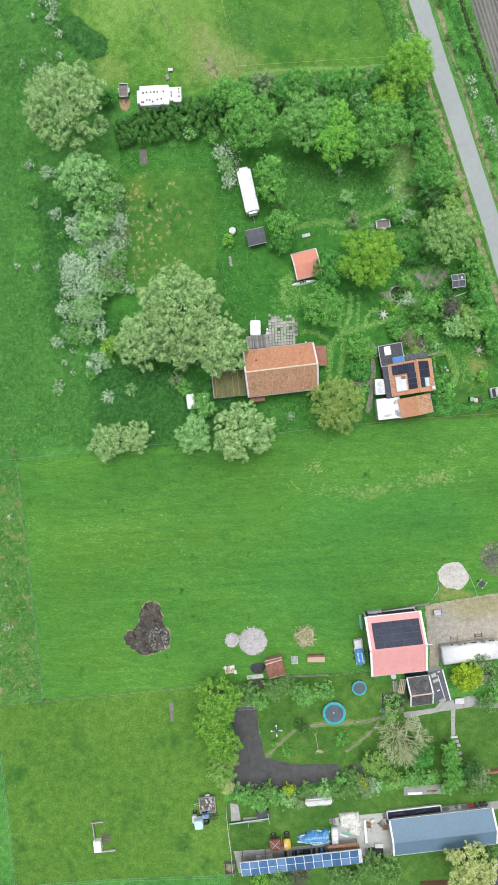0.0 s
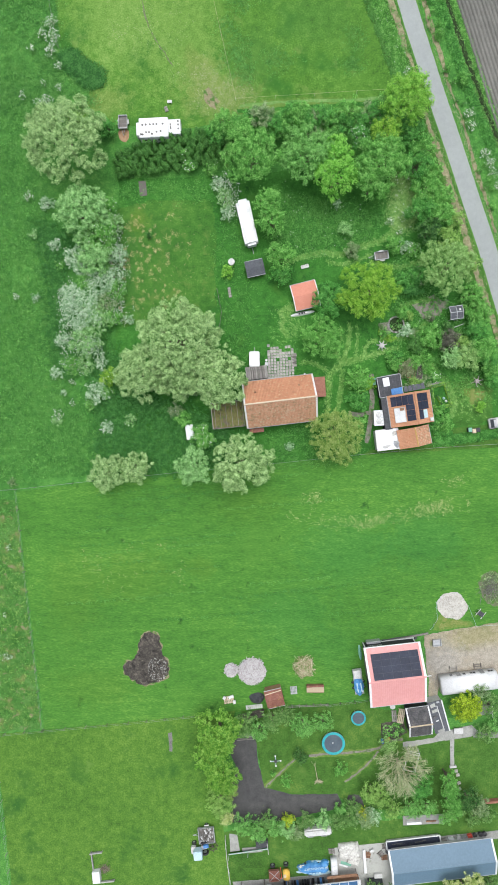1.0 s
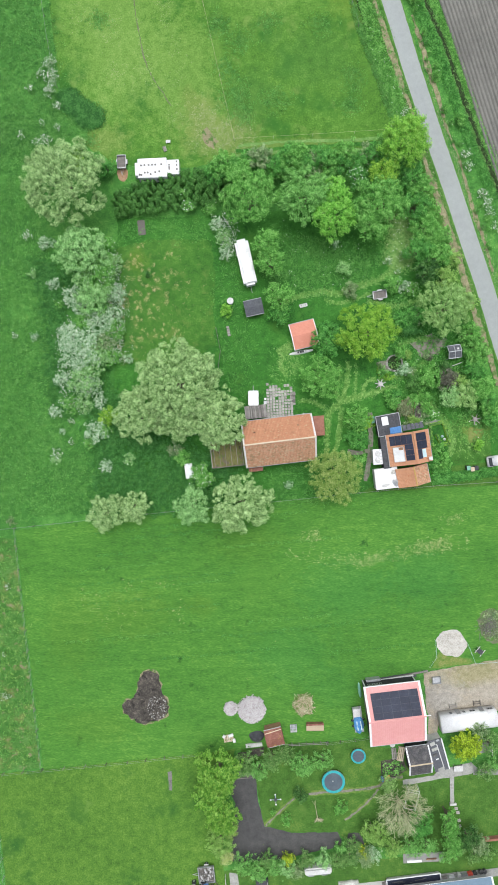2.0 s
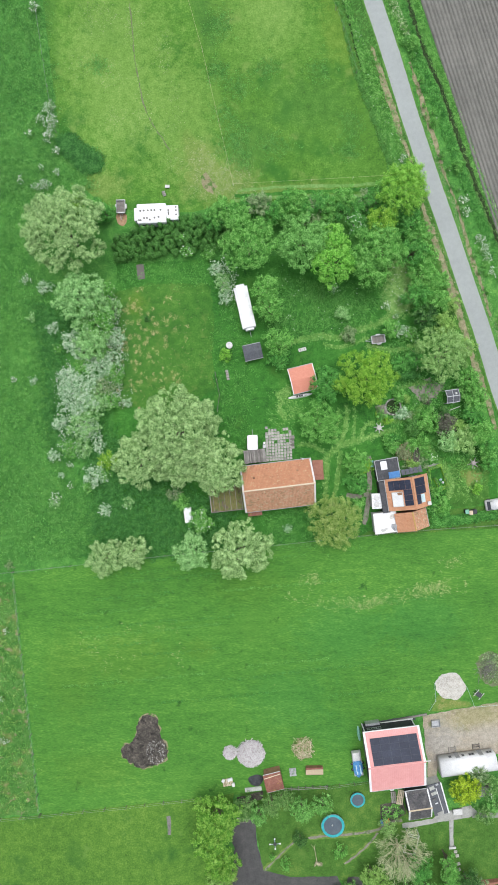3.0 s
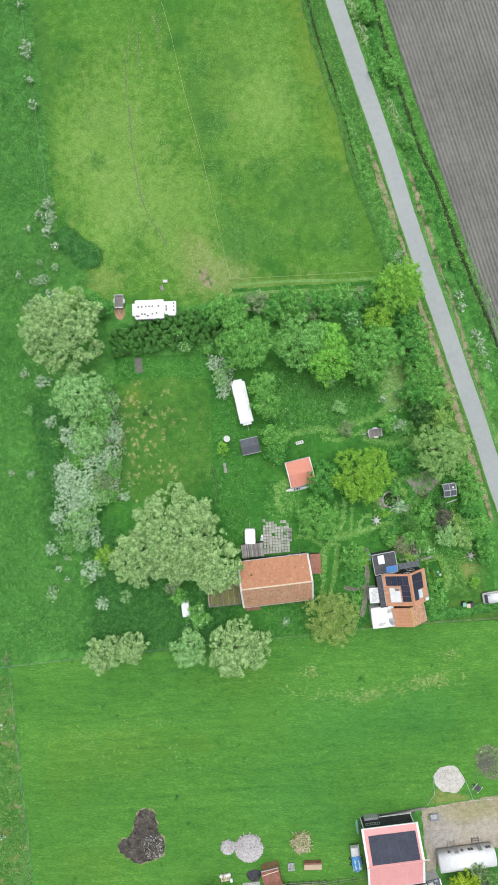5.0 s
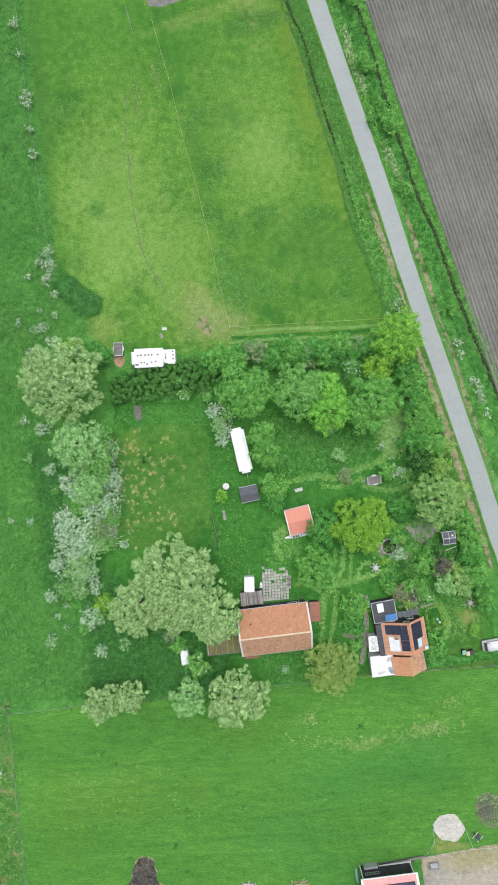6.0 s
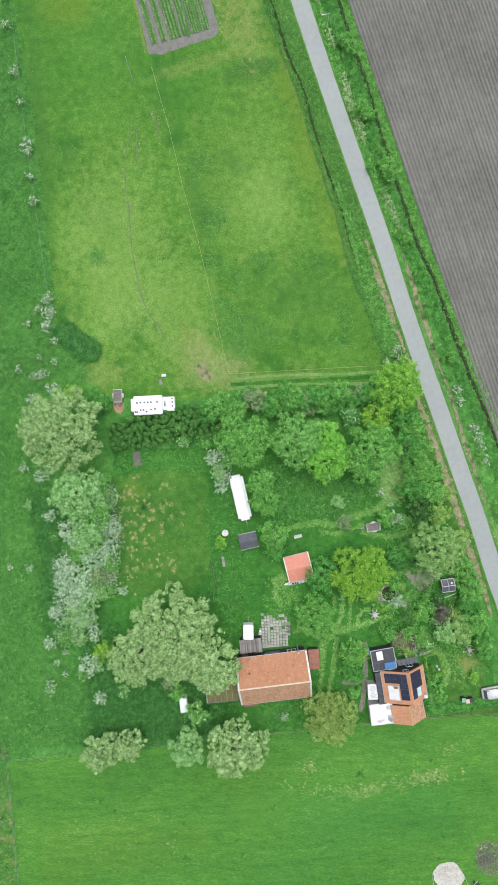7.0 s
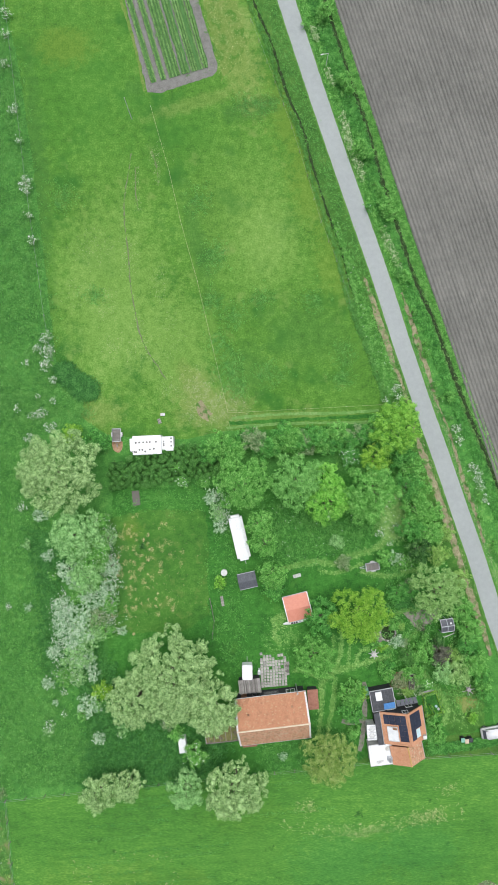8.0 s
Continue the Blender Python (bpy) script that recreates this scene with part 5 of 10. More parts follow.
growth("orchard_tufts", [(69.81, -37.89), (77.79, -39.88), (83.84, -49.85), (86.96, -65.86), (78.92, -61.85), (70.90, -58.85), (69.84, -45.86)], 1000, 0.4, "tuft", "mixed garden undergrowth", "undergrowth", 22, bloom=0.003, blur=0.9)
growth("orchard_tufts", [(21.47, -26.47), (38.90, -26.47), (38.90, -30.44), (26.94, -29.74), (21.45, -31.43)], 380, 0.22, "tuft", "long grass along the hedge", "tufts", 23, leaf=0.14, blur=0.9)
growth("orchard_tufts", [(39.40, -31.93), (42.89, -31.93), (44.88, -45.86), (44.89, -59.86), (40.88, -58.86), (38.89, -47.86)], 520, 0.3, "tuft", "long grass among the sheds", "tufts", 24, leaf=0.15, blur=0.9)
growth("hedge_foot_growth", [(56.29, -76.88), (64.29, -75.06), (64.24, -68.86), (57.24, -68.87), (47.25, -71.09), (48.27, -76.39)], 800, 0.3, "tuft", "long grass behind the house", "tufts", 25, leaf=0.15, blur=0.9)
growth("crop_seedlings", [(68.78, -123.45), (72.23, -122.82), (72.65, -124.48), (70.03, -126.34), (69.01, -125.93)], 60, 0.25, "mid", "seedlings in the vegetable bed", "seedlings", 26)
patch("ash_patch", rounded([(85.46, -97.50), (86.45, -96.07), (88.25, -95.56), (90.08, -96.57), (90.72, -98.50), (89.95, -100.84), (88.25, -101.86), (86.42, -100.54)]), 0.03, M["trail"], "bare lilac-grey ground round a brush heap", "ground", 0.4, 0.4)
growth("weeds", [(85.46, -97.50), (86.45, -96.17), (88.15, -95.76), (89.88, -96.57), (90.52, -98.50), (89.95, -100.84), (88.25, -101.66), (86.51, -100.44)], 130, 0.25, "grey_leaf", "grey brush heap with weeds", "weeds", 27)

growth("hay_wisps", [(50.31, -84.94), (62.38, -85.91), (76.42, -83.66), (83.42, -81.84), (84.46, -84.85), (70.43, -87.11), (60.39, -88.44), (52.33, -86.95)], 190, 0.06, "dry_wisp", "pale wisps of dry cut grass", "hay", 29, leaf=0.19, spread=0.30, tuft=5, comb=(1.0, 0.10, 0.0))
def ring(p, rx, ry):
    """A plan outline round a place."""
    return [(p[0] + rx * math.cos(k * math.pi / 5), p[1] + ry * math.sin(k * math.pi / 5)) for k in range(10)]


for i, (p, rx, ry, n) in enumerate((((20.52, 6.11), 1.6, 2.6, 60), ((24.43, 15.19), 1.2, 4, 60), ((17.94, 16.50), 4, 3, 110), ((21.10, -1.27), 1.6, 1.6, 40), ((29.91, 9.98), 1.2, 4.5, 60), ((29.26, 32.64), 0.8, 3, 30),
                                    ((36.85, -12.49), 2.4, 2.6, 130), ((33.36, -8.69), 3.5, 2.0, 80), ((41.83, -14.20), 3, 1.0, 60), ((16.89, -8.65), 2.5, 1.0, 40), ((25.89, -0.69), 2, 4, 50), ((14.93, 8.33), 3, 3, 50), ((31.89, 0.29), 2, 5, 50))):
    growth("worn_flecks", ring(p, rx, ry), n * 2, 0.03, "fleck", "dead pale grass flecks on the worn paddock", "hay", 500 + i, leaf=0.12, spread=0.35, tuft=4, blur=0.7)
flecks = random.Random(41)
WORN = [(24.3, -33.6, 9, 1.6), (25.6, -38.6, 16, 2.6), (27.2, -42.0, 18, 2.8), (31.4, -37.0, 7, 2.2), (22.3, -40.0, 9, 1.5), (30.4, -45.6, 8, 1.8), (24.4, -47.5, 6, 2.0)]
for x, y, n, far in WORN:
    for k in range(int(1.6 * n)):
        p = (x + flecks.gauss(0, far * 0.6), y + flecks.gauss(0, far))
        r = flecks.uniform(0.12, 0.42)
        growth("bare_flecks", ring(p, r, 1.3 * r), int(26 + 120 * r * r), 0.03, "tan_fleck", "bare tan patch worn into the lawn", "hay", 700 + k + int(10 * x), leaf=0.12, spread=0.12, tuft=5, blur=0.10)
growth("bare_flecks", [(21.94, -33.41), (30.92, -31.93), (34.40, -35.90), (34.38, -46.86), (30.88, -49.36), (22.37, -50.86)], 150, 0.04, "tan_fleck", "bare tan flecks in the worn lawn", "hay", 560, leaf=0.14, spread=0.2, tuft=4, blur=0.4)
for i, (p, rx, ry, n) in enumerate((((39.60, 15.14), 1.6, 2.6, 60), ((39.38, 6.76), 1.4, 1.6, 40), ((43.07, 4.15), 1.8, 1.6, 45), ((42.45, -4.92), 2.0, 3.4, 100), ((40.47, -0.33), 1.2, 1.6, 30), ((43.74, -8.71), 1.2, 1.4, 30), ((17.92, 8.12), 1.4, 1.2, 30),
                                    ((47.44, 42.25), 4, 1.4, 60), ((12.46, 25.81), 2.4, 2.4, 55), ((49.33, -6.13), 2.2, 1.6, 50), ((62.69, -7.07), 1.6, 1.2, 35), ((56.94, 6.91), 2, 1.4, 30), ((62.99, -2.28), 1.4, 2, 40), ((48.16, 7.53), 1.4, 1.2, 25), ((36.93, 25.23), 1.2, 2.4, 40))):
    growth("rank_grass", ring(p, rx, ry), n * 3, 0.12, "tuft", "dark rank tufts left by the grazing", "tufts", 540 + i, leaf=0.15, spread=0.4, tuft=10, blur=0.9)
growth("hay_wisps", [(15.06, -90.07), (33.21, -90.53), (33.19, -99.16), (12.97, -100.23)], 80, 0.06, "dry_wisp", "pale wisps of dry cut grass", "hay", 30, leaf=0.19, spread=0.30, tuft=4, comb=(1.0, 0.10, 0.0))

for i, (pts, n) in enumerate((([(74.21, -84.17), (80.22, -83.15), (80.54, -84.36), (74.63, -85.38)], 150), ([(62.39, -87.13), (67.20, -86.11), (69.42, -86.71), (64.41, -88.13)], 80), ([(53.81, -82.51), (57.33, -82.30), (57.53, -83.10), (54.12, -83.31)], 60), ([(79.37, -79.33), (81.87, -79.03), (81.88, -79.83), (79.88, -80.04)], 30))):
    growth("hay_wisps", pts, n, 0.06, "dry_wisp", "pale wisps of dry cut grass", "hay", 90 + i, leaf=0.19, spread=0.30, tuft=6, blur=0.6, comb=(1.0, 0.10, 0.0))

mow = random.Random(12)
for k in range(18):
    x, y, far = mow.uniform(10, 60), -80.5 - 1.45 * k + mow.uniform(-0.4, 0.4), mow.uniform(12, 26)
    growth("mown_line", band([(x, y), (x + far / 2, y + 0.045 * far), (x + far, y + 0.10 * far)], 0.22), int(far * 9), 0.05, ("tuft", "nettle", "nettle")[k % 3], "mowing line across the pasture", "mown grass", 800 + k, leaf=0.13, spread=0.2, tuft=5, blur=0.12, comb=(1.0, 0.10, 0.0))

# ---------- cow parsley ----------
for i, (p, r) in enumerate((((4.00, 40.82), 0.9), ((4.20, 41.52), 0.5), ((4.99, 35.52), 0.7), ((6.17, 27.83), 1.3), ((6.37, 26.53), 0.8), ((6.76, 22.03), 0.8), ((7.45, 17.63), 0.9), ((9.91, 0.35), 1.2), ((10.11, -2.14), 1.3), ((9.71, -4.44), 1.2),
                             ((8.11, -1.64), 0.8), ((6.31, -4.23), 0.7), ((11.10, -7.24), 0.8), ((8.49, -10.03), 0.5), ((11.09, -10.83), 0.6), ((9.09, -13.12), 1.1), ((7.39, -13.62), 0.7), ((4.69, -12.21), 0.7), ((10.88, -15.62), 1.2), ((6.88, -17.61), 1.0),
                             ((2.52, 54.31), 0.9), ((2.31, 49.32), 0.7), ((2.53, 58.31), 1.0), ((5.66, -29.59), 0.9), ((3.32, -47.05), 0.5), ((3.44, -47.17), 0.5), ((10.72, -67.97), 0.9), ((13.27, -62.19), 0.6), ((13.44, -65.97), 0.5), ((19.21, -70.45), 0.9),
                             ((17.24, -65.47), 0.8), ((1.94, -91.62), 0.5), ((1.20, -111.51), 0.8), ((0.99, -103.83), 0.4), ((71.75, -8.78), 0.8), ((72.14, -10.28), 0.8), ((69.95, -10.97), 0.7), ((82.26, -15.9), 1.0), ((82.85, -17.7), 1.0), ((85.42, -22.69), 1.0), ((86.11, -24.38), 1.1), ((86.6, -26.0), 0.9), ((87.6, -28.5), 0.8), ((71.74, -11.77), 0.6), ((68.79, -34.41), 0.7), ((71.77, -32.93), 0.6), ((72.30, -38.89), 1.0), ((70.79, -35.91), 0.6))):
    tree(p, r, 1.1, "tuft", "white-flowering cow parsley in the grass", 0.2, "cow_parsley", "wild plant", blossom=36, group="cow parsley in the verges", seed=300 + i, leaf=0.16, density=50, clump=0.25, head=0.2)

for i, (pts, w, n) in enumerate((([(61.82, 40.57), (62.42, 38.14), (63.21, 35.32), (64.01, 32.79), (65.01, 30.27), (65.80, 28.05)], [0.7, 1.0, 1.2, 1.0, 0.9, 0.5], 230),
                               ([(68.99, 19.99), (69.78, 17.67), (70.98, 15.16), (71.97, 12.55)], [0.5, 0.9, 0.9, 0.5], 130),
                               ([(56.52, 56.17), (57.02, 54.34), (57.42, 53.33)], [0.5, 0.8, 0.4], 50),
                               ([(58.92, 48.46), (59.82, 46.64), (60.22, 45.42)], [0.5, 0.7, 0.4], 45))):
    growth("cow_parsley_drift", band([(x + 0.6, y) for x, y in pts], w), n, 0.8, "tuft", "drift of cream-flowering cow parsley on the verge", "wild plant", 680 + i, leaf=0.14, spread=0.28, bloom=0.40, bloom_kind="cream", tuft=12, blur=0.2)

# ---------- trees ----------
WILLOW = "grey-green feathery willow with a broad lobed crown"
tree((33.23, -56.38), 7.8, 14, "willow", WILLOW, 3.5, seed=1, streak=0.35, leaf=0.165, density=190, clump=0.42, droop=0.5, tuft=0.8)
tree((26.93, -61.07), 5.2, 11, "willow", WILLOW, 2.0, seed=2, streak=0.35, leaf=0.165, density=190, clump=0.42, droop=0.5, tuft=0.8)
tree((33.10, -61.88), 4.2, 9.5, "willow", WILLOW, 2.0, seed=8, streak=0.35, leaf=0.165, density=190, clump=0.42, droop=0.5, tuft=0.8)
tree((39.41, -61.87), 5.5, 12, "willow", WILLOW, 2.5, seed=3, streak=0.35, leaf=0.165, density=190, clump=0.42, droop=0.5, tuft=0.8)
tree((14.50, -23.39), 7.6, 13, "willow", "tall grey-green willow with many upright tufts", 3, seed=4, streak=0.3, leaf=0.165, density=180, clump=0.42, droop=0.3, tuft=0.8)
tree((16.49, -34.12), 4.8, 9, "sallow", "grey-green willow bush in long grass", 1.5, seed=5, streak=0.3, leaf=0.24, density=85)
tree((18.83, -36.70), 3.4, 6, "mid", "green shrub dotted with white flowers", 1, "shrub", "shrub", blossom=7, seed=6)
tree((17.84, -41.43), 3.0, 6, "sallow", "pale green willow shrub in long grass", 1, "shrub", "shrub", seed=7)
SILV = "silvery white-leaved poplar shrub in rough grass"
for i, (p, r, h) in enumerate((((15.55, -50.12), 4.2, 7), ((16.11, -55.23), 3.0, 6), ((13.60, -47.29), 2.2, 4), ((19.97, -39.12), 2.0, 4), ((20.84, -43.83), 1.7, 3.5), ((19.43, -48.72), 2.2, 4), ((14.14, -40.57), 2.2, 4), ((13.33, -59.28), 1.9, 3), ((10.67, -60.66), 1.3, 2),
                               ((17.79, -64.18), 2.2, 3.5), ((19.50, -70.00), 1.3, 2), ((16.56, -66.06), 1.2, 2), ((11.89, -54.90), 1.6, 3), ((6.56, -36.40), 1.0, 1.5), ((10.38, -38.24), 1.2, 2), ((11.33, -41.83), 0.9, 2), ((33.99, -63.21), 2.0, 4), ((31.66, -67.26), 1.5, 3),
                               ((9.08, -31.13), 1.4, 2.5), ((16.25, -44.88), 2.0, 4), ((39.12, -27.87), 1.4, 3), ((40.29, -30.38), 1.7, 3.5), ((40.77, -33.13), 1.3, 3), ((73.27, -39.22), 1.5, 2.5), ((71.39, -38.45), 1.2, 2), ((20.96, -34.82), 1.9, 4), ((21.61, -39.89), 2.0, 4),
                               ((21.38, -46.31), 2.0, 4), ((18.73, -45.05), 2.6, 5), ((17.88, -51.22), 3.3, 6), ((16.95, -56.06), 2.3, 4), ((20.68, -51.13), 1.9, 4), ((16.07, -42.48), 2.0, 4), ((15.98, -59.27), 1.7, 3), ((18.46, -58.73), 1.4, 2.5), ((18.98, -42.48), 1.8, 4),
                               ((6.72, -47.38), 0.8, 1.4), ((10.48, -69.02), 1.0, 1.4), ((11.68, -64.06), 0.7, 1.2), ((19.19, -63.66), 1.6, 3), ((23.55, -51.34), 1.0, 2), ((23.67, -69.01), 1.1, 2))):
    tree(p, r, h * 0.75, ("silver", "sallow", "silver", "mid")[0 if i == 9 else i % 4] if i not in (5, 16, 17) else "grey_leaf", SILV, h * 0.15, "shrub", "shrub", seed=20 + i, group="silver shrubs", density=95, leaf=0.14, clump=0.24, gaps=0.5, streak=0.6, blossom=5, head=0.16, tuft=0.9)
for i, (p, r) in enumerate((((19.92, -32.09), 1.9), ((19.50, -36.30), 2.0), ((20.46, -38.22), 1.3), ((18.55, -33.43), 1.6))):
    tree(p, r, 4.2, "mid", "elder bush dotted with white flower heads", 0.6, "shrub", "shrub", blossom=9, seed=450 + i, group="elder bushes")
for i, (pts, n) in enumerate((([(19.6, -32.5), (21.6, -33.0), (22.4, -40.0), (22.6, -47.5), (21.6, -52.5), (20.0, -51.5), (20.4, -43.0), (19.4, -37.0)], 420), ([(10.6, -46.5), (13.4, -44.0), (15.0, -52.0), (17.6, -57.5), (15.5, -60.5), (11.5, -59.8), (11.6, -53.5)], 480),
                            ([(39.6, -26.4), (41.4, -26.8), (42.6, -32.5), (41.0, -34.4), (39.6, -30.6)], 160))):
    growth("cow_parsley_drift", pts, n, 1.0, "tuft", "drift of white-flowering cow parsley", "wild plant", 620 + i, leaf=0.15, spread=0.4, bloom=0.42, tuft=10, blur=0.5)
tree((20.28, -61.41), 1.8, 3, "yellow_green", "yellow-green shrub with white flowers below the willow", 0.4, "shrub", "shrub", blossom=4, seed=455)
tree((43.52, -76.21), 5.6, 10, "willow", "round grey-green willow by the fence", 1.5, seed=50, streak=0.45, leaf=0.165, density=190, clump=0.42, tuft=0.8)
tree((35.17, -76.63), 3.4, 8, "sallow", "round grey-green willow by the fence", 1.2, seed=51, streak=0.4, density=180, leaf=0.16, clump=0.45, tuft=0.8)
tree((20.29, -78.04), 3.6, 6.5, "willow", "low spreading willow on the meadow edge", 0.8, seed=52, streak=0.4, density=180, leaf=0.16, clump=0.42, tuft=0.8)
tree((25.12, -77.07), 2.8, 5.5, "willow", "low spreading willow on the meadow edge", 0.8, seed=53, streak=0.4, density=180, leaf=0.16, clump=0.42, tuft=0.8)
tree((36.57, -71.60), 2.2, 5, "mid", "elder bush dotted with white flower heads", 0.8, "shrub", "shrub", blossom=8, seed=54)
tree((33.23, -68.73), 1.3, 3, "mid", "green shrub beside the white box", 0.8, "shrub", "shrub", seed=55)
tree((59.37, -71.51), 4.9, 8, "bronze", "young bronze-green oak beside the house", 2, seed=56, density=120, leaf=0.17)
tree((56.98, -54.93), 3.9, 6.5, "mid", "fruit tree in fresh leaf", 1.5, seed=57, density=85, leaf=0.18)
tree((64.81, -47.17), 5.4, 8.5, "yellow_green", "spreading yellow-green garden tree", 2, seed=58, density=100, leaf=0.18)
tree((58.21, -48.43), 3.2, 5, "green", "dark green shrub beside the hut", 1, "shrub", "shrub", seed=59)
tree((49.9, -41.0), 2.6, 6, "mid", "slender young tree in fresh leaf", 1.2, seed=60, density=60)
tree((48.5, -35.4), 2.7, 6.5, "mid", "slender young tree in fresh leaf", 1.2, seed=61, density=60)
tree((47.51, -32.07), 2.6, 6.5, "mid", "slender young tree in fresh leaf", 1.2, seed=62, density=60)
tree((50.01, -43.87), 2.0, 4, "green", "green shrub beside the dark shed", 0.8, "shrub", "shrub", seed=63)
tree((44.82, -25.01), 5.0, 9.5, "mid", "round green ash tree behind a hedge", 2, seed=64, leaf=0.22, density=75)
tree((54.05, -24.82), 5.0, 9.5, "dull", "round dull green garden tree", 2, seed=65, leaf=0.22, density=80)
tree((58.87, -28.25), 4.1, 9, "fresh", "bright lime-green maple tree", 1.5, seed=66, leaf=0.22, density=75)
tree((59.17, -24.70), 3.0, 8.5, "fresh", "bright lime-green maple tree", 1.5, seed=67, leaf=0.22, density=75)
tree((66.37, -26.36), 5.0, 9.5, "mid", "broad tree in fresh green leaf", 2, seed=68, leaf=0.22, density=80)
tree((65.09, -29.18), 3.2, 8, "mid", "broad tree in fresh green leaf", 2, seed=69, leaf=0.22, density=80)
tree((67.17, -21.31), 2.8, 8, "yellow_green", "young yellowish green thicket tree", 1.5, seed=70, leaf=0.2, density=70)
tree((63.27, -20.66), 1.9, 5, "green", "hawthorn in white blossom", 1, "shrub", "shrub", blossom=9, seed=71)
tree((70.43, -16.13), 4.6, 9, "lime", "feathery yellow-green poplar beside the road", 2, seed=72, leaf=0.2, density=80, streak=0.3)
tree((72.22, -13.13), 2.6, 7, "lime", "feathery yellow-green poplar beside the road", 2, seed=73, leaf=0.2, density=80, streak=0.3)
# thicket along the north side
rng_t = random.Random(4)
A_, B_ = Vector((38.72, -19.03)), Vector((71.17, -16.87))
for i in range(22):
    p = A_.lerp(B_, (i + 0.5) / 22) + Vector((rng_t.uniform(-0.6, 0.6), rng_t.uniform(-1.2, 1.6)))
    tree(tuple(p), rng_t.uniform(1.7, 2.6), rng_t.uniform(4, 6.5), ("green", "mid", "green", "mid", "green", "grey_leaf")[i % 6], "dark green shrub in the thicket", 0.6, "shrub", "shrub", seed=100 + i, group="thicket shrubs", density=65)
# eastern hedge along the road
for i, (p, r, h, k) in enumerate((((72.35, -20.37), 2.6, 5, "green"), ((74.00, -22.71), 2.4, 5, "mid"), ((73.08, -25.54), 2.6, 5, "green"), ((75.47, -26.20), 2.2, 4, "mid"), ((74.86, -29.78), 2.8, 5, "mid"), ((77.45, -30.46), 2.3, 4, "mid"), ((73.75, -33.09), 2.6, 5, "green"),
                                   ((76.83, -34.03), 2.6, 5, "mid"), ((79.93, -34.04), 1.6, 3, "olive"), ((75.14, -36.88), 2.4, 5, "dark"), ((78.51, -37.61), 2.2, 4, "olive"), ((82.44, -41.90), 1.7, 4, "olive"), ((74.05, -43.83), 2.0, 4, "green"), ((71.69, -44.62), 1.9, 3, "green"),
                                   ((82.81, -47.18), 2.2, 4, "mid"), ((84.03, -50.54), 2.4, 4, "mid"), ((83.59, -53.43), 2.0, 4, "green"), ((85.28, -56.33), 2.0, 4, "mid"), ((86.15, -59.14), 1.6, 3, "mid"), 
                                   ((76.12, -54.50), 2.3, 3.5, "mid"), ((73.63, -55.52), 1.6, 2.5, "laurel"), ((74.81, -57.53), 1.2, 2, "mid"), ((79.17, -54.90), 2.0, 3.5, "purple"), ((78.57, -52.94), 1.4, 3, "dark"), ((81.04, -55.51), 1.5, 3, "olive"), ((82.02, -57.83), 2.6, 4, "birch"), ((79.57, -57.85), 2.0, 3.5, "sallow"), ((84.47, -56.85), 1.8, 4, "mid"), ((86.06, -58.84), 1.6, 3.5, "green"), ((86.58, -60.64), 1.5, 3, "mid"), ((84.94, -66.31), 1.0, 1.6, "lime"), ((86.98, -62.12), 1.4, 3, "green"), ((72.83, -46.33), 1.6, 2.5, "nettle"), ((74.11, -43.86), 1.6, 2.5, "grey_leaf"))):
    tree(p, r, h, k, "mixed hedge shrub beside the road" if k != "purple" else "purple-leaved shrub in the mixed hedge", 0.4, "shrub", "shrub", seed=140 + i, group="hedge shrubs", density=62)
tree((77.75, -43.20), 4.8, 8.5, "birch", "feathery pale olive-green birch in the hedge", 2, seed=180, leaf=0.16, density=120, streak=0.5, gaps=0.22, clump=0.42)
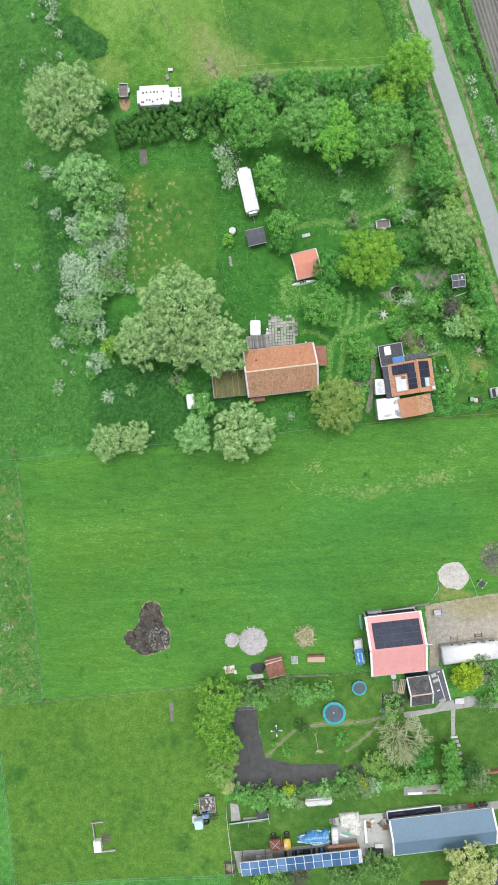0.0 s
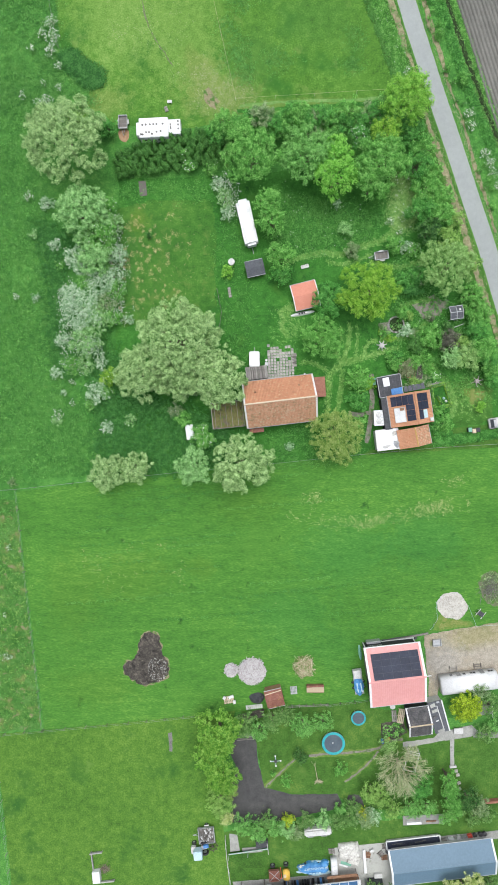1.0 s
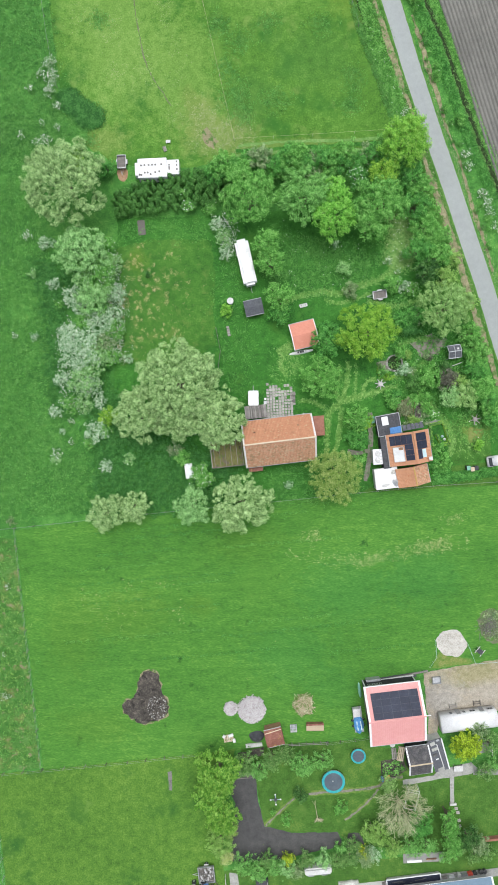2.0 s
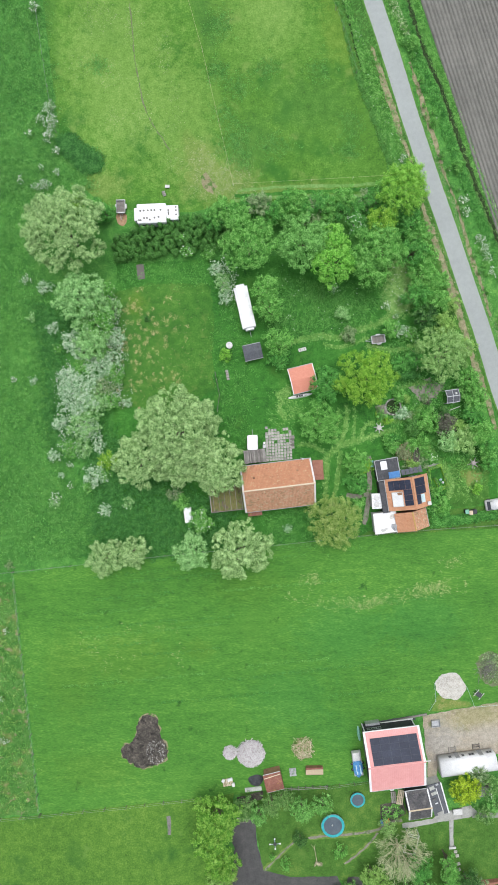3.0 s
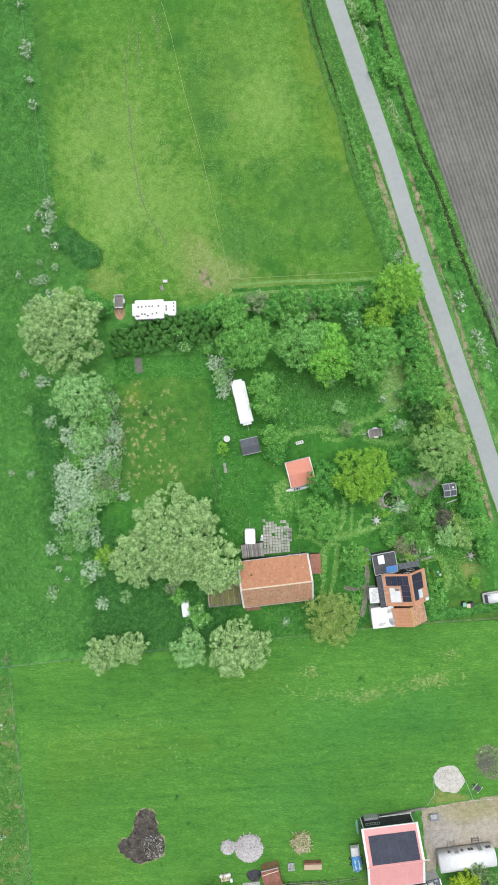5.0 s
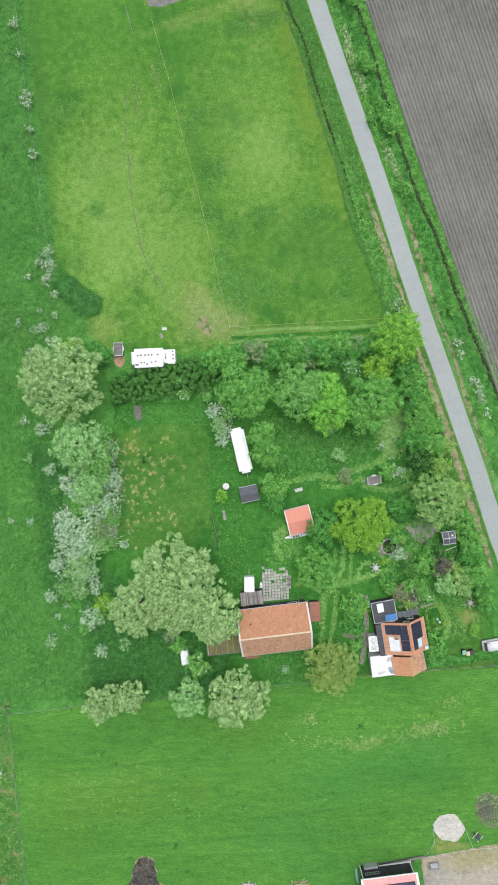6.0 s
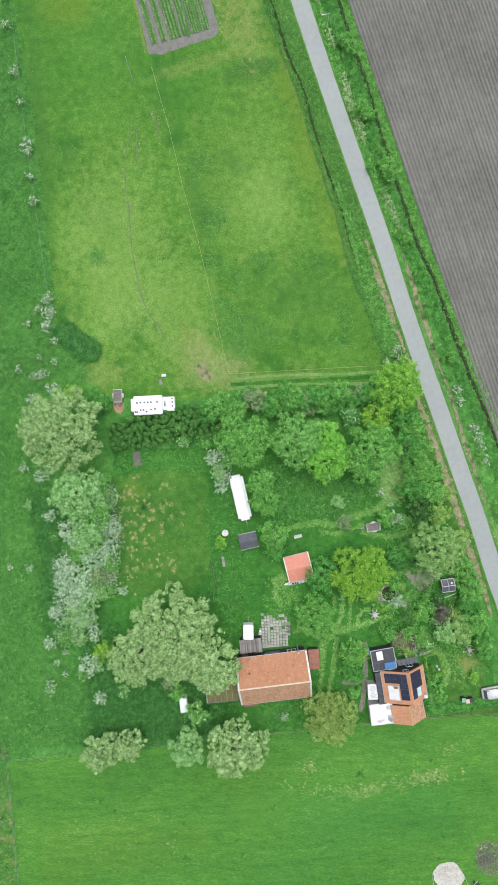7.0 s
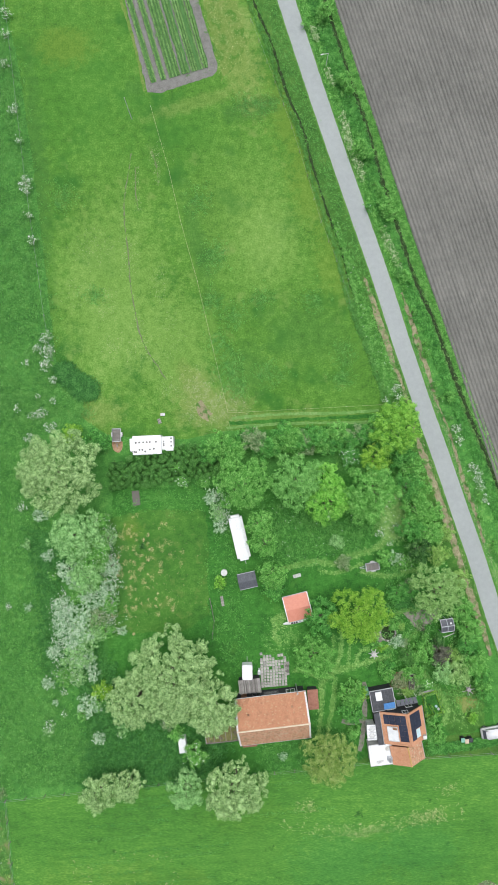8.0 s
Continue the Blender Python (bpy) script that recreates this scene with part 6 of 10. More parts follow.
# garden shrubs
for i, (p, r, h, k) in enumerate((((63.45, -61.89), 2.3, 4, "mid"), ((71.49, -50.09), 1.3, 1.6, "mid"), ((72.44, -50.59), 0.9, 1.2, "olive"), ((71.92, -53.27), 1.2, 1.4, "silver"), ((73.15, -53.58), 0.8, 1.2, "grey_leaf"), ((68.09, -53.58), 0.9, 1.0, "mid"), ((68.95, -54.39), 0.6, 0.6, "yellow_green"), ((67.74, -52.39), 0.5, 0.6, "grey_leaf"), ((73.11, -52.29), 0.6, 0.8, "mid"), ((70.82, -50.09), 0.5, 0.7, "mid"), ((70.18, -59.02), 1.3, 1.8, "mid"), ((71.91, -59.89), 1.6, 2.2, "brown_leaf"), ((73.66, -62.25), 1.0, 1.2, "olive"), ((75.35, -58.96), 0.8, 1.2, "mid"), ((70.90, -61.26), 0.7, 1, "dark"), ((64.78, -61.48), 1.4, 2.2, "mid"), ((75.70, -50.79), 0.5, 0.8, "grey_leaf"), ((76.40, -51.09), 0.4, 0.8, "purple"), ((64.08, -65.53), 1.8, 3, "green"), ((65.45, -62.52), 1.3, 2, "yellow_green"), ((73.29, -58.59), 1.2, 2, "mid"),
                                   ((70.44, -57.54), 0.9, 1.2, "green"), ((68.96, -57.54), 0.8, 1.2, "mid"),
                                   ((64.04, -68.92), 1.2, 1.8, "mid"), ((62.80, -64.99), 1.4, 2, "green"), ((69.93, -59.03), 1.0, 1.4, "green"), ((75.86, -60.01), 0.9, 1.5, "mid"), ((76.67, -68.90), 1.5, 2, "green"), ((78.85, -69.39), 1.7, 2, "mid"), ((77.71, -67.11), 1.2, 1.6, "mid"),
                                   ((61.29, -35.76), 1.2, 2, "sallow"), ((62.30, -39.43), 1.4, 2, "grey_leaf"), ((59.88, -31.18), 0.6, 1, "silver"), ((40.75, -42.95), 1.1, 1.5, "lime"), ((69.48, -38.37), 1.6, 3, "mid"), ((26.94, -36.56), 0.5, 1, "dark"),
                                   ((51.72, -73.39), 0.7, 1, "silver"), ((14.55, -16.79), 1.8, 2.5, "yellow_green"), ((18.50, -17.90), 2.0, 3, "green"),
                                   ((19.95, -18.37), 1.8, 3, "green"), ((2.35, -80.18), 0.6, 1.2, "grey_leaf"))):
    tree(p, r, h, k, "small leafy garden shrub", 0.2, "shrub", "shrub", seed=190 + i, group="garden shrubs", density=65, clump=0.4)
# lower garden and southern hedge
tree((39.51, -122.53), 4.2, 8, "linden", "dense bright green lime tree", 1.5, seed=240, leaf=0.30, density=70)
tree((38.31, -127.30), 3.2, 7, "linden", "dense bright green lime tree", 1.5, seed=241, leaf=0.30, density=70)
tree((40.27, -130.28), 3.2, 7, "linden", "dense bright green lime tree", 1.5, seed=242, leaf=0.30, density=70)
for i, (p, r, h, k) in enumerate((((39.72, -135.99), 2.8, 5, "olive"), ((41.37, -134.65), 1.8, 3, "bronze"), ((40.90, -139.40), 1.4, 3.2, "pale_yellow"), ((44.36, -122.13), 2, 4, "hedge"), ((46.56, -123.44), 1.8, 4, "dull"), ((48.81, -121.34), 2.1, 5, "hedge"),
                                   ((50.82, -120.80), 2, 4, "hedge"), ((54.26, -122.13), 2.4, 5, "dull"), ((57.79, -121.78), 1.8, 4, "dull"), ((44.07, -123.93), 1.3, 3, "hedge"), ((53.95, -128.58), 1.4, 2, "dark"), ((51.47, -133.24), 1.1, 1.6, "mid"),
                                   ((61.16, -130.84), 1.3, 1.6, "mid"), ((49.15, -132.00), 0.5, 1, "mid"), ((66.55, -134.22), 2.2, 4, "olive"), ((67.86, -135.23), 1.8, 4, "olive"), ((69.41, -126.40), 1.7, 2.5, "birch"), ((74.82, -133.18), 2.6, 4, "green"), ((73.37, -137.25), 2, 3.2, "dull"),
                                   ((76.37, -137.24), 1.7, 3.2, "dull"), ((70.46, -137.95), 1.7, 2.8, "olive"), ((65.46, -139.51), 1.9, 2.8, "grey_leaf"), ((67.02, -139.17), 1.4, 2.4, "silver"), ((51.68, -140.04), 0.77, 1.8, "golden"),
                                   ((43.90, -140.93), 2, 3.2, "dull"), ((46.41, -141.94), 2, 3.2, "dull"), ((49.42, -141.10), 1.9, 2.8, "dull"), ((51.43, -141.60), 1.7, 2.8, "sallow"), ((53.47, -142.30), 1.4, 2.4, "grey_leaf"), ((54.94, -140.05), 1.7, 2.8, "hedge"), ((57.95, -140.04), 1.7, 2.8, "sallow"),
                                   ((60.50, -140.22), 1.7, 2.4, "hedge"), ((62.65, -139.52), 1.7, 2.8, "hedge"), ((63.29, -137.13), 1.5, 2.4, "hedge"), ((61.03, -137.84), 1, 2, "dull"), ((47.91, -140.08), 1.5, 2.8, "hedge"), ((83.33, -135.18), 2.4, 4, "dark"), ((85.35, -136.70), 2, 3.2, "grey_leaf"),
                                   ((81.58, -138.10), 1.7, 2.4, "hedge"), ((84.61, -139.11), 1.5, 2.4, "hedge"), ((87.11, -138.59), 1.5, 2.4, "hedge"), ((86.50, -123.93), 1.8, 2.5, "hedge"), ((86.85, -118.47), 2, 4, "hedge"), ((85.03, -115.96), 1.8, 4, "grey_leaf"), ((88.48, -122.40), 1.6, 2.5, "dull"),
                                   ((66.53, -153.16), 2.6, 4, "hedge"), ((69.55, -153.66), 2.6, 4, "hedge"), ((60.56, -154.96), 2.2, 3.5, "hedge"), ((63.14, -155.69), 2, 3, "hedge"), ((50.48, -155.51), 2.4, 3.5, "hedge"), ((53.51, -154.98), 2.4, 3.5, "purple"), ((46.97, -156.79), 1.8, 3, "lime"),
                                   ((87.81, -150.94), 2, 3, "hedge"), ((79.69, -139.52), 1.2, 2, "dull"))):
    tree(p, r, h, k, {"golden": "shrub in bright yellow bloom", "purple": "dark purple-leaved shrub behind the panels", "pale_yellow": "pale arching willow shrub"}.get(k, "leafy shrub of the garden hedge"), 0.3, "shrub", "shrub", seed=250 + i, group="lower garden shrubs", density=75, clump=0.34, leaf=0.19)
for i, (p, r) in enumerate((((51.66, -139.93), 0.95), ((64.96, -138.43), 0.6))):
    tree(p, r, 2.4, "golden", "shrub in bright yellow bloom", 0.4, "shrub", "shrub", blossom=26, bloom="yellow_bloom", seed=460 + i, group="yellow-flowering shrubs", density=90)
tree((82.47, -118.43), 2.9, 5, "golden", "golden yellow conifer beside the terrace", 0.4, seed=320, leaf=0.2, density=110, streak=0.8, clump=0.36)
tree((82.66, -150.84), 4.6, 9, "pale_yellow", "pale yellow-green maple behind the barn", 2, seed=321, leaf=0.3, density=60)
for i, (p, r) in enumerate((((79.55, -131.31), 1.6), ((79.7, -133.0), 1.75), ((79.95, -134.8), 1.75), ((80.2, -136.4), 1.6))):
    tree(p, r, 6, "mid", "dense columnar green conifer", 0.4, seed=330 + i, leaf=0.15, density=130, clump=0.28, group="conifers by the path")
for i, (p, r, h, k) in enumerate((((59.0, 57.6), 1.5, 2.5, "mid"), ((60.0, 58.6), 1.2, 2.5, "mid"), ((62.6, 45.6), 1.5, 2.5, "mid"), ((63.5, 44.7), 1.3, 2, "mid"), ((65.5, 33.8), 1.5, 2.5, "mid"), ((66.5, 32.8), 1.3, 2, "mid"), ((70.3, 23.4), 1.8, 2.5, "mid"), ((70.9, 22.0), 1.5, 2, "mid"),
                                   ((73.5, 11.1), 1.2, 2, "mid"), ((81.3, -10.1), 1.1, 2, "mid"))):
    tree(p, r, h, k, "wild bush on the road verge", 0.2, "shrub", "shrub", seed=340 + i, group="verge bushes", density=70, clump=0.4)


def verge_clumps():
    """Low rounded clumps of herbs scattered along the rough verge."""
    rnd = random.Random(77)
    line, _ = glide(beside(3.3, 3, 18), 1.0)
    for i in range(46):
        p = line[rnd.randrange(len(line))]
        wide = 1.7 if p.y > line[0].y - 42 else 0.7
        r = rnd.uniform(0.5, 1.15) * (1 if wide > 1 else 0.7)
        tree((p.x + rnd.uniform(-wide, wide), p.y + rnd.uniform(-1, 1)), r, rnd.uniform(0.8, 1.5), rnd.choice(("mid", "mid", "tuft", "green", "mid")), "clump of wild herbs on the road verge", 0.15, "herb_clump", "wild plant", blossom=rnd.choice((0, 0, 2)),
             group="herb clumps on the verge", seed=500 + i, leaf=0.16, density=90, clump=0.3)


verge_clumps()


def laurel_hedge():
    """The broad dark hedge north of the worn lawn: rounded bushes in staggered lines, each one picked out."""
    rng = random.Random(21)
    kinds = []
    for k in range(6):
        r = np.random.default_rng(400 + k)
        n = 420
        d = r.normal(size=(n, 3))
        d /= np.linalg.norm(d, axis=1, keepdims=True)
        d[:, 2] = np.abs(d[:, 2])
        lump = 1 + 0.16 * np.sin(3 * np.arctan2(d[:, 1], d[:, 0]) + k) + r.normal(size=n) * 0.06
        pos = d * lump[:, None] * np.array([0.56, 0.46, 0.85]) + np.array([0, 0, 1.3])
        low = r.uniform(size=n) < 0.12
        pos[low, 2] -= r.uniform(0.2, 1.2, low.sum())
        kinds.append(leaves("crown", pos, d + np.array([0, 0, 0.5]) + r.normal(size=(n, 3)) * 0.35, r.uniform(0.10, 0.20, n), r.uniform(0.07, 0.13, n), r))
    a, b, c = Vector((21.03, -23.02)), Vector((41.74, -20.10)), Vector((21.31, -26.54))
    n, m = 20, 6
    w = c - a
    for i in range(n):
        for j in range(-1, m):
            if (j == 0 and i < 3) or (j == -1 and i < 9):
                continue
            p = a.lerp(b, (i + 0.25 + 0.5 * (j % 2)) / n) + w * ((j - 1.2) / 3.9)
            p += Vector((rng.uniform(-0.2, 0.2), rng.uniform(-0.2, 0.2)))
            t = thing("laurel_bush", "dark glossy rounded evergreen bush in a hedge", "bush", (p.x + rng.uniform(-0.25, 0.25), p.y + rng.uniform(-0.25, 0.25)), rng.uniform(0, 360), 0, "bushes of the dark hedge")
            t.scale = (rng.uniform(0.8, 1.2), rng.uniform(0.75, 1.15), rng.uniform(0.8, 1.2))
            part("crown", kinds[(i * 3 + j) % 6], M["laurel"], t)

    foot = band([tuple(a + w * 0.35), tuple(b + w * 0.15)], 4.6)
    growth("hedge_foot", foot, 700, 0.5, "dark", "dark leaves at the foot of the hedge", "undergrowth", 440, leaf=0.18)


laurel_hedge()
tree((34.20, -25.12), 0.9, 2.8, "mid", "elder bush with large white flower heads", 0.5, "shrub", "shrub", blossom=16, seed=430)
tree((37.98, -25.26), 1.1, 1.8, "mid", "small shrub with a few white flowers", 0.3, "shrub", "shrub", blossom=3, seed=431)
tree((33.21, -22.75), 0.4, 2.6, "mid", "small shrub with a few white flowers", 0.5, "shrub", "shrub", blossom=12, seed=432)


def bare_tree(at, R, top, label, seed):
    """A tree not yet in leaf: a fan of pale limbs and twigs, a few opening leaves."""
    rng = random.Random(seed)
    wood, fine = Shape(), Shape()
    wood.rod((0, 0, -0.05), (0, 0, 1.4), 0.24, 8, 0.18)
    tips = []

    def grow(p, d, length, r, level):
        q = p + d * length
        r = max(r, 0.015)
        (wood if level < 2 else fine).rod(p, q, r, 5 if level < 2 else 3, r * 0.6)
        tips.append(q)
        if level < 4:
            for _ in range(4 if level < 3 else 3):
                e = (d + Vector((rng.gauss(0, 0.5), rng.gauss(0, 0.5), rng.gauss(0.08, 0.28)))).normalized()
                grow(p + d * length * rng.uniform(0.45, 1.0), e, length * rng.uniform(0.55, 0.8), r * 0.55, level + 1)

    for k in range(12):
        th = 2 * math.pi * k / 12 + rng.uniform(-0.3, 0.3)
        grow(Vector((0, 0, 1.3)), Vector((math.cos(th), math.sin(th), rng.uniform(0.5, 1.3))).normalized(), R * 0.45, 0.065, 0)
    t = thing("tree", label, "tree", at)
    part("trunk", wood, M["pale_bark"], t)
    part("twig_work", fine, M["twig"], t)
    g = np.random.default_rng(seed)
    tp = np.array([tuple(p) for p in tips])
    tp = tp[g.integers(0, len(tp), 1500)] + g.normal(size=(1500, 3)) * 0.18
    part("opening_leaves", leaves("opening_leaves", tp, g.normal(size=(1500, 3)) * 0.6 + np.array([0, 0, 1]), g.uniform(0.1, 0.18, 1500), g.uniform(0.06, 0.10, 1500), g), M["birch"], t)


bare_tree((71.28, -129.56), 5.4, 7.5, "large pale tree with bare twigs coming into leaf", 9)
# ---------- buildings ----------
def frame_of(p0, p1, p2, p3):
    """Centre, turn, length along p0-p1 and width of a four-cornered plan, counter-clockwise."""
    p = [Vector(q) for q in (p0, p1, p2, p3)]
    c = (p[0] + p[1] + p[2] + p[3]) / 4
    d = (p[1] - p[0]) + (p[2] - p[3])
    e = (p[3] - p[0]) + (p[2] - p[1])
    return tuple(c), math.degrees(math.atan2(d.y, d.x)), d.length / 2, e.length / 2


def slope_shape(L, run, z0, z1, side, kind):
    """One roof slope from the eave (z0, at side * run) up to the ridge (z1, at 0): pantiles, ribbed sheet or flat cover."""
    s = Shape()
    up = (z1 - z0) / run
    if kind == "pantile":
        per, rowp = 0.25, 0.34
        xs = [i * per / 4 for i in range(int(L / per * 4) + 1)]
        wave = (0.0, 0.045, 0.05, 0.015)
        ts = []
        k = 0.0
        while k < run:
            ts += [(k, 0.045), (min(run, k + rowp * 0.96), 0.0)]
            k += rowp
    else:
        per = {"ribbed": 0.32, "seam": 0.6, "flat": 2.0}[kind]
        xs, i = [], 0
        while i * per < L:
            xs += [i * per, i * per + per * 0.7, i * per + per * 0.78, i * per + per * 0.92]
            i += 1
        wave = (0.0, 0.0, 0.04, 0.04) if kind != "flat" else (0, 0, 0, 0)
        ts = [(0.0, 0.0), (run, 0.0)]
    xs = [min(L, x) for x in xs] + [L]
    n = len(xs)
    v, f = [], []
    for d, h in ts:
        for i, x in enumerate(xs):
            v.append((x - L / 2, side * (run - d), z0 + up * d + h + wave[i % 4] + 0.05))
    for j in range(len(ts) - 1):
        for i in range(n - 1):
            q = (j * n + i, j * n + i + 1, (j + 1) * n + i + 1, (j + 1) * n + i)
            f.append(q if side < 0 else q[::-1])
    s.add(v, f)
    return s.sheet([(-L / 2, side * run, z0 + 0.03), (L / 2, side * run, z0 + 0.03), (L / 2, 0, z1 + 0.03), (-L / 2, 0, z1 + 0.03)], 0.10)


def window(parent, x, y, z, w, h, a, frame_mat="white"):
    """A framed window on a wall that faces a degrees (0: -y), with a pane of its own."""
    c, s_ = math.cos(radians(a)), math.sin(radians(a))
    fr = Shape()
    for u, vz, lw, lh in ((0, z, w, 0.08), (0, z + h - 0.08, w, 0.08), (-w / 2 + 0.04, z, 0.08, h), (w / 2 - 0.04, z, 0.08, h), (0, z, 0.05, h)):
        fr.box(x + u * c, y + u * s_, vz, lw, 0.10, lh, a)
    ob = part("window", fr, M[frame_mat], parent)
    part("pane", Shape().box(x, y, z + 0.05, w - 0.1, 0.05, h - 0.1, a), M["glass"], ob)
    return ob


def gable_building(name, label, corners, eave, ridge, wall, front, back, kind="pantile", verge="white", over=0.3, cap="terracotta", verge_w=0.22, ridge_at=0.0):
    """A gabled building on the plan of its roof; ridge along the first side, ridge_at off its middle line. Returns its Empty, length and half width."""
    at, a, L, Wd = frame_of(*corners)
    run = Wd / 2
    t = thing(name, label, "building", at, a)
    b, g = run - over, L / 2 - over

    zw = eave + (ridge - eave) * over / run - 0.12
    w = Shape()
    v = [(-g, -b, -0.1), (g, -b, -0.1), (g, b, -0.1), (-g, b, -0.1), (-g, -b, zw), (g, -b, zw), (g, b, zw), (-g, b, zw), (-g, ridge_at, ridge - 0.12), (g, ridge_at, ridge - 0.12)]
    w.add(v, [(3, 2, 1, 0), (0, 1, 5, 4), (2, 3, 7, 6), (1, 2, 6, 9, 5), (3, 0, 4, 8, 7), (4, 5, 9, 8), (6, 7, 8, 9)])
    part("wall", w, M[wall], t)
    for side, mat in ((-1, front), (1, back)):
        part("roof_slope", slope_shape(L, run - side * ridge_at, eave, ridge, side, kind), M[mat], t).location.y = ridge_at
    if cap:
        s = Shape()
        n = max(2, int(L / 0.4))
        for i in range(n):
            s.rod((-L / 2 + i * L / n, ridge_at, ridge + 0.05), (-L / 2 + (i + 1.05) * L / n, ridge_at, ridge + 0.065), 0.13, 8, 0.12)
        part("ridge_cap", s, M[cap], t)
    if verge:
        for sx in (-1, 1):
            s = Shape()
            for sy in (-1, 1):
                x0, x1 = sx * L / 2, sx * (L / 2 - verge_w)
                s.sheet([(x0, sy * run, eave + 0.13), (x1, sy * run, eave + 0.13), (x1, ridge_at, ridge + 0.13), (x0, ridge_at, ridge + 0.13)], 0.22)
            part("verge_board", s, M[verge], t)
    for sy in (-1, 1):
        part("gutter", Shape().rod((-L / 2, sy * (run + 0.05), eave - 0.02), (L / 2, sy * (run + 0.05), eave - 0.02), 0.07, 8), M["grey_metal"], t)
    return t, L, run


def panels(parent, quad, cols, rows, mat, gap=0.03, backing=None, skip=()):
    """Solar panels laid over a four-cornered field on a roof; skip: (column, row) left free."""
    q = [Vector(p) for p in quad]
    nrm = (q[1] - q[0]).cross(q[3] - q[0]).normalized()
    nrm = nrm if nrm.z > 0 else -nrm
    if backing:
        part("panel_frame", Shape().sheet([p + nrm * 0.06 for p in q], 0.05), M[backing], parent)
    w, h = (q[1] - q[0]).length, (q[3] - q[0]).length
    for i in range(cols):
        for j in range(rows):
            if (i, j) in skip:
                continue

            def at(u, v):
                return q[0].lerp(q[1], u).lerp(q[3].lerp(q[2], u), v) + nrm * 0.10

            u0, u1, v0, v1 = i / cols + gap / w, (i + 1) / cols - gap / w, j / rows + gap / h, (j + 1) / rows - gap / h
            part("solar_panel", Shape().sheet([at(u0, v0), at(u1, v0), at(u1, v1), at(u0, v1)], 0.04), M[mat], parent)


def flat_building(name, label, corners, z, wall, roof, trim="white", category="building", tilt=0.0, trim_w=0.15):
    """A flat-roofed building: walls, roof deck and raised edge trims. tilt: rise of the +y side."""
    at, a, L, Wd = frame_of(*corners)
    t = thing(name, label, category, at, a)
    l, w = L / 2, Wd / 2
    part("wall", Shape().prism([(-l + 0.12, -w + 0.12), (l - 0.12, -w + 0.12), (l - 0.12, w - 0.12), (-l + 0.12, w - 0.12)], -0.1, [z - 0.12, z - 0.12, z + tilt - 0.12, z + tilt - 0.12]), M[wall], t)
    part("roof", Shape().sheet([(-l, -w, z), (l, -w, z), (l, w, z + tilt), (-l, w, z + tilt)], 0.1), M[roof], t)
    if trim:
        for x, y, lx, ly in ((0, -w, L, trim_w), (0, w, L, trim_w), (-l, 0, trim_w, Wd), (l, 0, trim_w, Wd)):
            z0 = z + (tilt if y > 0 else 0)
            if lx > ly:
                part("roof_trim", Shape().box(x, y, z0 - 0.08, lx, ly, 0.15), M[trim], t)
            else:
                part("roof_trim", Shape().sheet([(x - ly * 0 - trim_w / 2, -w, z + 0.07), (x + trim_w / 2, -w, z + 0.07), (x + trim_w / 2, w, z + tilt + 0.07), (x - trim_w / 2, w, z + tilt + 0.07)], 0.15), M[trim], t)
    return t, L, Wd


# --- the long house with the orange pantile roof ---
house, L, run = gable_building("house", "long house with an orange pantile roof and dark north wall", ((44.16, -70.43), (56.46, -68.76), (55.55, -61.05), (43.47, -62.33)), 3.3, 6.9, "dark_wall", "old_tile", "pantile", cap="pale_wood", verge_w=0.28)
for x, w_ in ((-2.4, 1.4), (0.2, 2.6), (3.6, 1.6)):
    window(house, x, run - 0.28, 1.0, w_, 1.5, 180, "white" if x > 3 else "dark_tile")
part("door", Shape().box(-4.6, run - 0.28, 0, 1.0, 0.12, 2.1), M["brown_wood"], house)
for x, y in ((-4.0, 1.9), (3.5, 2.3)):
    part("roof_vent", Shape().box(x, y, 6.9 - 3.6 * y / run + 0.05, 0.35, 0.3, 0.18), M["brown_wood"], house)
part("flue", Shape().rod((4.7, run + 0.1, 0), (4.7, run + 0.1, 4.2), 0.09, 10).rod((4.7, run + 0.1, 4.2), (4.7, run + 0.1, 4.3), 0.16, 10), M["grey_metal"], house)
leanto, _, _ = flat_building("lean_to", "brown tiled lean-to beside the house", ((56.25, -64.82), (57.95, -64.72), (57.80, -61.25), (55.84, -61.40)), 1.8, "dark_wall", "brick", None)
porch, _, _ = flat_building("porch", "small red tiled porch of the house", ((44.74, -71.17), (47.19, -70.87), (47.19, -70.19), (44.74, -70.39)), 2.3, "brick", "rust", None)
moss, mL, mW = flat_building("shed", "low shed with a mossy flat roof beside the house", ((38.38, -70.40), (44.25, -69.90), (43.95, -65.32), (37.99, -66.11)), 2.3, "dark_wall", "moss_roof", "grey_wood", "shed")
for k in range(6):
    part("batten", Shape().box(-mL / 2 + (k + 0.5) * mL / 6, 0, 2.3, 0.08, mW - 0.3, 0.05), M["grey_wood"], moss)


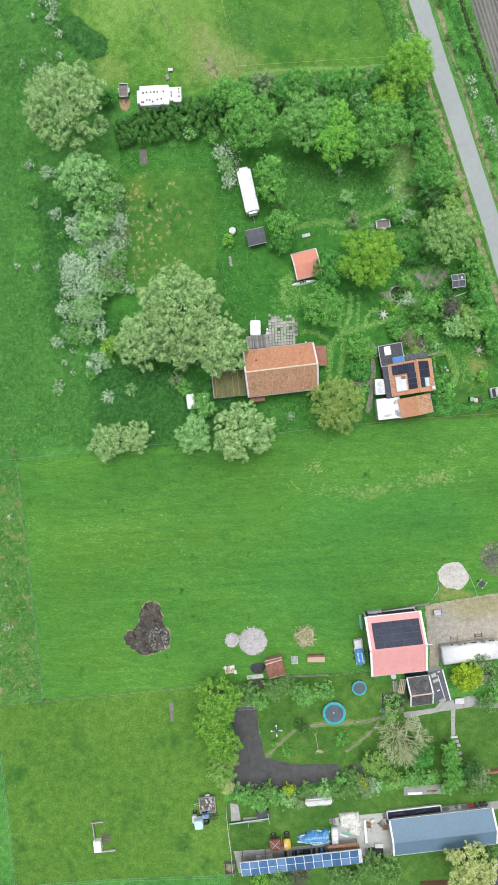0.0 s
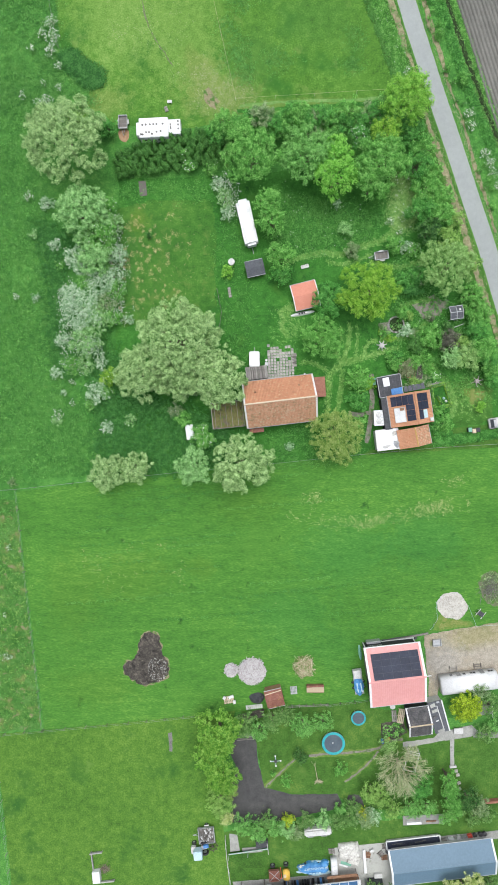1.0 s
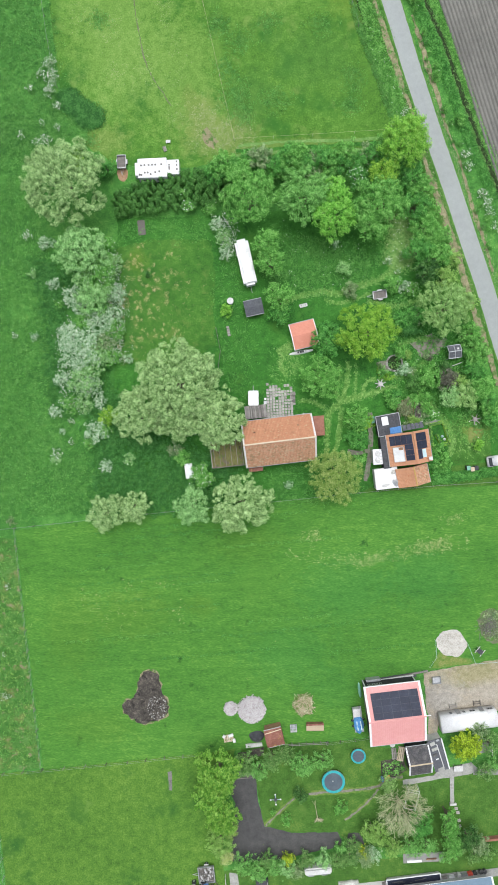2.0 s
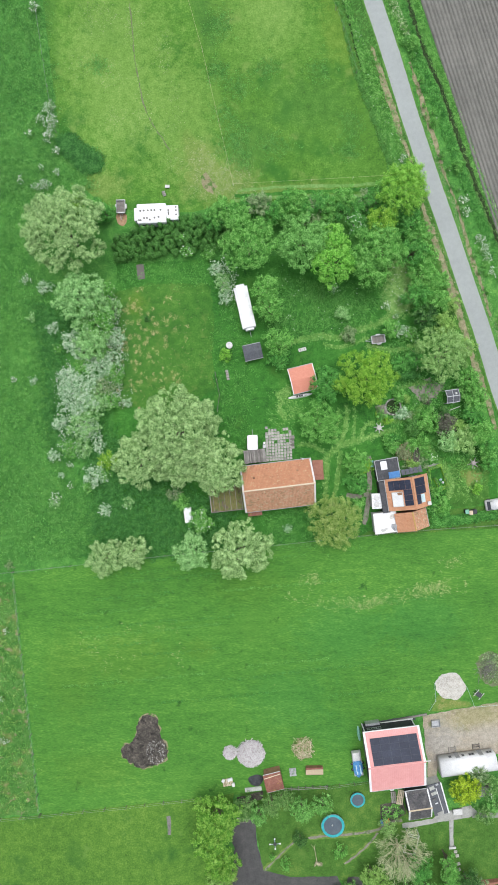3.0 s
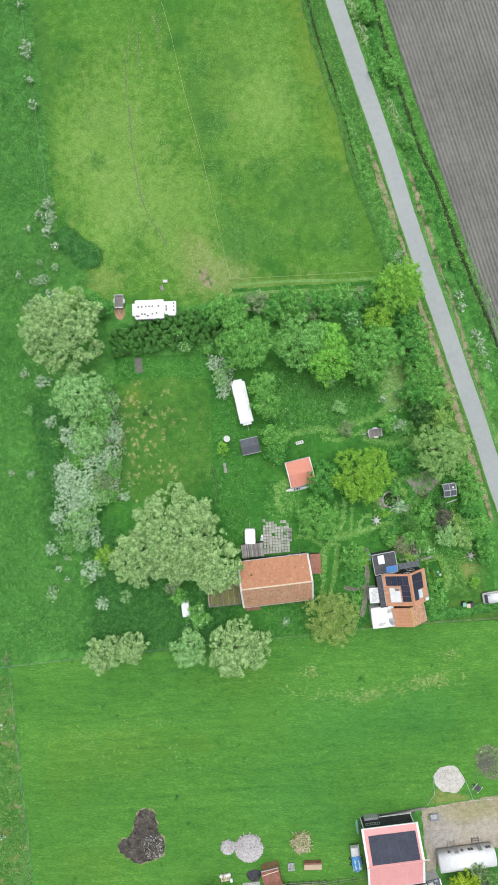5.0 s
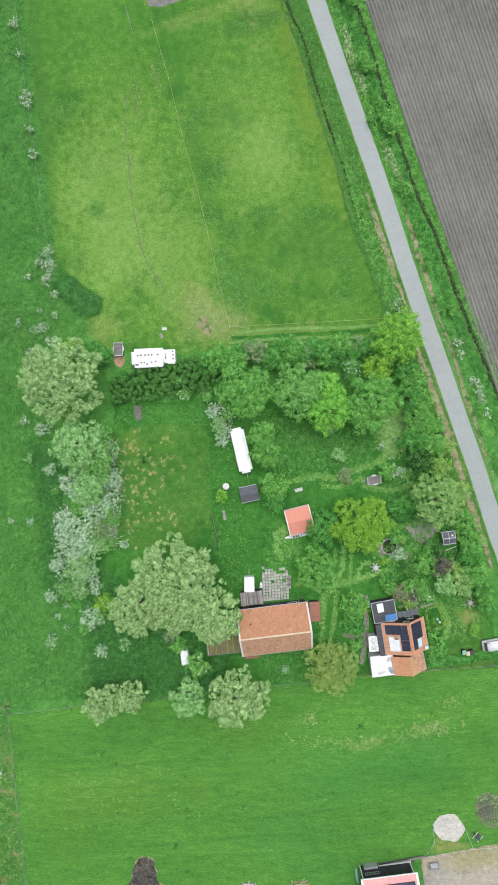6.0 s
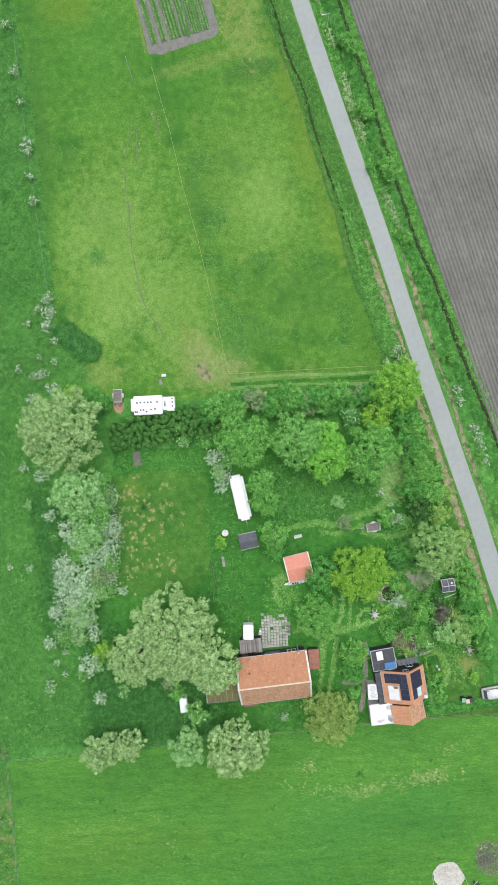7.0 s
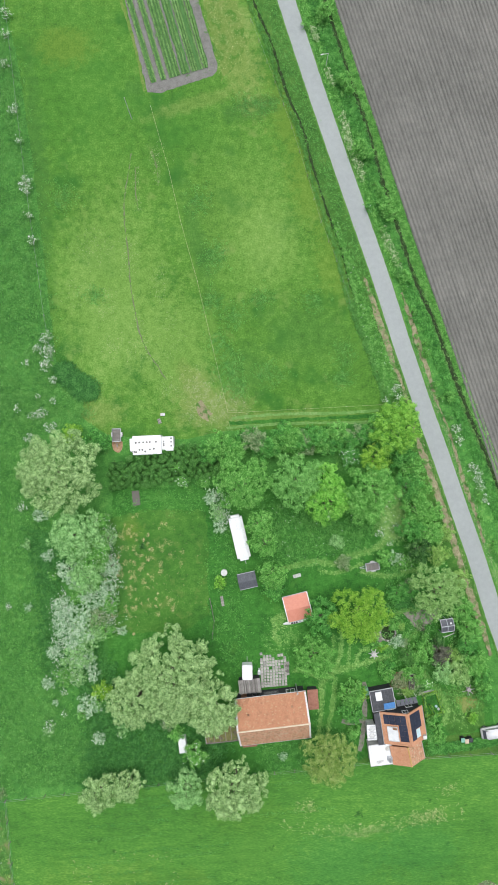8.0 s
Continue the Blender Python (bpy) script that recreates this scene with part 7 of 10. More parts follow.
def plank_shed(name, label, corners, z, mat, n, tilt=0.4, wall="dark_wall", gap=0.03):
    """A shed under single boards that can be told apart."""
    at, a, L, Wd = frame_of(*corners)
    t = thing(name, label, "shed", at, a)
    l, w = L / 2, Wd / 2
    part("wall", Shape().prism([(-l + 0.1, -w + 0.1), (l - 0.1, -w + 0.1), (l - 0.1, w - 0.1), (-l + 0.1, w - 0.1)], -0.1, [z - 0.1, z - 0.1, z + tilt - 0.1, z + tilt - 0.1]), M[wall], t)
    rnd = random.Random(n)
    for k in range(n):
        x0, x1 = -l + k * L / n + gap / 2, -l + (k + 1) * L / n - gap / 2
        j, dz = rnd.uniform(-0.08, 0.08), rnd.uniform(0, 0.02)
        part("board", Shape().sheet([(x0, -w + j, z + dz), (x1, -w + j, z + dz), (x1, w, z + tilt + dz), (x0, w, z + tilt + dz)], 0.04), M[mat], t)
    return t


plank_shed("wooden_shed", "low shed under weathered grey boards", ((43.84, -62.00), (47.75, -61.60), (47.94, -59.27), (44.23, -59.76)), 2.2, "grey_wood", 22, -0.3)


def patio():
    """Paving slabs of the terrace, each one laid a little off."""
    rnd = random.Random(7)
    a, b, c = Vector((47.97, -61.71)), Vector((53.38, -61.21)), Vector((47.67, -55.39))
    base = thing("patio", "terrace of worn grey paving slabs with moss", "patio", kind="structure")
    part("bedding", Shape().prism([tuple(p) for p in (a, b, b + c - a, c)], -0.05, 0.05), M["garden"], base)
    ex, ey = (b - a).normalized(), (c - a).normalized()
    ang = math.degrees(math.atan2(ex.y, ex.x))
    w, h = (b - a).length, (c - a).length
    shapes = [Shape().box(0, 0, 0, lx, ly, 0.05).mesh("slab") for lx, ly in ((0.48, 0.47), (0.46, 0.44), (0.43, 0.47), (0.40, 0.42))]
    for me in shapes:
        me.materials.append(M["slab"])
    for i in range(int(w / 0.52)):
        for j in range(int(h / 0.52)):
            if (j > 8 and rnd.random() < 0.22 * (j - 8) + 0.10 * max(0, i - 5)) or (i > 8 and rnd.random() < 0.5) or (3 < j and rnd.random() < 0.06):
                continue
            p = a + ex * (0.26 + 0.52 * i) + ey * (0.26 + 0.52 * j)
            ob = part("slab", rnd.choice(shapes), None, base)
            ob.matrix_local = pose(p.x, p.y, 0.045 + rnd.uniform(0, 0.03), rnd.uniform(-2, 2), rnd.uniform(-2, 2), ang + rnd.uniform(-4, 4))


patio()
growth("patio_weeds", [(48.07, -58.01), (52.98, -57.41), (52.98, -55.40), (47.97, -55.60)], 150, 0.12, "tuft", "grass and moss in the joints of the terrace", "weeds", 690, leaf=0.10, spread=0.14, tuft=7, blur=0.2)
growth("worn_grass", [(49.57, -50.79), (51.48, -49.38), (53.78, -48.98), (54.48, -51.29), (53.78, -54.40), (51.48, -55.20), (49.37, -54.60)], 230, 0.08, "mown", "pale worn grass beside the terrace", "grass", 691, leaf=0.13, spread=0.35, tuft=9, blur=0.9)

# --- the house with solar panels and annexes ---
EB, RB, OFF = 2.8, 5.2, -0.5
hb, L, run = gable_building("house", "compact house with orange roof, solar panels and a roof terrace", ((76.30, -69.15), (75.65, -63.55), (68.20, -64.70), (69.25, -70.05)), EB, RB, "dark_wall", "new_tile", "new_tile", cap="new_tile", verge="new_tile", verge_w=0.3, ridge_at=OFF)


def on_slope(x, y, up=0.06):
    """A place on the roof: x along the ridge, y away from it (west positive)."""
    return (x, y + OFF, RB - (RB - EB) * abs(y) / (run - OFF if y > 0 else run + OFF) + up)


# on the west slope an L of black panels round the terrace, on the east slope a block and a roof window
W_RUN, E_RUN = run - OFF, run + OFF
panels(hb, [on_slope(L / 2 - 0.35, 0.3), on_slope(L / 2 - 0.35, W_RUN - 0.45), on_slope(L / 2 - 2.0, W_RUN - 0.45), on_slope(L / 2 - 2.0, 0.3)], 4, 1, "solar", 0.015)
panels(hb, [on_slope(L / 2 - 2.0, 0.25), on_slope(L / 2 - 2.0, 1.55), on_slope(-L / 2 + 0.75, 1.55), on_slope(-L / 2 + 0.75, 0.25)], 1, 3, "solar", 0.015)
panels(hb, [on_slope(L / 2 - 0.35, -0.3), on_slope(L / 2 - 0.35, -E_RUN + 0.75), on_slope(-L / 2 + 2.4, -E_RUN + 0.75), on_slope(-L / 2 + 2.4, -0.3)], 3, 2, "solar", 0.015)
panels(hb, [on_slope(-L / 2 + 2.4, -0.3), on_slope(-L / 2 + 2.4, -1.15), on_slope(-L / 2 + 0.75, -1.15), on_slope(-L / 2 + 0.75, -0.3)], 1, 1, "solar", 0.015)
part("roof_window", Shape().sheet([on_slope(-L / 2 + 2.3, -1.3, 0.2), on_slope(-L / 2 + 2.3, -2.05, 0.2), on_slope(-L / 2 + 0.9, -2.05, 0.2), on_slope(-L / 2 + 0.9, -1.3, 0.2)], 0.16), M["pale_blue"], hb, "pale glass roof window")
# the terrace let into the west slope: white floor, raised frame, a board in its corner
TX0, TX1, TY0, TY1 = -L / 2 + 0.75, L / 2 - 2.35, 1.85, W_RUN - 0.75
part("roof_terrace", Shape().sheet([on_slope(TX0, TY0, 0.24), on_slope(TX1, TY0, 0.24), on_slope(TX1, TY1, 0.24), on_slope(TX0, TY1, 0.24)], 0.1), M["white"], hb, "white floor of the roof terrace")
for a_, b_ in (((TX0, TY0), (TX1, TY0)), ((TX1, TY0), (TX1, TY1)), ((TX0, TY1), (TX1, TY1)), ((TX0, TY0), (TX0, TY1))):
    part("terrace_frame", Shape().rod(on_slope(*a_, 0.30), on_slope(*b_, 0.30), 0.07, 4), M["off_white"], hb, "pale frame of the roof terrace")
part("terrace_wall", Shape().sheet([on_slope(TX1 - 0.5, TY0 + 0.1, 0.32), on_slope(TX1 - 0.05, TY0 + 0.1, 0.6), on_slope(TX1 - 0.05, TY0 + 0.8, 0.6), on_slope(TX1 - 0.5, TY0 + 0.7, 0.32)], 0.05), M["brown_wood"], hb, "brown boarded corner of the terrace")
for y in (-1.6, 1.6):
    window(hb, L / 2 - 0.28, y, 0.9, 1.2, 1.3, 90)
window(hb, L / 2 - 0.28, OFF, 3.2, 1.0, 1.1, 90)
part("chimney", Shape().box(-L / 2 + 0.5, -run + 0.5, 2.6, 0.5, 0.5, 1.2).box(-L / 2 + 0.5, -run + 0.5, 3.8, 0.6, 0.6, 0.1), M["off_white"], hb)
annex, aL, ar = gable_building("annex", "low annex with a rusty orange tiled roof", ((76.00, -72.97), (75.67, -69.76), (69.82, -70.35), (70.83, -73.66)), 2.6, 4.4, "brick", "old_tile", "new_tile", cap="lichen", verge=None)
north, nL, nW = flat_building("annex", "flat-roofed annex with dark felt and white edges", ((67.17, -65.04), (71.14, -64.26), (70.72, -60.78), (66.75, -61.46)), 2.3, "dark_wall", "felt", "pale_grey", trim_w=0.12)
part("skylight", Shape().box(-0.55, 0.75, 2.3, 1.1, 1.5, 0.18), M["white"], north, "white domed skylight", 0.05)
for k in range(7):
    part("deck_strip", Shape().box(-nL / 2 + 0.35 + k * (nL - 0.7) / 6, 0, 2.3, 0.03, nW - 0.4, 0.02), M["dark_tile"], north)
part("tarpaulin", Shape().sheet([(0.0, -nW / 2 + 0.1, 2.42), (nL / 2 - 0.1, -nW / 2 + 0.1, 2.42), (nL / 2 - 0.1, -nW / 2 + 1.2, 2.6), (0.0, -nW / 2 + 1.2, 2.6)], 0.05), M["blue_paint"], north, "blue roof sheet")
glass = thing("glass_canopy", "pale glazed canopy against the north gable", "canopy")
for k in range(5):
    a_, b_ = Vector((*(71.29, -63.03), 2.2)).lerp(Vector((*(74.80, -62.35), 2.2)), k / 5), Vector((*(71.29, -63.03), 2.2)).lerp(Vector((*(74.80, -62.35), 2.2)), (k + 0.88) / 5)
    c_, d_ = Vector((*(71.41, -63.97), 2.5)).lerp(Vector((*(75.10, -63.29), 2.5)), k / 5), Vector((*(71.41, -63.97), 2.5)).lerp(Vector((*(75.10, -63.29), 2.5)), (k + 0.88) / 5)
    part("pane", Shape().sheet([a_, b_, d_, c_], 0.04), M["slate"], glass)
for p in ((71.29, -63.03), (73.04, -62.64), (74.80, -62.35)):
    part("post", Shape().rod((*p, 0), (*p, 2.2), 0.06), M["white"], glass)
flat_building("lean_to", "narrow dark lean-to along the house", ((68.05, -70.55), (69.41, -70.36), (68.57, -64.92), (67.41, -65.12)), 2.7, "dark_wall", "felt", None)
can, cL, cW = flat_building("canopy", "white glazed canopy with two round domes", ((66.44, -69.76), (68.01, -69.66), (67.69, -67.13), (66.13, -67.23)), 2.4, "off_white", "white", "white", "canopy", trim_w=0.1)
for y in (-0.55, 0.55):
    part("dome", Shape().heap(0, y, 2.4, 0.5, 0.5, 0.22, rough=0.0), M["off_white"], can, "", 0, True)
for k in range(5):
    part("bar", Shape().box(0, -cW / 2 + (k + 0.5) * cW / 5, 2.42, cL - 0.1, 0.05, 0.04), M["grey_metal"], can)
ter, tL, tW = flat_building("veranda", "white sheeted veranda roof with clutter on it", ((66.93, -74.16), (70.83, -73.66), (70.21, -70.16), (66.31, -70.65)), 2.6, "off_white", "white", "off_white", trim_w=0.1)
for k in range(6):
    part("sheet_seam", Shape().box(-tL / 2 + (k + 0.5) * tL / 6, 0, 2.6, 0.04, tW - 0.2, 0.03), M["off_white"], ter)
part("bundle", Shape().heap(1.2, 0.9, 2.6, 0.5, 0.35, 0.3, 20), M["net_white"], ter)
part("bundle", Shape().heap(1.5, -0.9, 2.6, 0.55, 0.7, 0.25, 60, 0.3, seed=3), M["grey_metal"], ter)
part("bundle", Shape().heap(-0.3, -1.2, 2.6, 0.6, 0.3, 0.18, 10, 0.3, seed=4), M["off_white"], ter)

# --- the pink barn ---
EP, RP = 4.0, 6.0
barn, L, run = gable_building("barn", "barn with a pink metal roof, white gable boards and solar panels", ((65.88, -118.36), (75.64, -117.14), (73.96, -106.97), (64.33, -108.18)), EP, RP, "dark_wall", "pink", "pink", "ribbed", cap="pink", verge_w=0.36, over=0.45)


def on_barn(x, y):
    return (x, y, RP - (RP - EP) * abs(y) / run + 0.1)


panels(barn, [on_barn(-L / 2 + 1.0, 0.25), on_barn(L / 2 - 0.7, 0.25), on_barn(L / 2 - 0.7, run - 0.95), on_barn(-L / 2 + 1.0, run - 0.95)], 5, 4, "solar", 0.018, "slate")
part("door", Shape().box(-L / 2 + 0.44, 0.5, 0, 0.1, 3.2, 3.0), M["grey_wood"], barn, "wide grey barn door")
part("gable_bracket", Shape().box(L / 2 + 0.35, 0.05, RP - 0.1, 0.9, 0.12, 0.12), M["white"], barn)
wy = run - 0.45
part("eave_board", Shape().box(0, run + 0.1, EP - 0.02, L, 0.14, 0.16), M["white"], barn, "thin white board along the eaves")
for x in (-L / 2 + 0.5, L / 2 - 0.5):
    part("corner_board", Shape().box(x, wy + 0.04, 0, 0.18, 0.1, EP - 0.05), M["white"], barn, "white corner board")
part("fuel_bunker", Shape().box(-L / 2 + 2.3, wy + 0.22, 0, 2.5, 0.42, 1.2), M["grey_metal"], barn, "low grey lean-to bunker", 0.03)
for x in (-0.85, 0, 0.85):
    window(barn, -L / 2 + 2.3 + x, wy + 0.02, 1.9, 0.8, 0.6, 180, "grey_metal")
solo("white_board", Shape().rod((*(68.29, -108.16), 0.6), (*(73.92, -107.33), 0.6), 0.15, 4).rod((*(68.29, -108.16), 0), (*(68.29, -108.16), 0.6), 0.06, 6).rod((*(73.92, -107.33), 0), (*(73.92, -107.33), 0.6), 0.06, 6), M["off_white"], "long low white board beside the barn wall", "board")
patch("wall_foot", [(68.23, -108.76), (74.69, -107.82), (74.48, -107.00), (68.02, -108.04)], 0.05, M["felt"], "dark strip along the foot of the barn wall", "soil", 0.05, 0.4)
tile, L2, r2 = gable_building("outbuilding", "outbuilding with dark worn tiles and white gable boards", ((72.85, -124.12), (76.90, -123.50), (76.05, -118.58), (72.00, -119.19)), 2.7, 4.2, "dark_wall", "dark_tile", "dark_tile", cap="pale_wood", verge_w=0.25)
gl, gL, gW = flat_building("glass_lean_to", "slate grey lean-to roof with white edge beams", ((77.09, -123.54), (79.78, -123.33), (78.70, -117.29), (76.34, -118.50)), 2.4, "off_white", "slate", None)
part("edge_beam", Shape().box(gL / 2 - 0.1, 0, 2.4, 0.2, gW, 0.14), M["white"], gl)
part("mid_beam", Shape().box(0.25, -0.2, 2.4, 0.14, gW - 1.2, 0.1, 2), M["off_white"], gl)
for x, y, lx, ly, m in ((-0.5, 2.2, 0.9, 0.6, "concrete"), (-0.4, 1.2, 1.0, 0.5, "concrete"), (-0.4, -0.6, 0.5, 0.18, "white"), (-0.2, -2.5, 1.1, 0.6, "concrete"), (-0.6, 0.2, 0.8, 0.4, "dark_tile"), (0.5, 2.6, 0.5, 0.3, "grey_metal")):
    part("roof_hatch", Shape().box(x, y, 2.4, lx, ly, 0.1, 8), M[m], gl)

# --- the blue-roofed barn by the yard ---
bb, L, run = gable_building("barn", "long barn with a smooth blue-grey metal roof and white edges", ((70.30, -151.01), (88.69, -148.38), (87.29, -142.14), (69.23, -144.66)), 2.5, 3.8, "off_white", "blue_roof", "blue_roof", "flat", cap=None, verge_w=0.3, over=0.9)
part("ridge_cap", Shape().sheet([(-L / 2, -0.25, 3.8), (L / 2, -0.25, 3.8), (L / 2, 0, 3.93), (-L / 2, 0, 3.93)], 0.04).sheet([(-L / 2, 0, 3.93), (L / 2, 0, 3.93), (L / 2, 0.25, 3.8), (-L / 2, 0.25, 3.8)], 0.04), M["blue_roof"], bb)
glz, gl_, gw_ = flat_building("glazed_frame", "low dark glazed frame with a white rim against the barn", ((69.76, -145.76), (79.30, -144.38), (78.78, -143.03), (69.23, -144.31)), 0.7, "off_white", "solar", "white", trim_w=0.2)
for x, y, w_, d_ in ((-2.9, 0.15, 2.0, 0.16), (-2.2, -0.05, 1.4, 0.10), (1.0, 0.05, 1.5, 0.2), (1.9, 0.2, 0.8, 0.14), (-0.4, -0.2, 0.7, 0.08)):
    part("pale_strip", Shape().box(x, y, 0.7, w_, d_, 0.02, 3), M["dark_tile"], glz)


def panel_carport():
    """Open shelter roofed with two rows of blue panels."""
    q = ((43.53, -155.33), (65.00, -152.37), (64.36, -149.57), (43.23, -152.41))
    at, a, L, Wd = frame_of(*q)
    t = thing("solar_shelter", "long open shelter roofed with blue solar panels", "shelter", at, a)
    quad = [(-L / 2, -Wd / 2, 2.5), (L / 2 - 0.55, -Wd / 2, 2.5), (L / 2 - 0.55, Wd / 2, 3.1), (-L / 2, Wd / 2, 3.1)]
    panels(t, quad, 13, 2, "solar_blue", 0.06, "white")
    part("roof", Shape().sheet([(-L / 2 - 0.1, -Wd / 2, 2.48), (L / 2, -Wd / 2, 2.48), (L / 2, Wd / 2, 3.08), (-L / 2 - 0.1, Wd / 2, 3.08)], 0.12), M["off_white"], t)
    for k in range(6):
        x = -L / 2 + 0.3 + k * (L - 0.8) / 5
        part("post", Shape().box(x, Wd / 2 - 0.2, 0, 0.14, 0.14, 2.95), M["grey_wood"], t)
        part("post", Shape().box(x, -Wd / 2 + 0.2, 0, 0.14, 0.14, 2.45), M["grey_wood"], t)
    part("rear_wall", Shape().box(0, -Wd / 2 + 0.12, 0, L - 0.2, 0.08, 2.35), M["grey_wood"], t)


panel_carport()
solo("awning", Shape().prism([(58.63, -150.39), (64.26, -149.75), (63.96, -149.23), (58.83, -149.87)], 1.9, 2.0).prism([(59.00, -151.52), (64.53, -150.97), (64.53, -150.76), (59.00, -151.31)], 0, 1.9), M["brown_wood"], "brown board lean-to wall beside the panels", "shed", bevel=0.02)

# ---------- fences ----------
def fence(label, pts, gap, height, wires=2, post="grey_wood", wire="grey_metal", thick=0.010, post_r=0.055, z0=0.0):
    """Posts along a line, with strands of wire between them."""
    t = thing("fence", label, "fence")
    rnd = random.Random(len(bpy.data.objects))
    me = Shape().rod((0, 0, -0.1), (0, 0, height + 0.1), post_r, 6).mesh("post")
    me.materials.append(M[post])
    at = []
    for a, b in zip(pts, pts[1:]):
        a, b = Vector(a), Vector(b)
        n = max(1, round((b - a).length / gap))
        at += [a.lerp(b, k / n) for k in range(n)]
    at.append(Vector(pts[-1]))
    for p in at:
        ob = part("post", me, None, t)
        ob.matrix_local = pose(p.x, p.y, z0, rnd.uniform(-3, 3), rnd.uniform(-3, 3), 0)
    for w in range(wires):
        h = height * (1 - 0.45 * w / max(1, wires - 1)) if wires > 1 else height
        part("wire", Shape().strand([(p.x, p.y, h) for p in at], thick), M[wire], t)
    return t


fence("grey post and wire fence between pasture and meadow", [(-3.99, -81.84), (2.96, -81.32), (16.65, -79.78), (33.22, -78.03), (50.27, -76.39), (64.29, -74.86), (77.29, -73.63), (88.49, -72.90), (130, -71)], 3.5, 1.1)
fence("grey post and wire fence along the pasture", [(2.96, -81.32), (4.41, -96.18), (5.99, -110.47), (7.47, -124.89)], 3.5, 1.1)
fence("grey post and wire fence between the fields", [(-6.63, -126.49), (7.68, -124.99), (22.98, -123.39), (36.22, -121.80)], 3.5, 1.1)
fence("grey post and wire fence of the play garden", [(58.58, -119.77), (66.19, -118.62)], 2.5, 1.1)
fence("grey post and wire fence along the grazed field", [(-0.40, -134.78), (0.51, -144.70), (1.98, -160.49)], 3.5, 1.1)
fence("grey post and wire fence along the field's end", [(1.99, -159.64), (19.73, -157.88), (40.32, -156.75)], 3.5, 1.1)
fence("pale electric fence tape across the paddock", [(28.37, 41.46), (31.61, 30.08), (33.84, 20.45), (36.67, 10.33), (39.49, -1.77), (42.11, -13.05)], 9, 0.9, 1, "off_white", "pale_wood", 0.014, 0.025)
fence("pale electric fence tape beside the track", [(42.11, -13.05), (55.80, -12.35), (70.40, -11.56)], 7, 0.9, 1, "off_white", "pale_wood", 0.010, 0.025)
fence("thin wire fence along the paddock's meadow side", [(1.9, 64.0), (3.24, 52.0), (6.16, 27.59), (7.61, 17.45), (9.47, 4.31), (11.01, -3.76)], 5, 0.9, 1, "grey_wood", "grey_metal", 0.015, 0.04)
fence("wire fence beside the road ditch", [(46.2, 57.0), (50.5, 45.9), (53.4, 37.8), (56.2, 29.1), (58.6, 20.9), (61.4, 14.0), (63.7, 6.5)], 4, 1.0, 1, "grey_wood", "grey_metal", 0.008, 0.05)
fence("pale rope fence round the sand", [(76.90, -105.97), (78.09, -104.13), (77.84, -101.07), (78.64, -100.05)], 1.2, 0.6, 1, "off_white", "pale_blue", 0.02, 0.02)
fence("pale rope fence round the sand", [(83.50, -101.57), (84.34, -103.60), (84.97, -105.23), (89.01, -104.92)], 1.5, 0.6, 1, "off_white", "pale_blue", 0.02, 0.02)
fence("white railing along the concrete strip", [(40.51, -144.03), (40.82, -147.70), (41.44, -152.43), (41.86, -156.64)], 1.6, 1.0, 3, "off_white", "off_white", 0.03, 0.05)
fence("plain wooden rail fence behind the shed", [(51.16, -120.00), (55.02, -119.78), (58.88, -119.57)], 1.3, 1.0, 2, "grey_wood", "grey_wood", 0.05, 0.07)
fence("low fence of the sheds lawn", [(38.89, -45.86), (39.68, -49.86), (39.28, -52.86)], 1.2, 0.8, 2, "grey_wood", "grey_wood", 0.03, 0.05)
net = thing("net_fence", "pale green netting fence with a top rail", "fence")
part("netting", Shape().sheet([(*(41.13, -147.70), 0.1), (*(48.30, -146.52), 0.1), (*(48.29, -145.97), 0.5), (*(41.14, -147.15), 0.5)], 0.02), M["green_net"], net)
for p in ((41.13, -147.91), (44.62, -147.37), (48.31, -146.73), (48.09, -145.05)):
    part("post", Shape().rod((*p, 0), (*p, 1.1), 0.05), M["off_white"], net)
part("rail", Shape().rod((*(41.16, -146.98), 0.9), (*(48.27, -145.81), 0.9), 0.06).rod((*(48.31, -146.73), 1.0), (*(48.09, -144.74), 1.0), 0.04), M["off_white"], net)


# ---------- vehicles and trailers ----------
def wheel(parent, x, y, r, w=0.22):
    ob = part("wheel", Shape().rod((x, y - w / 2, r), (x, y + w / 2, r), r, 16), M["black"], parent, "black rubber tyre")
    part("rim", Shape().rod((x, y - w / 2 - 0.01, r), (x, y + w / 2 + 0.01, r), r * 0.55, 12), M["grey_metal"], ob)


def caravan(name, label, at, a, L, Wd, H, mat="white", z0=0.45, round_=0.25):
    t = thing(name, label, "caravan", at, a)
    part("body", Shape().box(0, 0, z0, L, Wd, H - z0), M[mat], t, "", round_)
    part("roof_seam", Shape().box(0, 0, H, L - 2 * round_ - 0.1, 0.03, 0.02).box(-L * 0.2, 0, H, 0.03, Wd - 2 * round_ - 0.1, 0.02).box(L * 0.22, 0, H, 0.03, Wd - 2 * round_ - 0.1, 0.02), M["off_white"], t)
    part("chassis", Shape().box(0, 0, z0 - 0.15, L * 0.9, Wd * 0.7, 0.16).rod((L / 2 - 0.1, 0, 0.4), (L / 2 + 1.0, 0, 0.4), 0.05), M["grey_metal"], t)
    for x in (-0.4, 0.4):
        for y in (-Wd / 2 + 0.15, Wd / 2 - 0.15):
            wheel(t, x, y, 0.32)
    for x in (-L * 0.28, L * 0.22):
        window(t, x, -Wd / 2 - 0.0, z0 + 0.7, L * 0.22, 0.6, 0, "grey_metal")
    return t


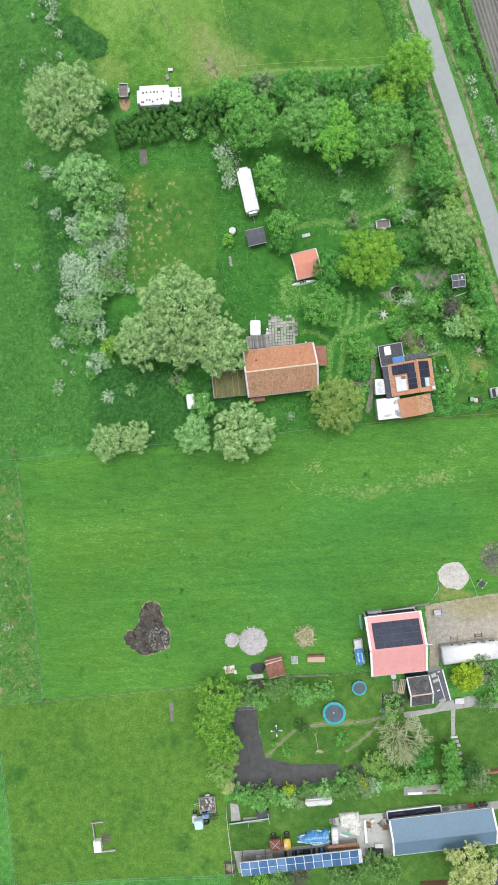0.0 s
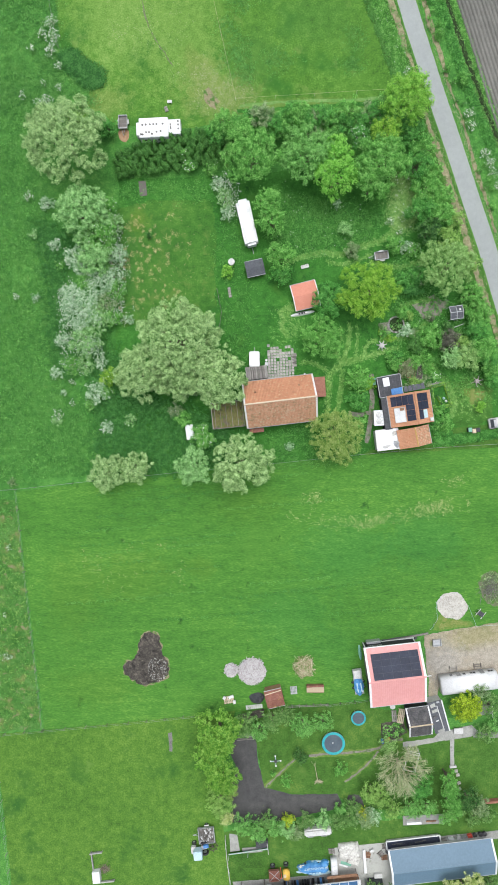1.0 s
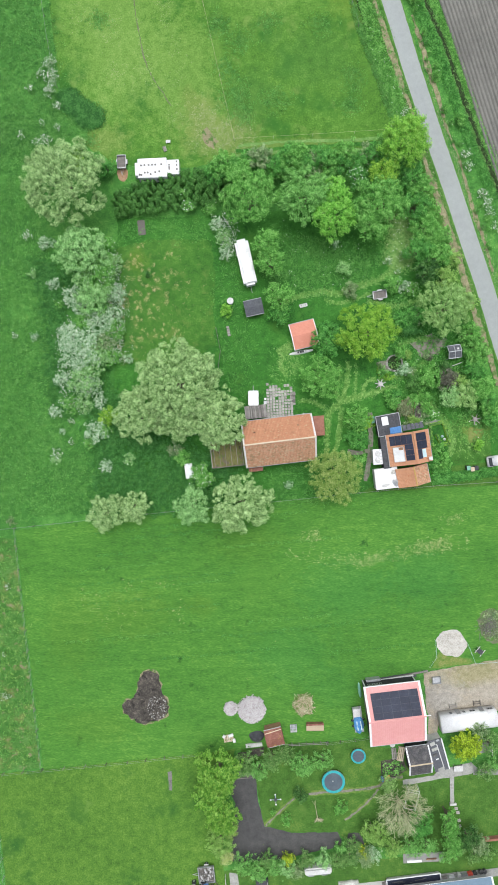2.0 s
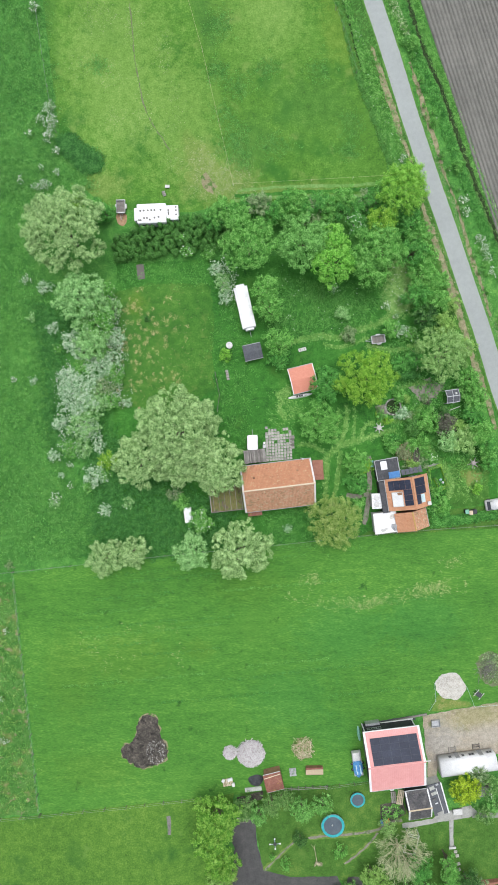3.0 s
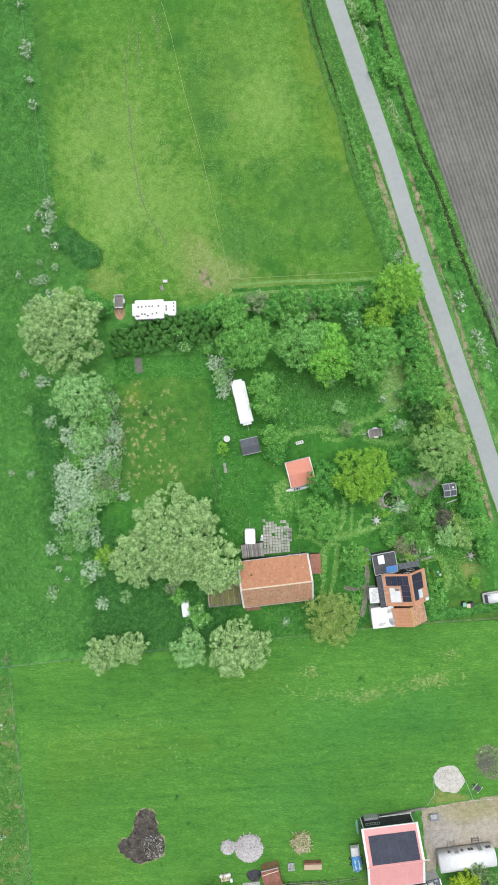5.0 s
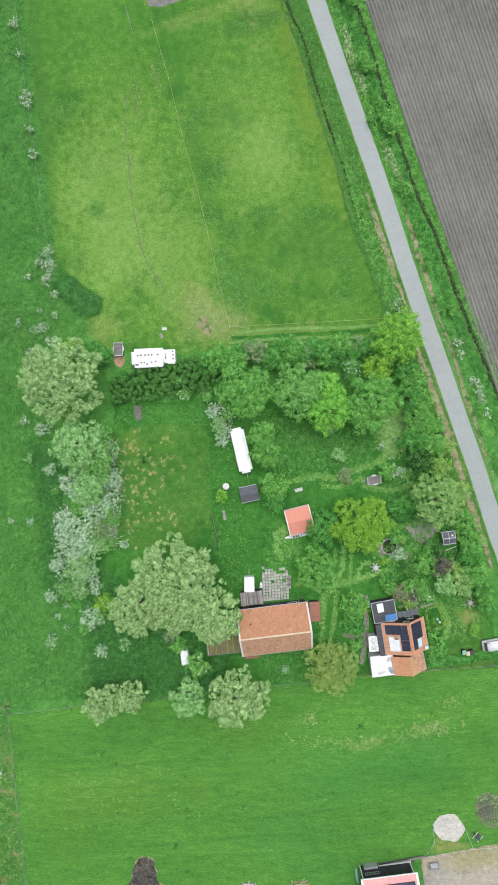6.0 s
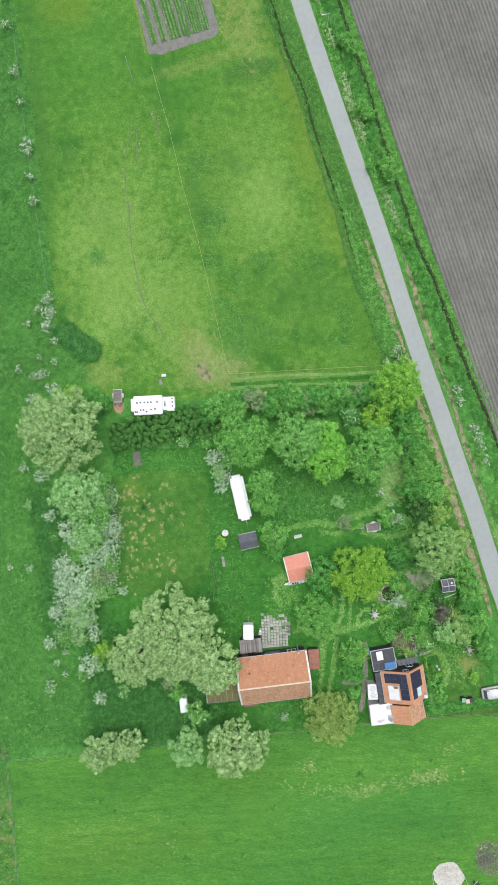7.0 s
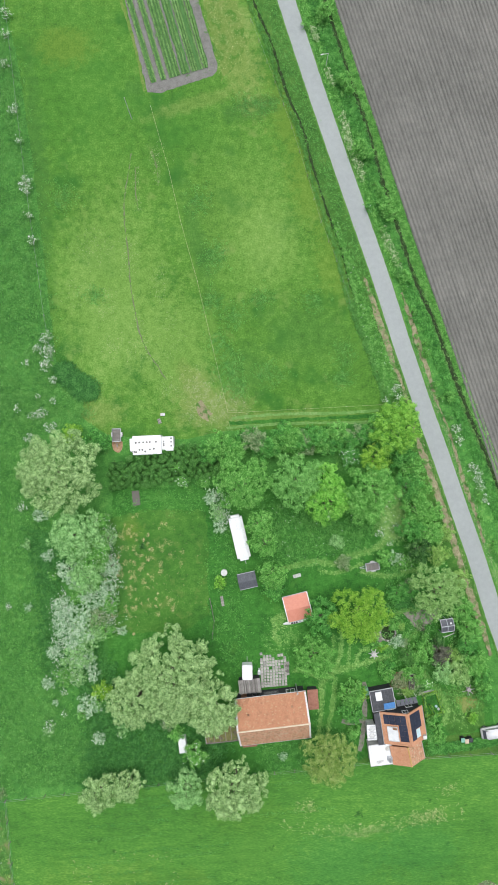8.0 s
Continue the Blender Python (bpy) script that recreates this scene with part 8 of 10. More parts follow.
c = caravan("static_caravan", "white static caravan with small roof vents beside the hedge", (28.07, -18.73), 2.5, 5.0, 3.3, 2.5, round_=0.07)
for x, y in ((-1.9, 0.45), (-1.3, 0.5), (-0.6, 0.5), (0.0, 0.5), (0.55, 0.5), (1.6, 0.5), (-1.9, -1.15), (-1.3, -0.8), (-0.8, -0.8), (-0.3, -1.1), (0.5, -0.8), (1.2, -0.7), (-2.2, -1.1)):
    part("roof_vent", Shape().rod((x, y, 2.5), (x, y, 2.60), 0.16, 10), M["rubble"], c)
part("porch", Shape().box(3.55, 0.1, 0.3, 2.1, 2.5, 1.9), M["white"], c, "white porch end", 0.05)
for x, y in ((2.9, 0.5), (2.9, -0.2), (4.2, 1.0), (4.2, 0.4), (4.2, -0.3), (2.9, 0.1)):
    part("porch_vent", Shape().box(x, y, 2.2, 0.25, 0.28, 0.06), M["rubble"], c)
part("hitch_box", Shape().box(-2.8, 0.15, 0.4, 0.6, 2.2, 1.5), M["white"], c, "", 0.06)
part("bar", Shape().rod((-3.1, -0.9, 1.4), (-2.2, -1.5, 1.5), 0.05), M["grey_metal"], c)


def mobile_home():
    at, a, L, Wd = frame_of((78.89, -116.98), (88.64, -115.57), (87.83, -112.77), (78.08, -113.89))
    t = thing("mobile_home", "long white mobile home with a smooth curved roof", "mobile home", at, a)
    s, n = Shape(), 10
    sec = [(-Wd / 2, 0.45), (-Wd / 2, 2.25)] + [(-Wd / 2 + Wd * k / n, 2.25 + 0.5 * math.sin(math.pi * k / n) ** 0.7) for k in range(1, n)] + [(Wd / 2, 2.25), (Wd / 2, 0.45)]
    m = len(sec)
    s.add([(x, y, z) for x in (-L / 2, L / 2) for y, z in sec], [tuple(range(m)), tuple(range(2 * m - 1, m - 1, -1))] + [(i, m + i, m + (i + 1) % m, (i + 1) % m) for i in range(m)])
    part("body", s, M["white"], t, "", 0.03, True)
    part("chassis", Shape().box(0, 0, 0.1, L - 0.6, Wd - 0.6, 0.38), M["dark_wall"], t)
    for x, w_ in ((-2.9, 0.5), (-0.6, 0.5), (0.9, 1.0), (4.0, 1.0)):
        window(t, x, Wd / 2 + 0.02, 1.2, w_, 0.7, 180, "grey_metal")
    for x in (-1.6, 2.5):
        part("door", Shape().box(x, Wd / 2 + 0.02, 0.5, 0.75, 0.06, 1.7), M["grey_metal"], t, "grey panelled door")
    for x in (-2.0, 2.3):
        part("step_frame", Shape().box(x, Wd / 2 + 0.5, 0.3, 1.2, 0.08, 0.08).box(x, Wd / 2 + 0.8, 0.15, 1.2, 0.08, 0.08).box(x - 0.6, Wd / 2 + 0.6, 0.0, 0.06, 0.9, 0.4).box(x + 0.6, Wd / 2 + 0.6, 0.0, 0.06, 0.9, 0.4), M["grey_wood"], t)
    for x in (-0.5, 0.5):
        for y in (-Wd / 2 + 0.3, Wd / 2 - 0.3):
            wheel(t, x, y, 0.32)


mobile_home()
caravan("trailer", "long white box trailer parked under trees", (44.18, -34.85), -77.0, 8.0, 2.35, 2.7, "white", 0.6, 0.42)
caravan("camper", "small white camper beside the wooden shed", (45.50, -58.27), 91, 2.6, 1.8, 2.2, "white", 0.4, 0.12)
caravan("caravan", "white caravan half hidden in the hedge", (57.11, -142.21), 6, 4.8, 1.3, 1.8, "off_white", 0.4, 0.25)
solo("storage_box", Shape().box(0, 0, 0, 1.2, 2.5, 1.9).box(0, 0, 1.9, 1.3, 2.6, 0.06), M["white"], "white storage cabin under the willow", "cabin", bevel=0.03).matrix_world = pose(*(34.22, -70.99), 0, 0, 0, 8)


def flat_trailer(label, at, a, L, Wd, mat, load=None, h=0.6):
    t = thing("trailer", label, "trailer", at, a)
    s = Shape().box(0, 0, h - 0.08, L, Wd, 0.08)
    part("bed", s, M[mat], t)
    for x, y, lx, ly in ((0, -Wd / 2, L, 0.06), (0, Wd / 2, L, 0.06), (-L / 2, 0, 0.06, Wd), (L / 2, 0, 0.06, Wd)):
        part("side_board", Shape().box(x, y, h, lx + 0.06, ly, 0.38), M["grey_metal"], t)
    part("drawbar", Shape().rod((-L / 2, 0.25, h - 0.1), (-L / 2 - 1.1, 0, h - 0.15), 0.04).rod((-L / 2, -0.25, h - 0.1), (-L / 2 - 1.1, 0, h - 0.15), 0.04), M["grey_metal"], t)
    for y in (-Wd / 2 - 0.14, Wd / 2 + 0.14):
        wheel(t, 0.1, y, 0.3, 0.18)
        part("mudguard", Shape().box(0.1, y, 0.62, 0.8, 0.22, 0.04), M["off_white"], t)
    return t


flat_trailer("small grey open car trailer in the orchard", (67.57, -40.14), 8, 2.3, 1.35, "grey_wood")
flat_trailer("small brown box trailer with white mudguards", (22.41, -16.96), 91, 2.2, 1.5, "grey_wood")
load = flat_trailer("farm trailer heaped with rubble and scrap", (37.18, -143.42), 6, 2.8, 2.8, "grey_wood", h=0.8)
rnd = random.Random(31)
for k in range(46):
    part("scrap_piece", Shape().box(0, 0, 0, rnd.uniform(0.2, 0.7), rnd.uniform(0.12, 0.3), rnd.uniform(0.1, 0.25)), M[rnd.choice(("grey_wood", "off_white", "grey_wood", "concrete", "rubble", "grey_metal"))], load).matrix_local = pose(
        rnd.uniform(-1.2, 1.2), rnd.uniform(-1.2, 1.2), 0.8 + rnd.uniform(0, 0.35), rnd.uniform(-20, 20), rnd.uniform(-20, 20), rnd.uniform(0, 180))


def old_tractor():
    t = thing("tractor", "old pale blue tractor with a metal implement behind", "tractor", (36.63, -145.96), 8)
    part("cab", Shape().box(-0.9, -0.2, 1.0, 1.5, 1.6, 1.5), M["pale_blue"], t, "", 0.12)
    part("hood", Shape().box(-1.7, 0.2, 0.7, 0.9, 1.3, 0.8), M["off_white"], t, "", 0.12)
    part("engine", Shape().box(0.2, 0.5, 0.6, 1.0, 0.6, 0.8), M["grey_metal"], t)
    part("toolbox", Shape().box(0.6, 0.75, 1.2, 0.9, 0.55, 0.4), M["blue_paint"], t, "blue metal toolbox", 0.03)
    for x, y, r in ((-1.6, -0.9, 0.4), (-1.6, 1.0, 0.4), (0.2, -0.9, 0.65), (0.2, 1.1, 0.65)):
        wheel(t, x, y, r, 0.3)
    imp = Shape()
    for k in range(8):
        th = k * math.pi / 4
        imp.rod((1.7, 0.1, 0.8), (1.7 + 1.0 * math.cos(th), 0.1 + 1.2 * math.sin(th), 0.6), 0.05, 5)
    imp.ring(1.7, 0.1, 0.62, 0.75, 0.85, 0.08, 20).rod((0.4, 0.1, 0.8), (1.7, 0.1, 0.8), 0.08)
    part("implement", imp, M["mud"], t, "rusty dark star-shaped implement")


old_tractor()


def dumper():
    t = thing("dumper", "small yellow dumper with a rusty skip", "dumper", (50.51, -150.27), 6)
    part("skip", Shape().box(-1.1, -0.1, 0.8, 1.9, 1.9, 0.1).box(-1.1, 0.85, 0.9, 1.9, 0.08, 0.5).box(-1.1, -1.0, 0.9, 1.9, 0.08, 0.5).box(-2.05, -0.1, 0.9, 0.08, 1.9, 0.4), M["rust"], t)
    part("skip_rib", Shape().rod((-2.0, -1.0, 1.3), (-0.2, 0.8, 1.3), 0.05).rod((-2.0, 0.8, 1.3), (-0.2, -1.0, 1.3), 0.05), M["grey_metal"], t)
    part("red_frame", Shape().rod((-2.1, -1.15, 0.7), (0.2, -1.0, 0.7), 0.07).rod((0.1, -1.0, 0.7), (0.1, 1.0, 0.7), 0.06), M["red"], t)
    part("bonnet", Shape().box(1.05, -0.15, 0.6, 1.2, 1.9, 0.9), M["yellow"], t, "", 0.18, True)
    part("seat", Shape().box(0.75, -0.1, 1.45, 0.5, 0.6, 0.15), M["pale_wood"], t, "", 0.05)
    for x, y in ((-1.3, 1.25), (1.1, 1.3), (-1.3, -1.2), (1.1, -1.2)):
        wheel(t, x, y, 0.45, 0.35)


dumper()


def van(label, at, a):
    t = thing("van", label, "van", at, a)
    s = Shape()
    s.add([(-2.2, -0.9, 0.35), (2.2, -0.9, 0.35), (2.2, 0.9, 0.35), (-2.2, 0.9, 0.35), (-2.2, -0.9, 1.1), (2.2, -0.9, 1.1), (2.2, 0.9, 1.1), (-2.2, 0.9, 1.1)],
          [(3, 2, 1, 0), (4, 5, 6, 7), (0, 1, 5, 4), (1, 2, 6, 5), (2, 3, 7, 6), (3, 0, 4, 7)])
    part("body", s, M["off_white"], t, "white lower body", 0.12, True)
    part("roof", Shape().box(0.2, 0, 1.0, 3.5, 1.62, 0.9), M["white"], t, "white roof", 0.18, True)
    part("windscreen", Shape().sheet([(-2.0, -0.75, 1.12), (-1.25, -0.7, 1.8), (-1.25, 0.7, 1.8), (-2.0, 0.75, 1.12)], 0.03), M["glass"], t)
    for y in (-0.79, 0.79):
        part("side_window", Shape().box(0.2, y, 1.3, 2.4, 0.04, 0.4), M["glass"], t)
    for x in (-1.4, 1.4):
        for y in (-0.85, 0.85):
            wheel(t, x, y, 0.33)


van("white van with dark windows parked on the drive", (88.71, -69.04), 10)


def cart(label, at, a):
    t = thing("boat_trailer", label, "trailer", at, a)
    part("bed", Shape().box(0, 0, 0.5, 1.6, 4.6, 0.1), M["grey_metal"], t)
    part("tarpaulin", Shape().heap(0, -0.9, 0.6, 0.85, 1.7, 0.7, 0, 0.12, 16, 6, 4), M["blue_tarp"], t, "blue tarpaulin with pale straps")
    for x in (-0.3, 0.35):
        part("strap", Shape().box(x, -0.9, 1.05, 0.22, 1.6, 0.16, 3), M["pale_blue"], t)
    part("box", Shape().box(-0.15, 1.6, 0.6, 1.2, 1.5, 0.9), M["off_white"], t, "grey-white box", 0.05)
    for y in (-0.2, -1.2):
        for x in (-0.9, 0.9):
            wheel(t, x, y, 0.3, 0.15)


cart("trailer with a blue tarpaulin and a pale box", (64.19, -115.33), 8)
solo("kayak", Shape().heap(0, 0, 0.0, 1.45, 0.3, 0.35, 0, 0.0, 20, 5), M["green_net"], "dull green kayak lying beside the barn", "kayak", smooth=True).matrix_world = pose(*(64.54, -110.30), 0, 0, 0, -82)
k = thing("canoe", "pale grey canoe leaning beside the red hut", "canoe", (53.94, -50.06), 11)
part("hull", Shape().heap(0, 0, 0.0, 2.2, 0.36, 0.55, 0, 0.0, 24, 5), M["white"], k, "", 0, True)
for x in (-0.55, -0.1, 0.3):
    part("seat", Shape().box(x, 0, 0.5, 0.3, 0.3, 0.1), M["black"], k)
part("hatch", Shape().box(0.9, 0, 0.42, 0.5, 0.25, 0.08), M["grey_metal"], k)

# ---------- sheds and huts ----------
gable_building("hut", "small hut with a coral red metal roof", ((52.78, -49.85), (57.15, -48.75), (55.90, -44.45), (51.47, -45.55)), 1.25, 2.0, "off_white", "coral", "coral", "flat", cap=None, verge_w=0.15, over=0.2)
gable_building("shed", "small shed with a dark felt roof", ((44.15, -44.10), (47.30, -43.40), (46.90, -40.80), (43.80, -41.50)), 1.5, 2.1, "dark_wall", "slate", "slate", "flat", cap=None, verge=None, over=0.15)
rs, rL, rW = gable_building("shed", "old shed with a rusty red sheet roof", ((48.14, -119.68), (51.13, -118.97), (50.42, -115.94), (47.34, -116.76)), 2.2, 2.7, "brown_wood", "rust", "rust", "ribbed", cap=None, verge=None, over=0.12)
part("roof_board", Shape().box(0, 1.2, 2.5, 3.0, 0.12, 0.06, 4), M["pale_wood"], rs)
solo("tarpaulin", Shape().heap(0, 0, 0, 1.3, 1.1, 1.1, 5, 0.12, 18, 6, 8), M["felt"], "dark tarpaulin over a heap beside the shed", "tarpaulin").matrix_world = pose(*(46.17, -118.78), 0)
box_planter = thing("wooden_chest", "long brown wooden chest on the grass", "chest", (56.55, -116.72), 1)
part("body", Shape().box(0, 0, 0, 3.0, 1.3, 0.8), M["brown_wood"], box_planter, "", 0.03)
part("lid", Shape().box(0, -0.1, 0.8, 3.1, 0.9, 0.06, 0), M["pale_wood"], box_planter)
part("lid", Shape().box(0, 0.52, 0.82, 3.1, 0.3, 0.05, 3), M["rust"], box_planter)


def crate_stack(label, at, a, n, lx, ly, mat, name="crate", group=""):
    t = thing(name, label, "crate", at, a, 0, group)
    for k in range(n):
        part("slat", Shape().box(-lx / 2 + (k + 0.5) * lx / n, 0, 0.25, lx / n * 0.7, ly, 0.05), M[mat], t)
    for y in (-ly / 2 + 0.1, 0, ly / 2 - 0.1):
        part("bearer", Shape().box(0, y, 0, lx, 0.1, 0.25), M[mat], t)
    return t


crate_stack("dark slatted garden seat by the chest", (52.75, -117.20), 5, 5, 1.2, 1.4, "grey_metal", "garden_chair")
crate_stack("pale slatted bench frame beside the shed", (45.67, -120.30), 7, 8, 3.0, 0.7, "off_white", "bench")
crate_stack("grey pallet with white oddments", (41.11, -119.08), 10, 6, 1.8, 1.3, "pale_wood", "pallet")
for p, a, lx in (((41.52, -118.44), 20, 0.9), ((40.31, -118.65), 60, 0.5), ((42.13, -119.36), 100, 0.6)):
    solo("white_box", Shape().box(0, 0, 0.3, lx, 0.45, 0.35), M["white"], "small white box on a pallet", "box", "oddments on the pallet", bevel=0.02).matrix_world = pose(*p, 0, 0, 0, a)
crate_stack("slatted wooden frame leaning in the garden", (71.94, -121.66), -8, 4, 1.2, 2.6, "pale_wood", "trellis")
crate_stack("slatted wooden frame leaning in the garden", (70.72, -121.66), 6, 3, 0.9, 2.0, "grey_wood", "trellis")
for k in range(6):
    p = Vector((42.53, -125.19)).lerp(Vector((42.74, -126.54)), k / 5)
    solo("plank", Shape().box(0, 0, 0.05, 3.3, 0.14, 0.06), M["grey_wood"], "grey sleeper plank laid across the earth", "plank", "planks of the steps", bevel=0.01).matrix_world = pose(p.x + 1.5, p.y + 0.15, 0, 0, 0, 4 + (k % 3 - 1) * 1.5)
solo("water_butt", Shape().rod((0, 0, 0), (0, 0, 0.9), 0.5, 20, 0.55).rod((0, 0, 0.9), (0, 0, 0.96), 0.58, 20), M["off_white"], "round white water butt in the grass", "water butt").matrix_world = pose(*(41.43, -41.20), 0)
solo("wash_tub", Shape().rod((0, 0, 0), (0, 0, 0.7), 0.4, 18).ring(0, 0, 0.7, 0.25, 0.48, 0.06), M["off_white"], "round pale tub under the barn eave", "tub").matrix_world = pose(*(70.30, -119.75), 0)
solo("wooden_board", Shape().box(0, 0, 0, 1.3, 2.6, 0.06), M["grey_wood"], "dark wooden board lying on the grass", "board", bevel=0.01).matrix_world = pose(*(25.75, -28.15), 0.06, 0, 0, 6)
patch("soil", rounded([(21.59, -18.18), (22.38, -17.89), (23.17, -18.08), (23.26, -19.24), (22.67, -20.01), (21.78, -19.72), (21.49, -18.85)]), 0.05, M["tan_soil"], "orange soil spilled below the trailer", "soil", 0.15, 0.4)

# ---------- play garden ----------
def trampoline(label, at, R, h):
    t = thing("trampoline", label, "trampoline", at, 0, 0, "trampolines")
    part("mat", Shape().rod((0, 0, h - 0.03), (0, 0, h), R * 0.80, 40), M["trampoline_mat"], t)
    part("padding", Shape().ring(0, 0, h, R * 0.79, R, 0.06, 48), M["turquoise"], t, "turquoise edge padding")
    part("frame", Shape().ring(0, 0, h - 0.08, R * 0.96, R * 1.01, 0.06, 48), M["grey_metal"], t)
    for k in range(6):
        th = k * math.pi / 3
        part("leg", Shape().rod((R * 0.98 * math.cos(th), R * 0.98 * math.sin(th), 0), (R * 0.98 * math.cos(th), R * 0.98 * math.sin(th), h), 0.035), M["grey_metal"], t)
    return t


trampoline("large round trampoline with turquoise edge", (59.84, -126.50), 2.05, 0.8)
trampoline("small round trampoline with turquoise edge", (64.28, -121.96), 1.32, 0.6)
solo("ball", Shape().heap(0, 0, 0, 0.12, 0.12, 0.2, rough=0.0), M["white"], "small white ball on the trampoline", "ball", smooth=True).matrix_world = pose(*(59.74, -126.40), 0.8)
spin = thing("roundabout", "four-armed garden roundabout with white seats", "roundabout", (49.55, -129.93), 4)
part("hub", Shape().rod((0, 0, 0), (0, 0, 0.8), 0.09, 10).rod((0, 0, 0.6), (0, 0, 0.75), 0.3, 14), M["felt"], spin)
for k in range(4):
    th = k * math.pi / 2
    part("arm", Shape().rod((0.1 * math.cos(th), 0.1 * math.sin(th), 0.65), (0.85 * math.cos(th), 0.85 * math.sin(th), 0.6), 0.045), M["pale_blue"], spin)
    part("seat", Shape().box(0.9 * math.cos(th), 0.9 * math.sin(th), 0.58, 0.26, 0.26, 0.08), M["white"], spin, "", 0.03)
fr = thing("climbing_frame", "grey metal climbing frame under the bare tree", "climbing frame", (73.51, -128.97), -13)
for x in (-1.0, 1.0):
    for y in (-1.7, 1.7):
        part("post", Shape().rod((x * 1.1, y, 0), (x, y, 1.9), 0.06), M["grey_metal"], fr)
    part("rail", Shape().rod((x, -1.75, 1.9), (x, 1.75, 1.9), 0.07), M["off_white"], fr)
for y in (-1.7, 1.7, 1.3):
    part("crossbar", Shape().rod((-1.05, y, 1.9), (1.05, y, 1.9), 0.07), M["off_white"], fr)
dead = Shape().rod((0, -1.2, 0.3), (-0.5, 1.5, 0.35), 0.07, 6, 0.04)
rnd = random.Random(5)
for k in range(34):
    th, far = rnd.uniform(0, 6.28), rnd.uniform(0.4, 1.0)
    dead.rod((0, -1.2, 0.3), (1.1 * far * math.cos(th), -1.3 + 0.6 * far * math.sin(th), rnd.uniform(0.1, 0.8)), 0.05, 4, 0.015)
for k in range(4):
    dead.rod((-0.5, 1.4, 0.35), (-0.5 + rnd.uniform(-0.8, 0.8), 2.2 + rnd.uniform(-0.3, 0.3), 0.4), 0.03, 4, 0.015)
solo("fallen_tree", dead, M["pale_bark"], "small uprooted dead tree lying on the lawn", "dead tree").matrix_world = pose(*(57.14, -132.50), -0.12)
toy = thing("toy_slide", "small blue and orange plastic toy slide", "toy", (69.12, -126.15), 20)
part("ladder", Shape().box(-0.45, 0.15, 0, 0.5, 0.7, 0.7), M["blue_paint"], toy, "", 0.06)
part("chute", Shape().sheet([(-0.25, -0.3, 0.65), (0.95, -0.3, 0.15), (0.95, 0.3, 0.15), (-0.25, 0.3, 0.65)], 0.06), M["orange"], toy)
ge = thing("garden_table", "pale square garden table on the terrace", "table", (82.06, -124.02), 3)
part("tabletop", Shape().box(0, 0, 0.68, 1.6, 1.0, 0.05), M["off_white"], ge, "", 0.01)
for x in (-0.7, 0.7):
    for y in (-0.4, 0.4):
        part("leg", Shape().box(x, y, 0, 0.07, 0.07, 0.68), M["grey_wood"], ge)
solo("bench", Shape().box(0, 0, 0.4, 1.2, 0.4, 0.06).box(-0.5, 0, 0, 0.08, 0.35, 0.4).box(0.5, 0, 0, 0.08, 0.35, 0.4), M["off_white"], "white plank bench on the lawn", "bench").matrix_world = pose(*(81.25, -130.66), 0, 0, 0, 5)
for k, p in enumerate(((81.90, -131.59), (82.22, -132.32), (82.44, -133.77), (82.56, -134.81))):
    solo("stepping_slab", Shape().box(0, 0, 0.02, 0.6, 0.55, 0.06), M["slab"], "worn stepping slab in the grass", "slab", "stepping slabs", bevel=0.01).matrix_world = pose(*p, 0.02, 0, 0, 10 * k)
plat = thing("terrace_slab", "raised concrete slab with a white bench", "terrace", (76.10, -140.56), 4)
part("base", Shape().box(0, 0, 0, 7.2, 1.7, 0.15), M["concrete"], plat, "", 0.02)
part("bench", Shape().box(-1.7, -0.35, 0.15, 2.6, 0.45, 0.35), M["white"], plat, "white plank bench", 0.02)
for k in range(5):
    part("log", Shape().rod((0.5 + k * 0.36, -0.3, 0.3), (0.8 + k * 0.36, -0.1, 0.3), 0.12, 7), M["brown_wood"], plat)
solo("shed_roof", Shape().prism([(84.83, -120.75), (87.52, -120.34), (87.50, -118.72), (85.10, -118.93)], 0, 1.8), M["concrete"], "small shed with a pale concrete roof", "shed", bevel=0.03)
solo("roof_gutter", Shape().rod((*(87.45, -118.68), 1.9), (*(87.59, -120.90), 1.9), 0.08), M["white"], "white gutter on the small shed", "gutter")
solo("brick_wall", Shape().box(0, 0, 0, 5.0, 0.4, 0.9), M["brick"], "low red brick garden wall", "wall", kind="structure", bevel=0.02).matrix_world = pose(*(88.95, -136.65), 0, 0, 0, 6)
solo("yard_trough", Shape().box(0, 0, 0, 1.5, 1.2, 0.1).box(-0.7, 0, 0.1, 0.08, 1.2, 0.4).box(0.7, 0, 0.1, 0.08, 1.2, 0.4).box(0, -0.56, 0.1, 1.5, 0.08, 0.4).box(0, 0.56, 0.1, 1.5, 0.08, 0.4), M["grey_metal"], "grey metal trough on the gravel", "trough").matrix_world = pose(*(78.14, -108.32), 0.04, 0, 0, 5)
for p, q in (((69.55, -108.11), (74.57, -107.08)), ((73.37, -107.29), (76.58, -106.67))):
    solo("beam", Shape().rod((*p, 0.3), (*q, 0.3), 0.18, 6), M["grey_wood"], "long weathered beam behind the barn", "beam", "beams behind the barn")

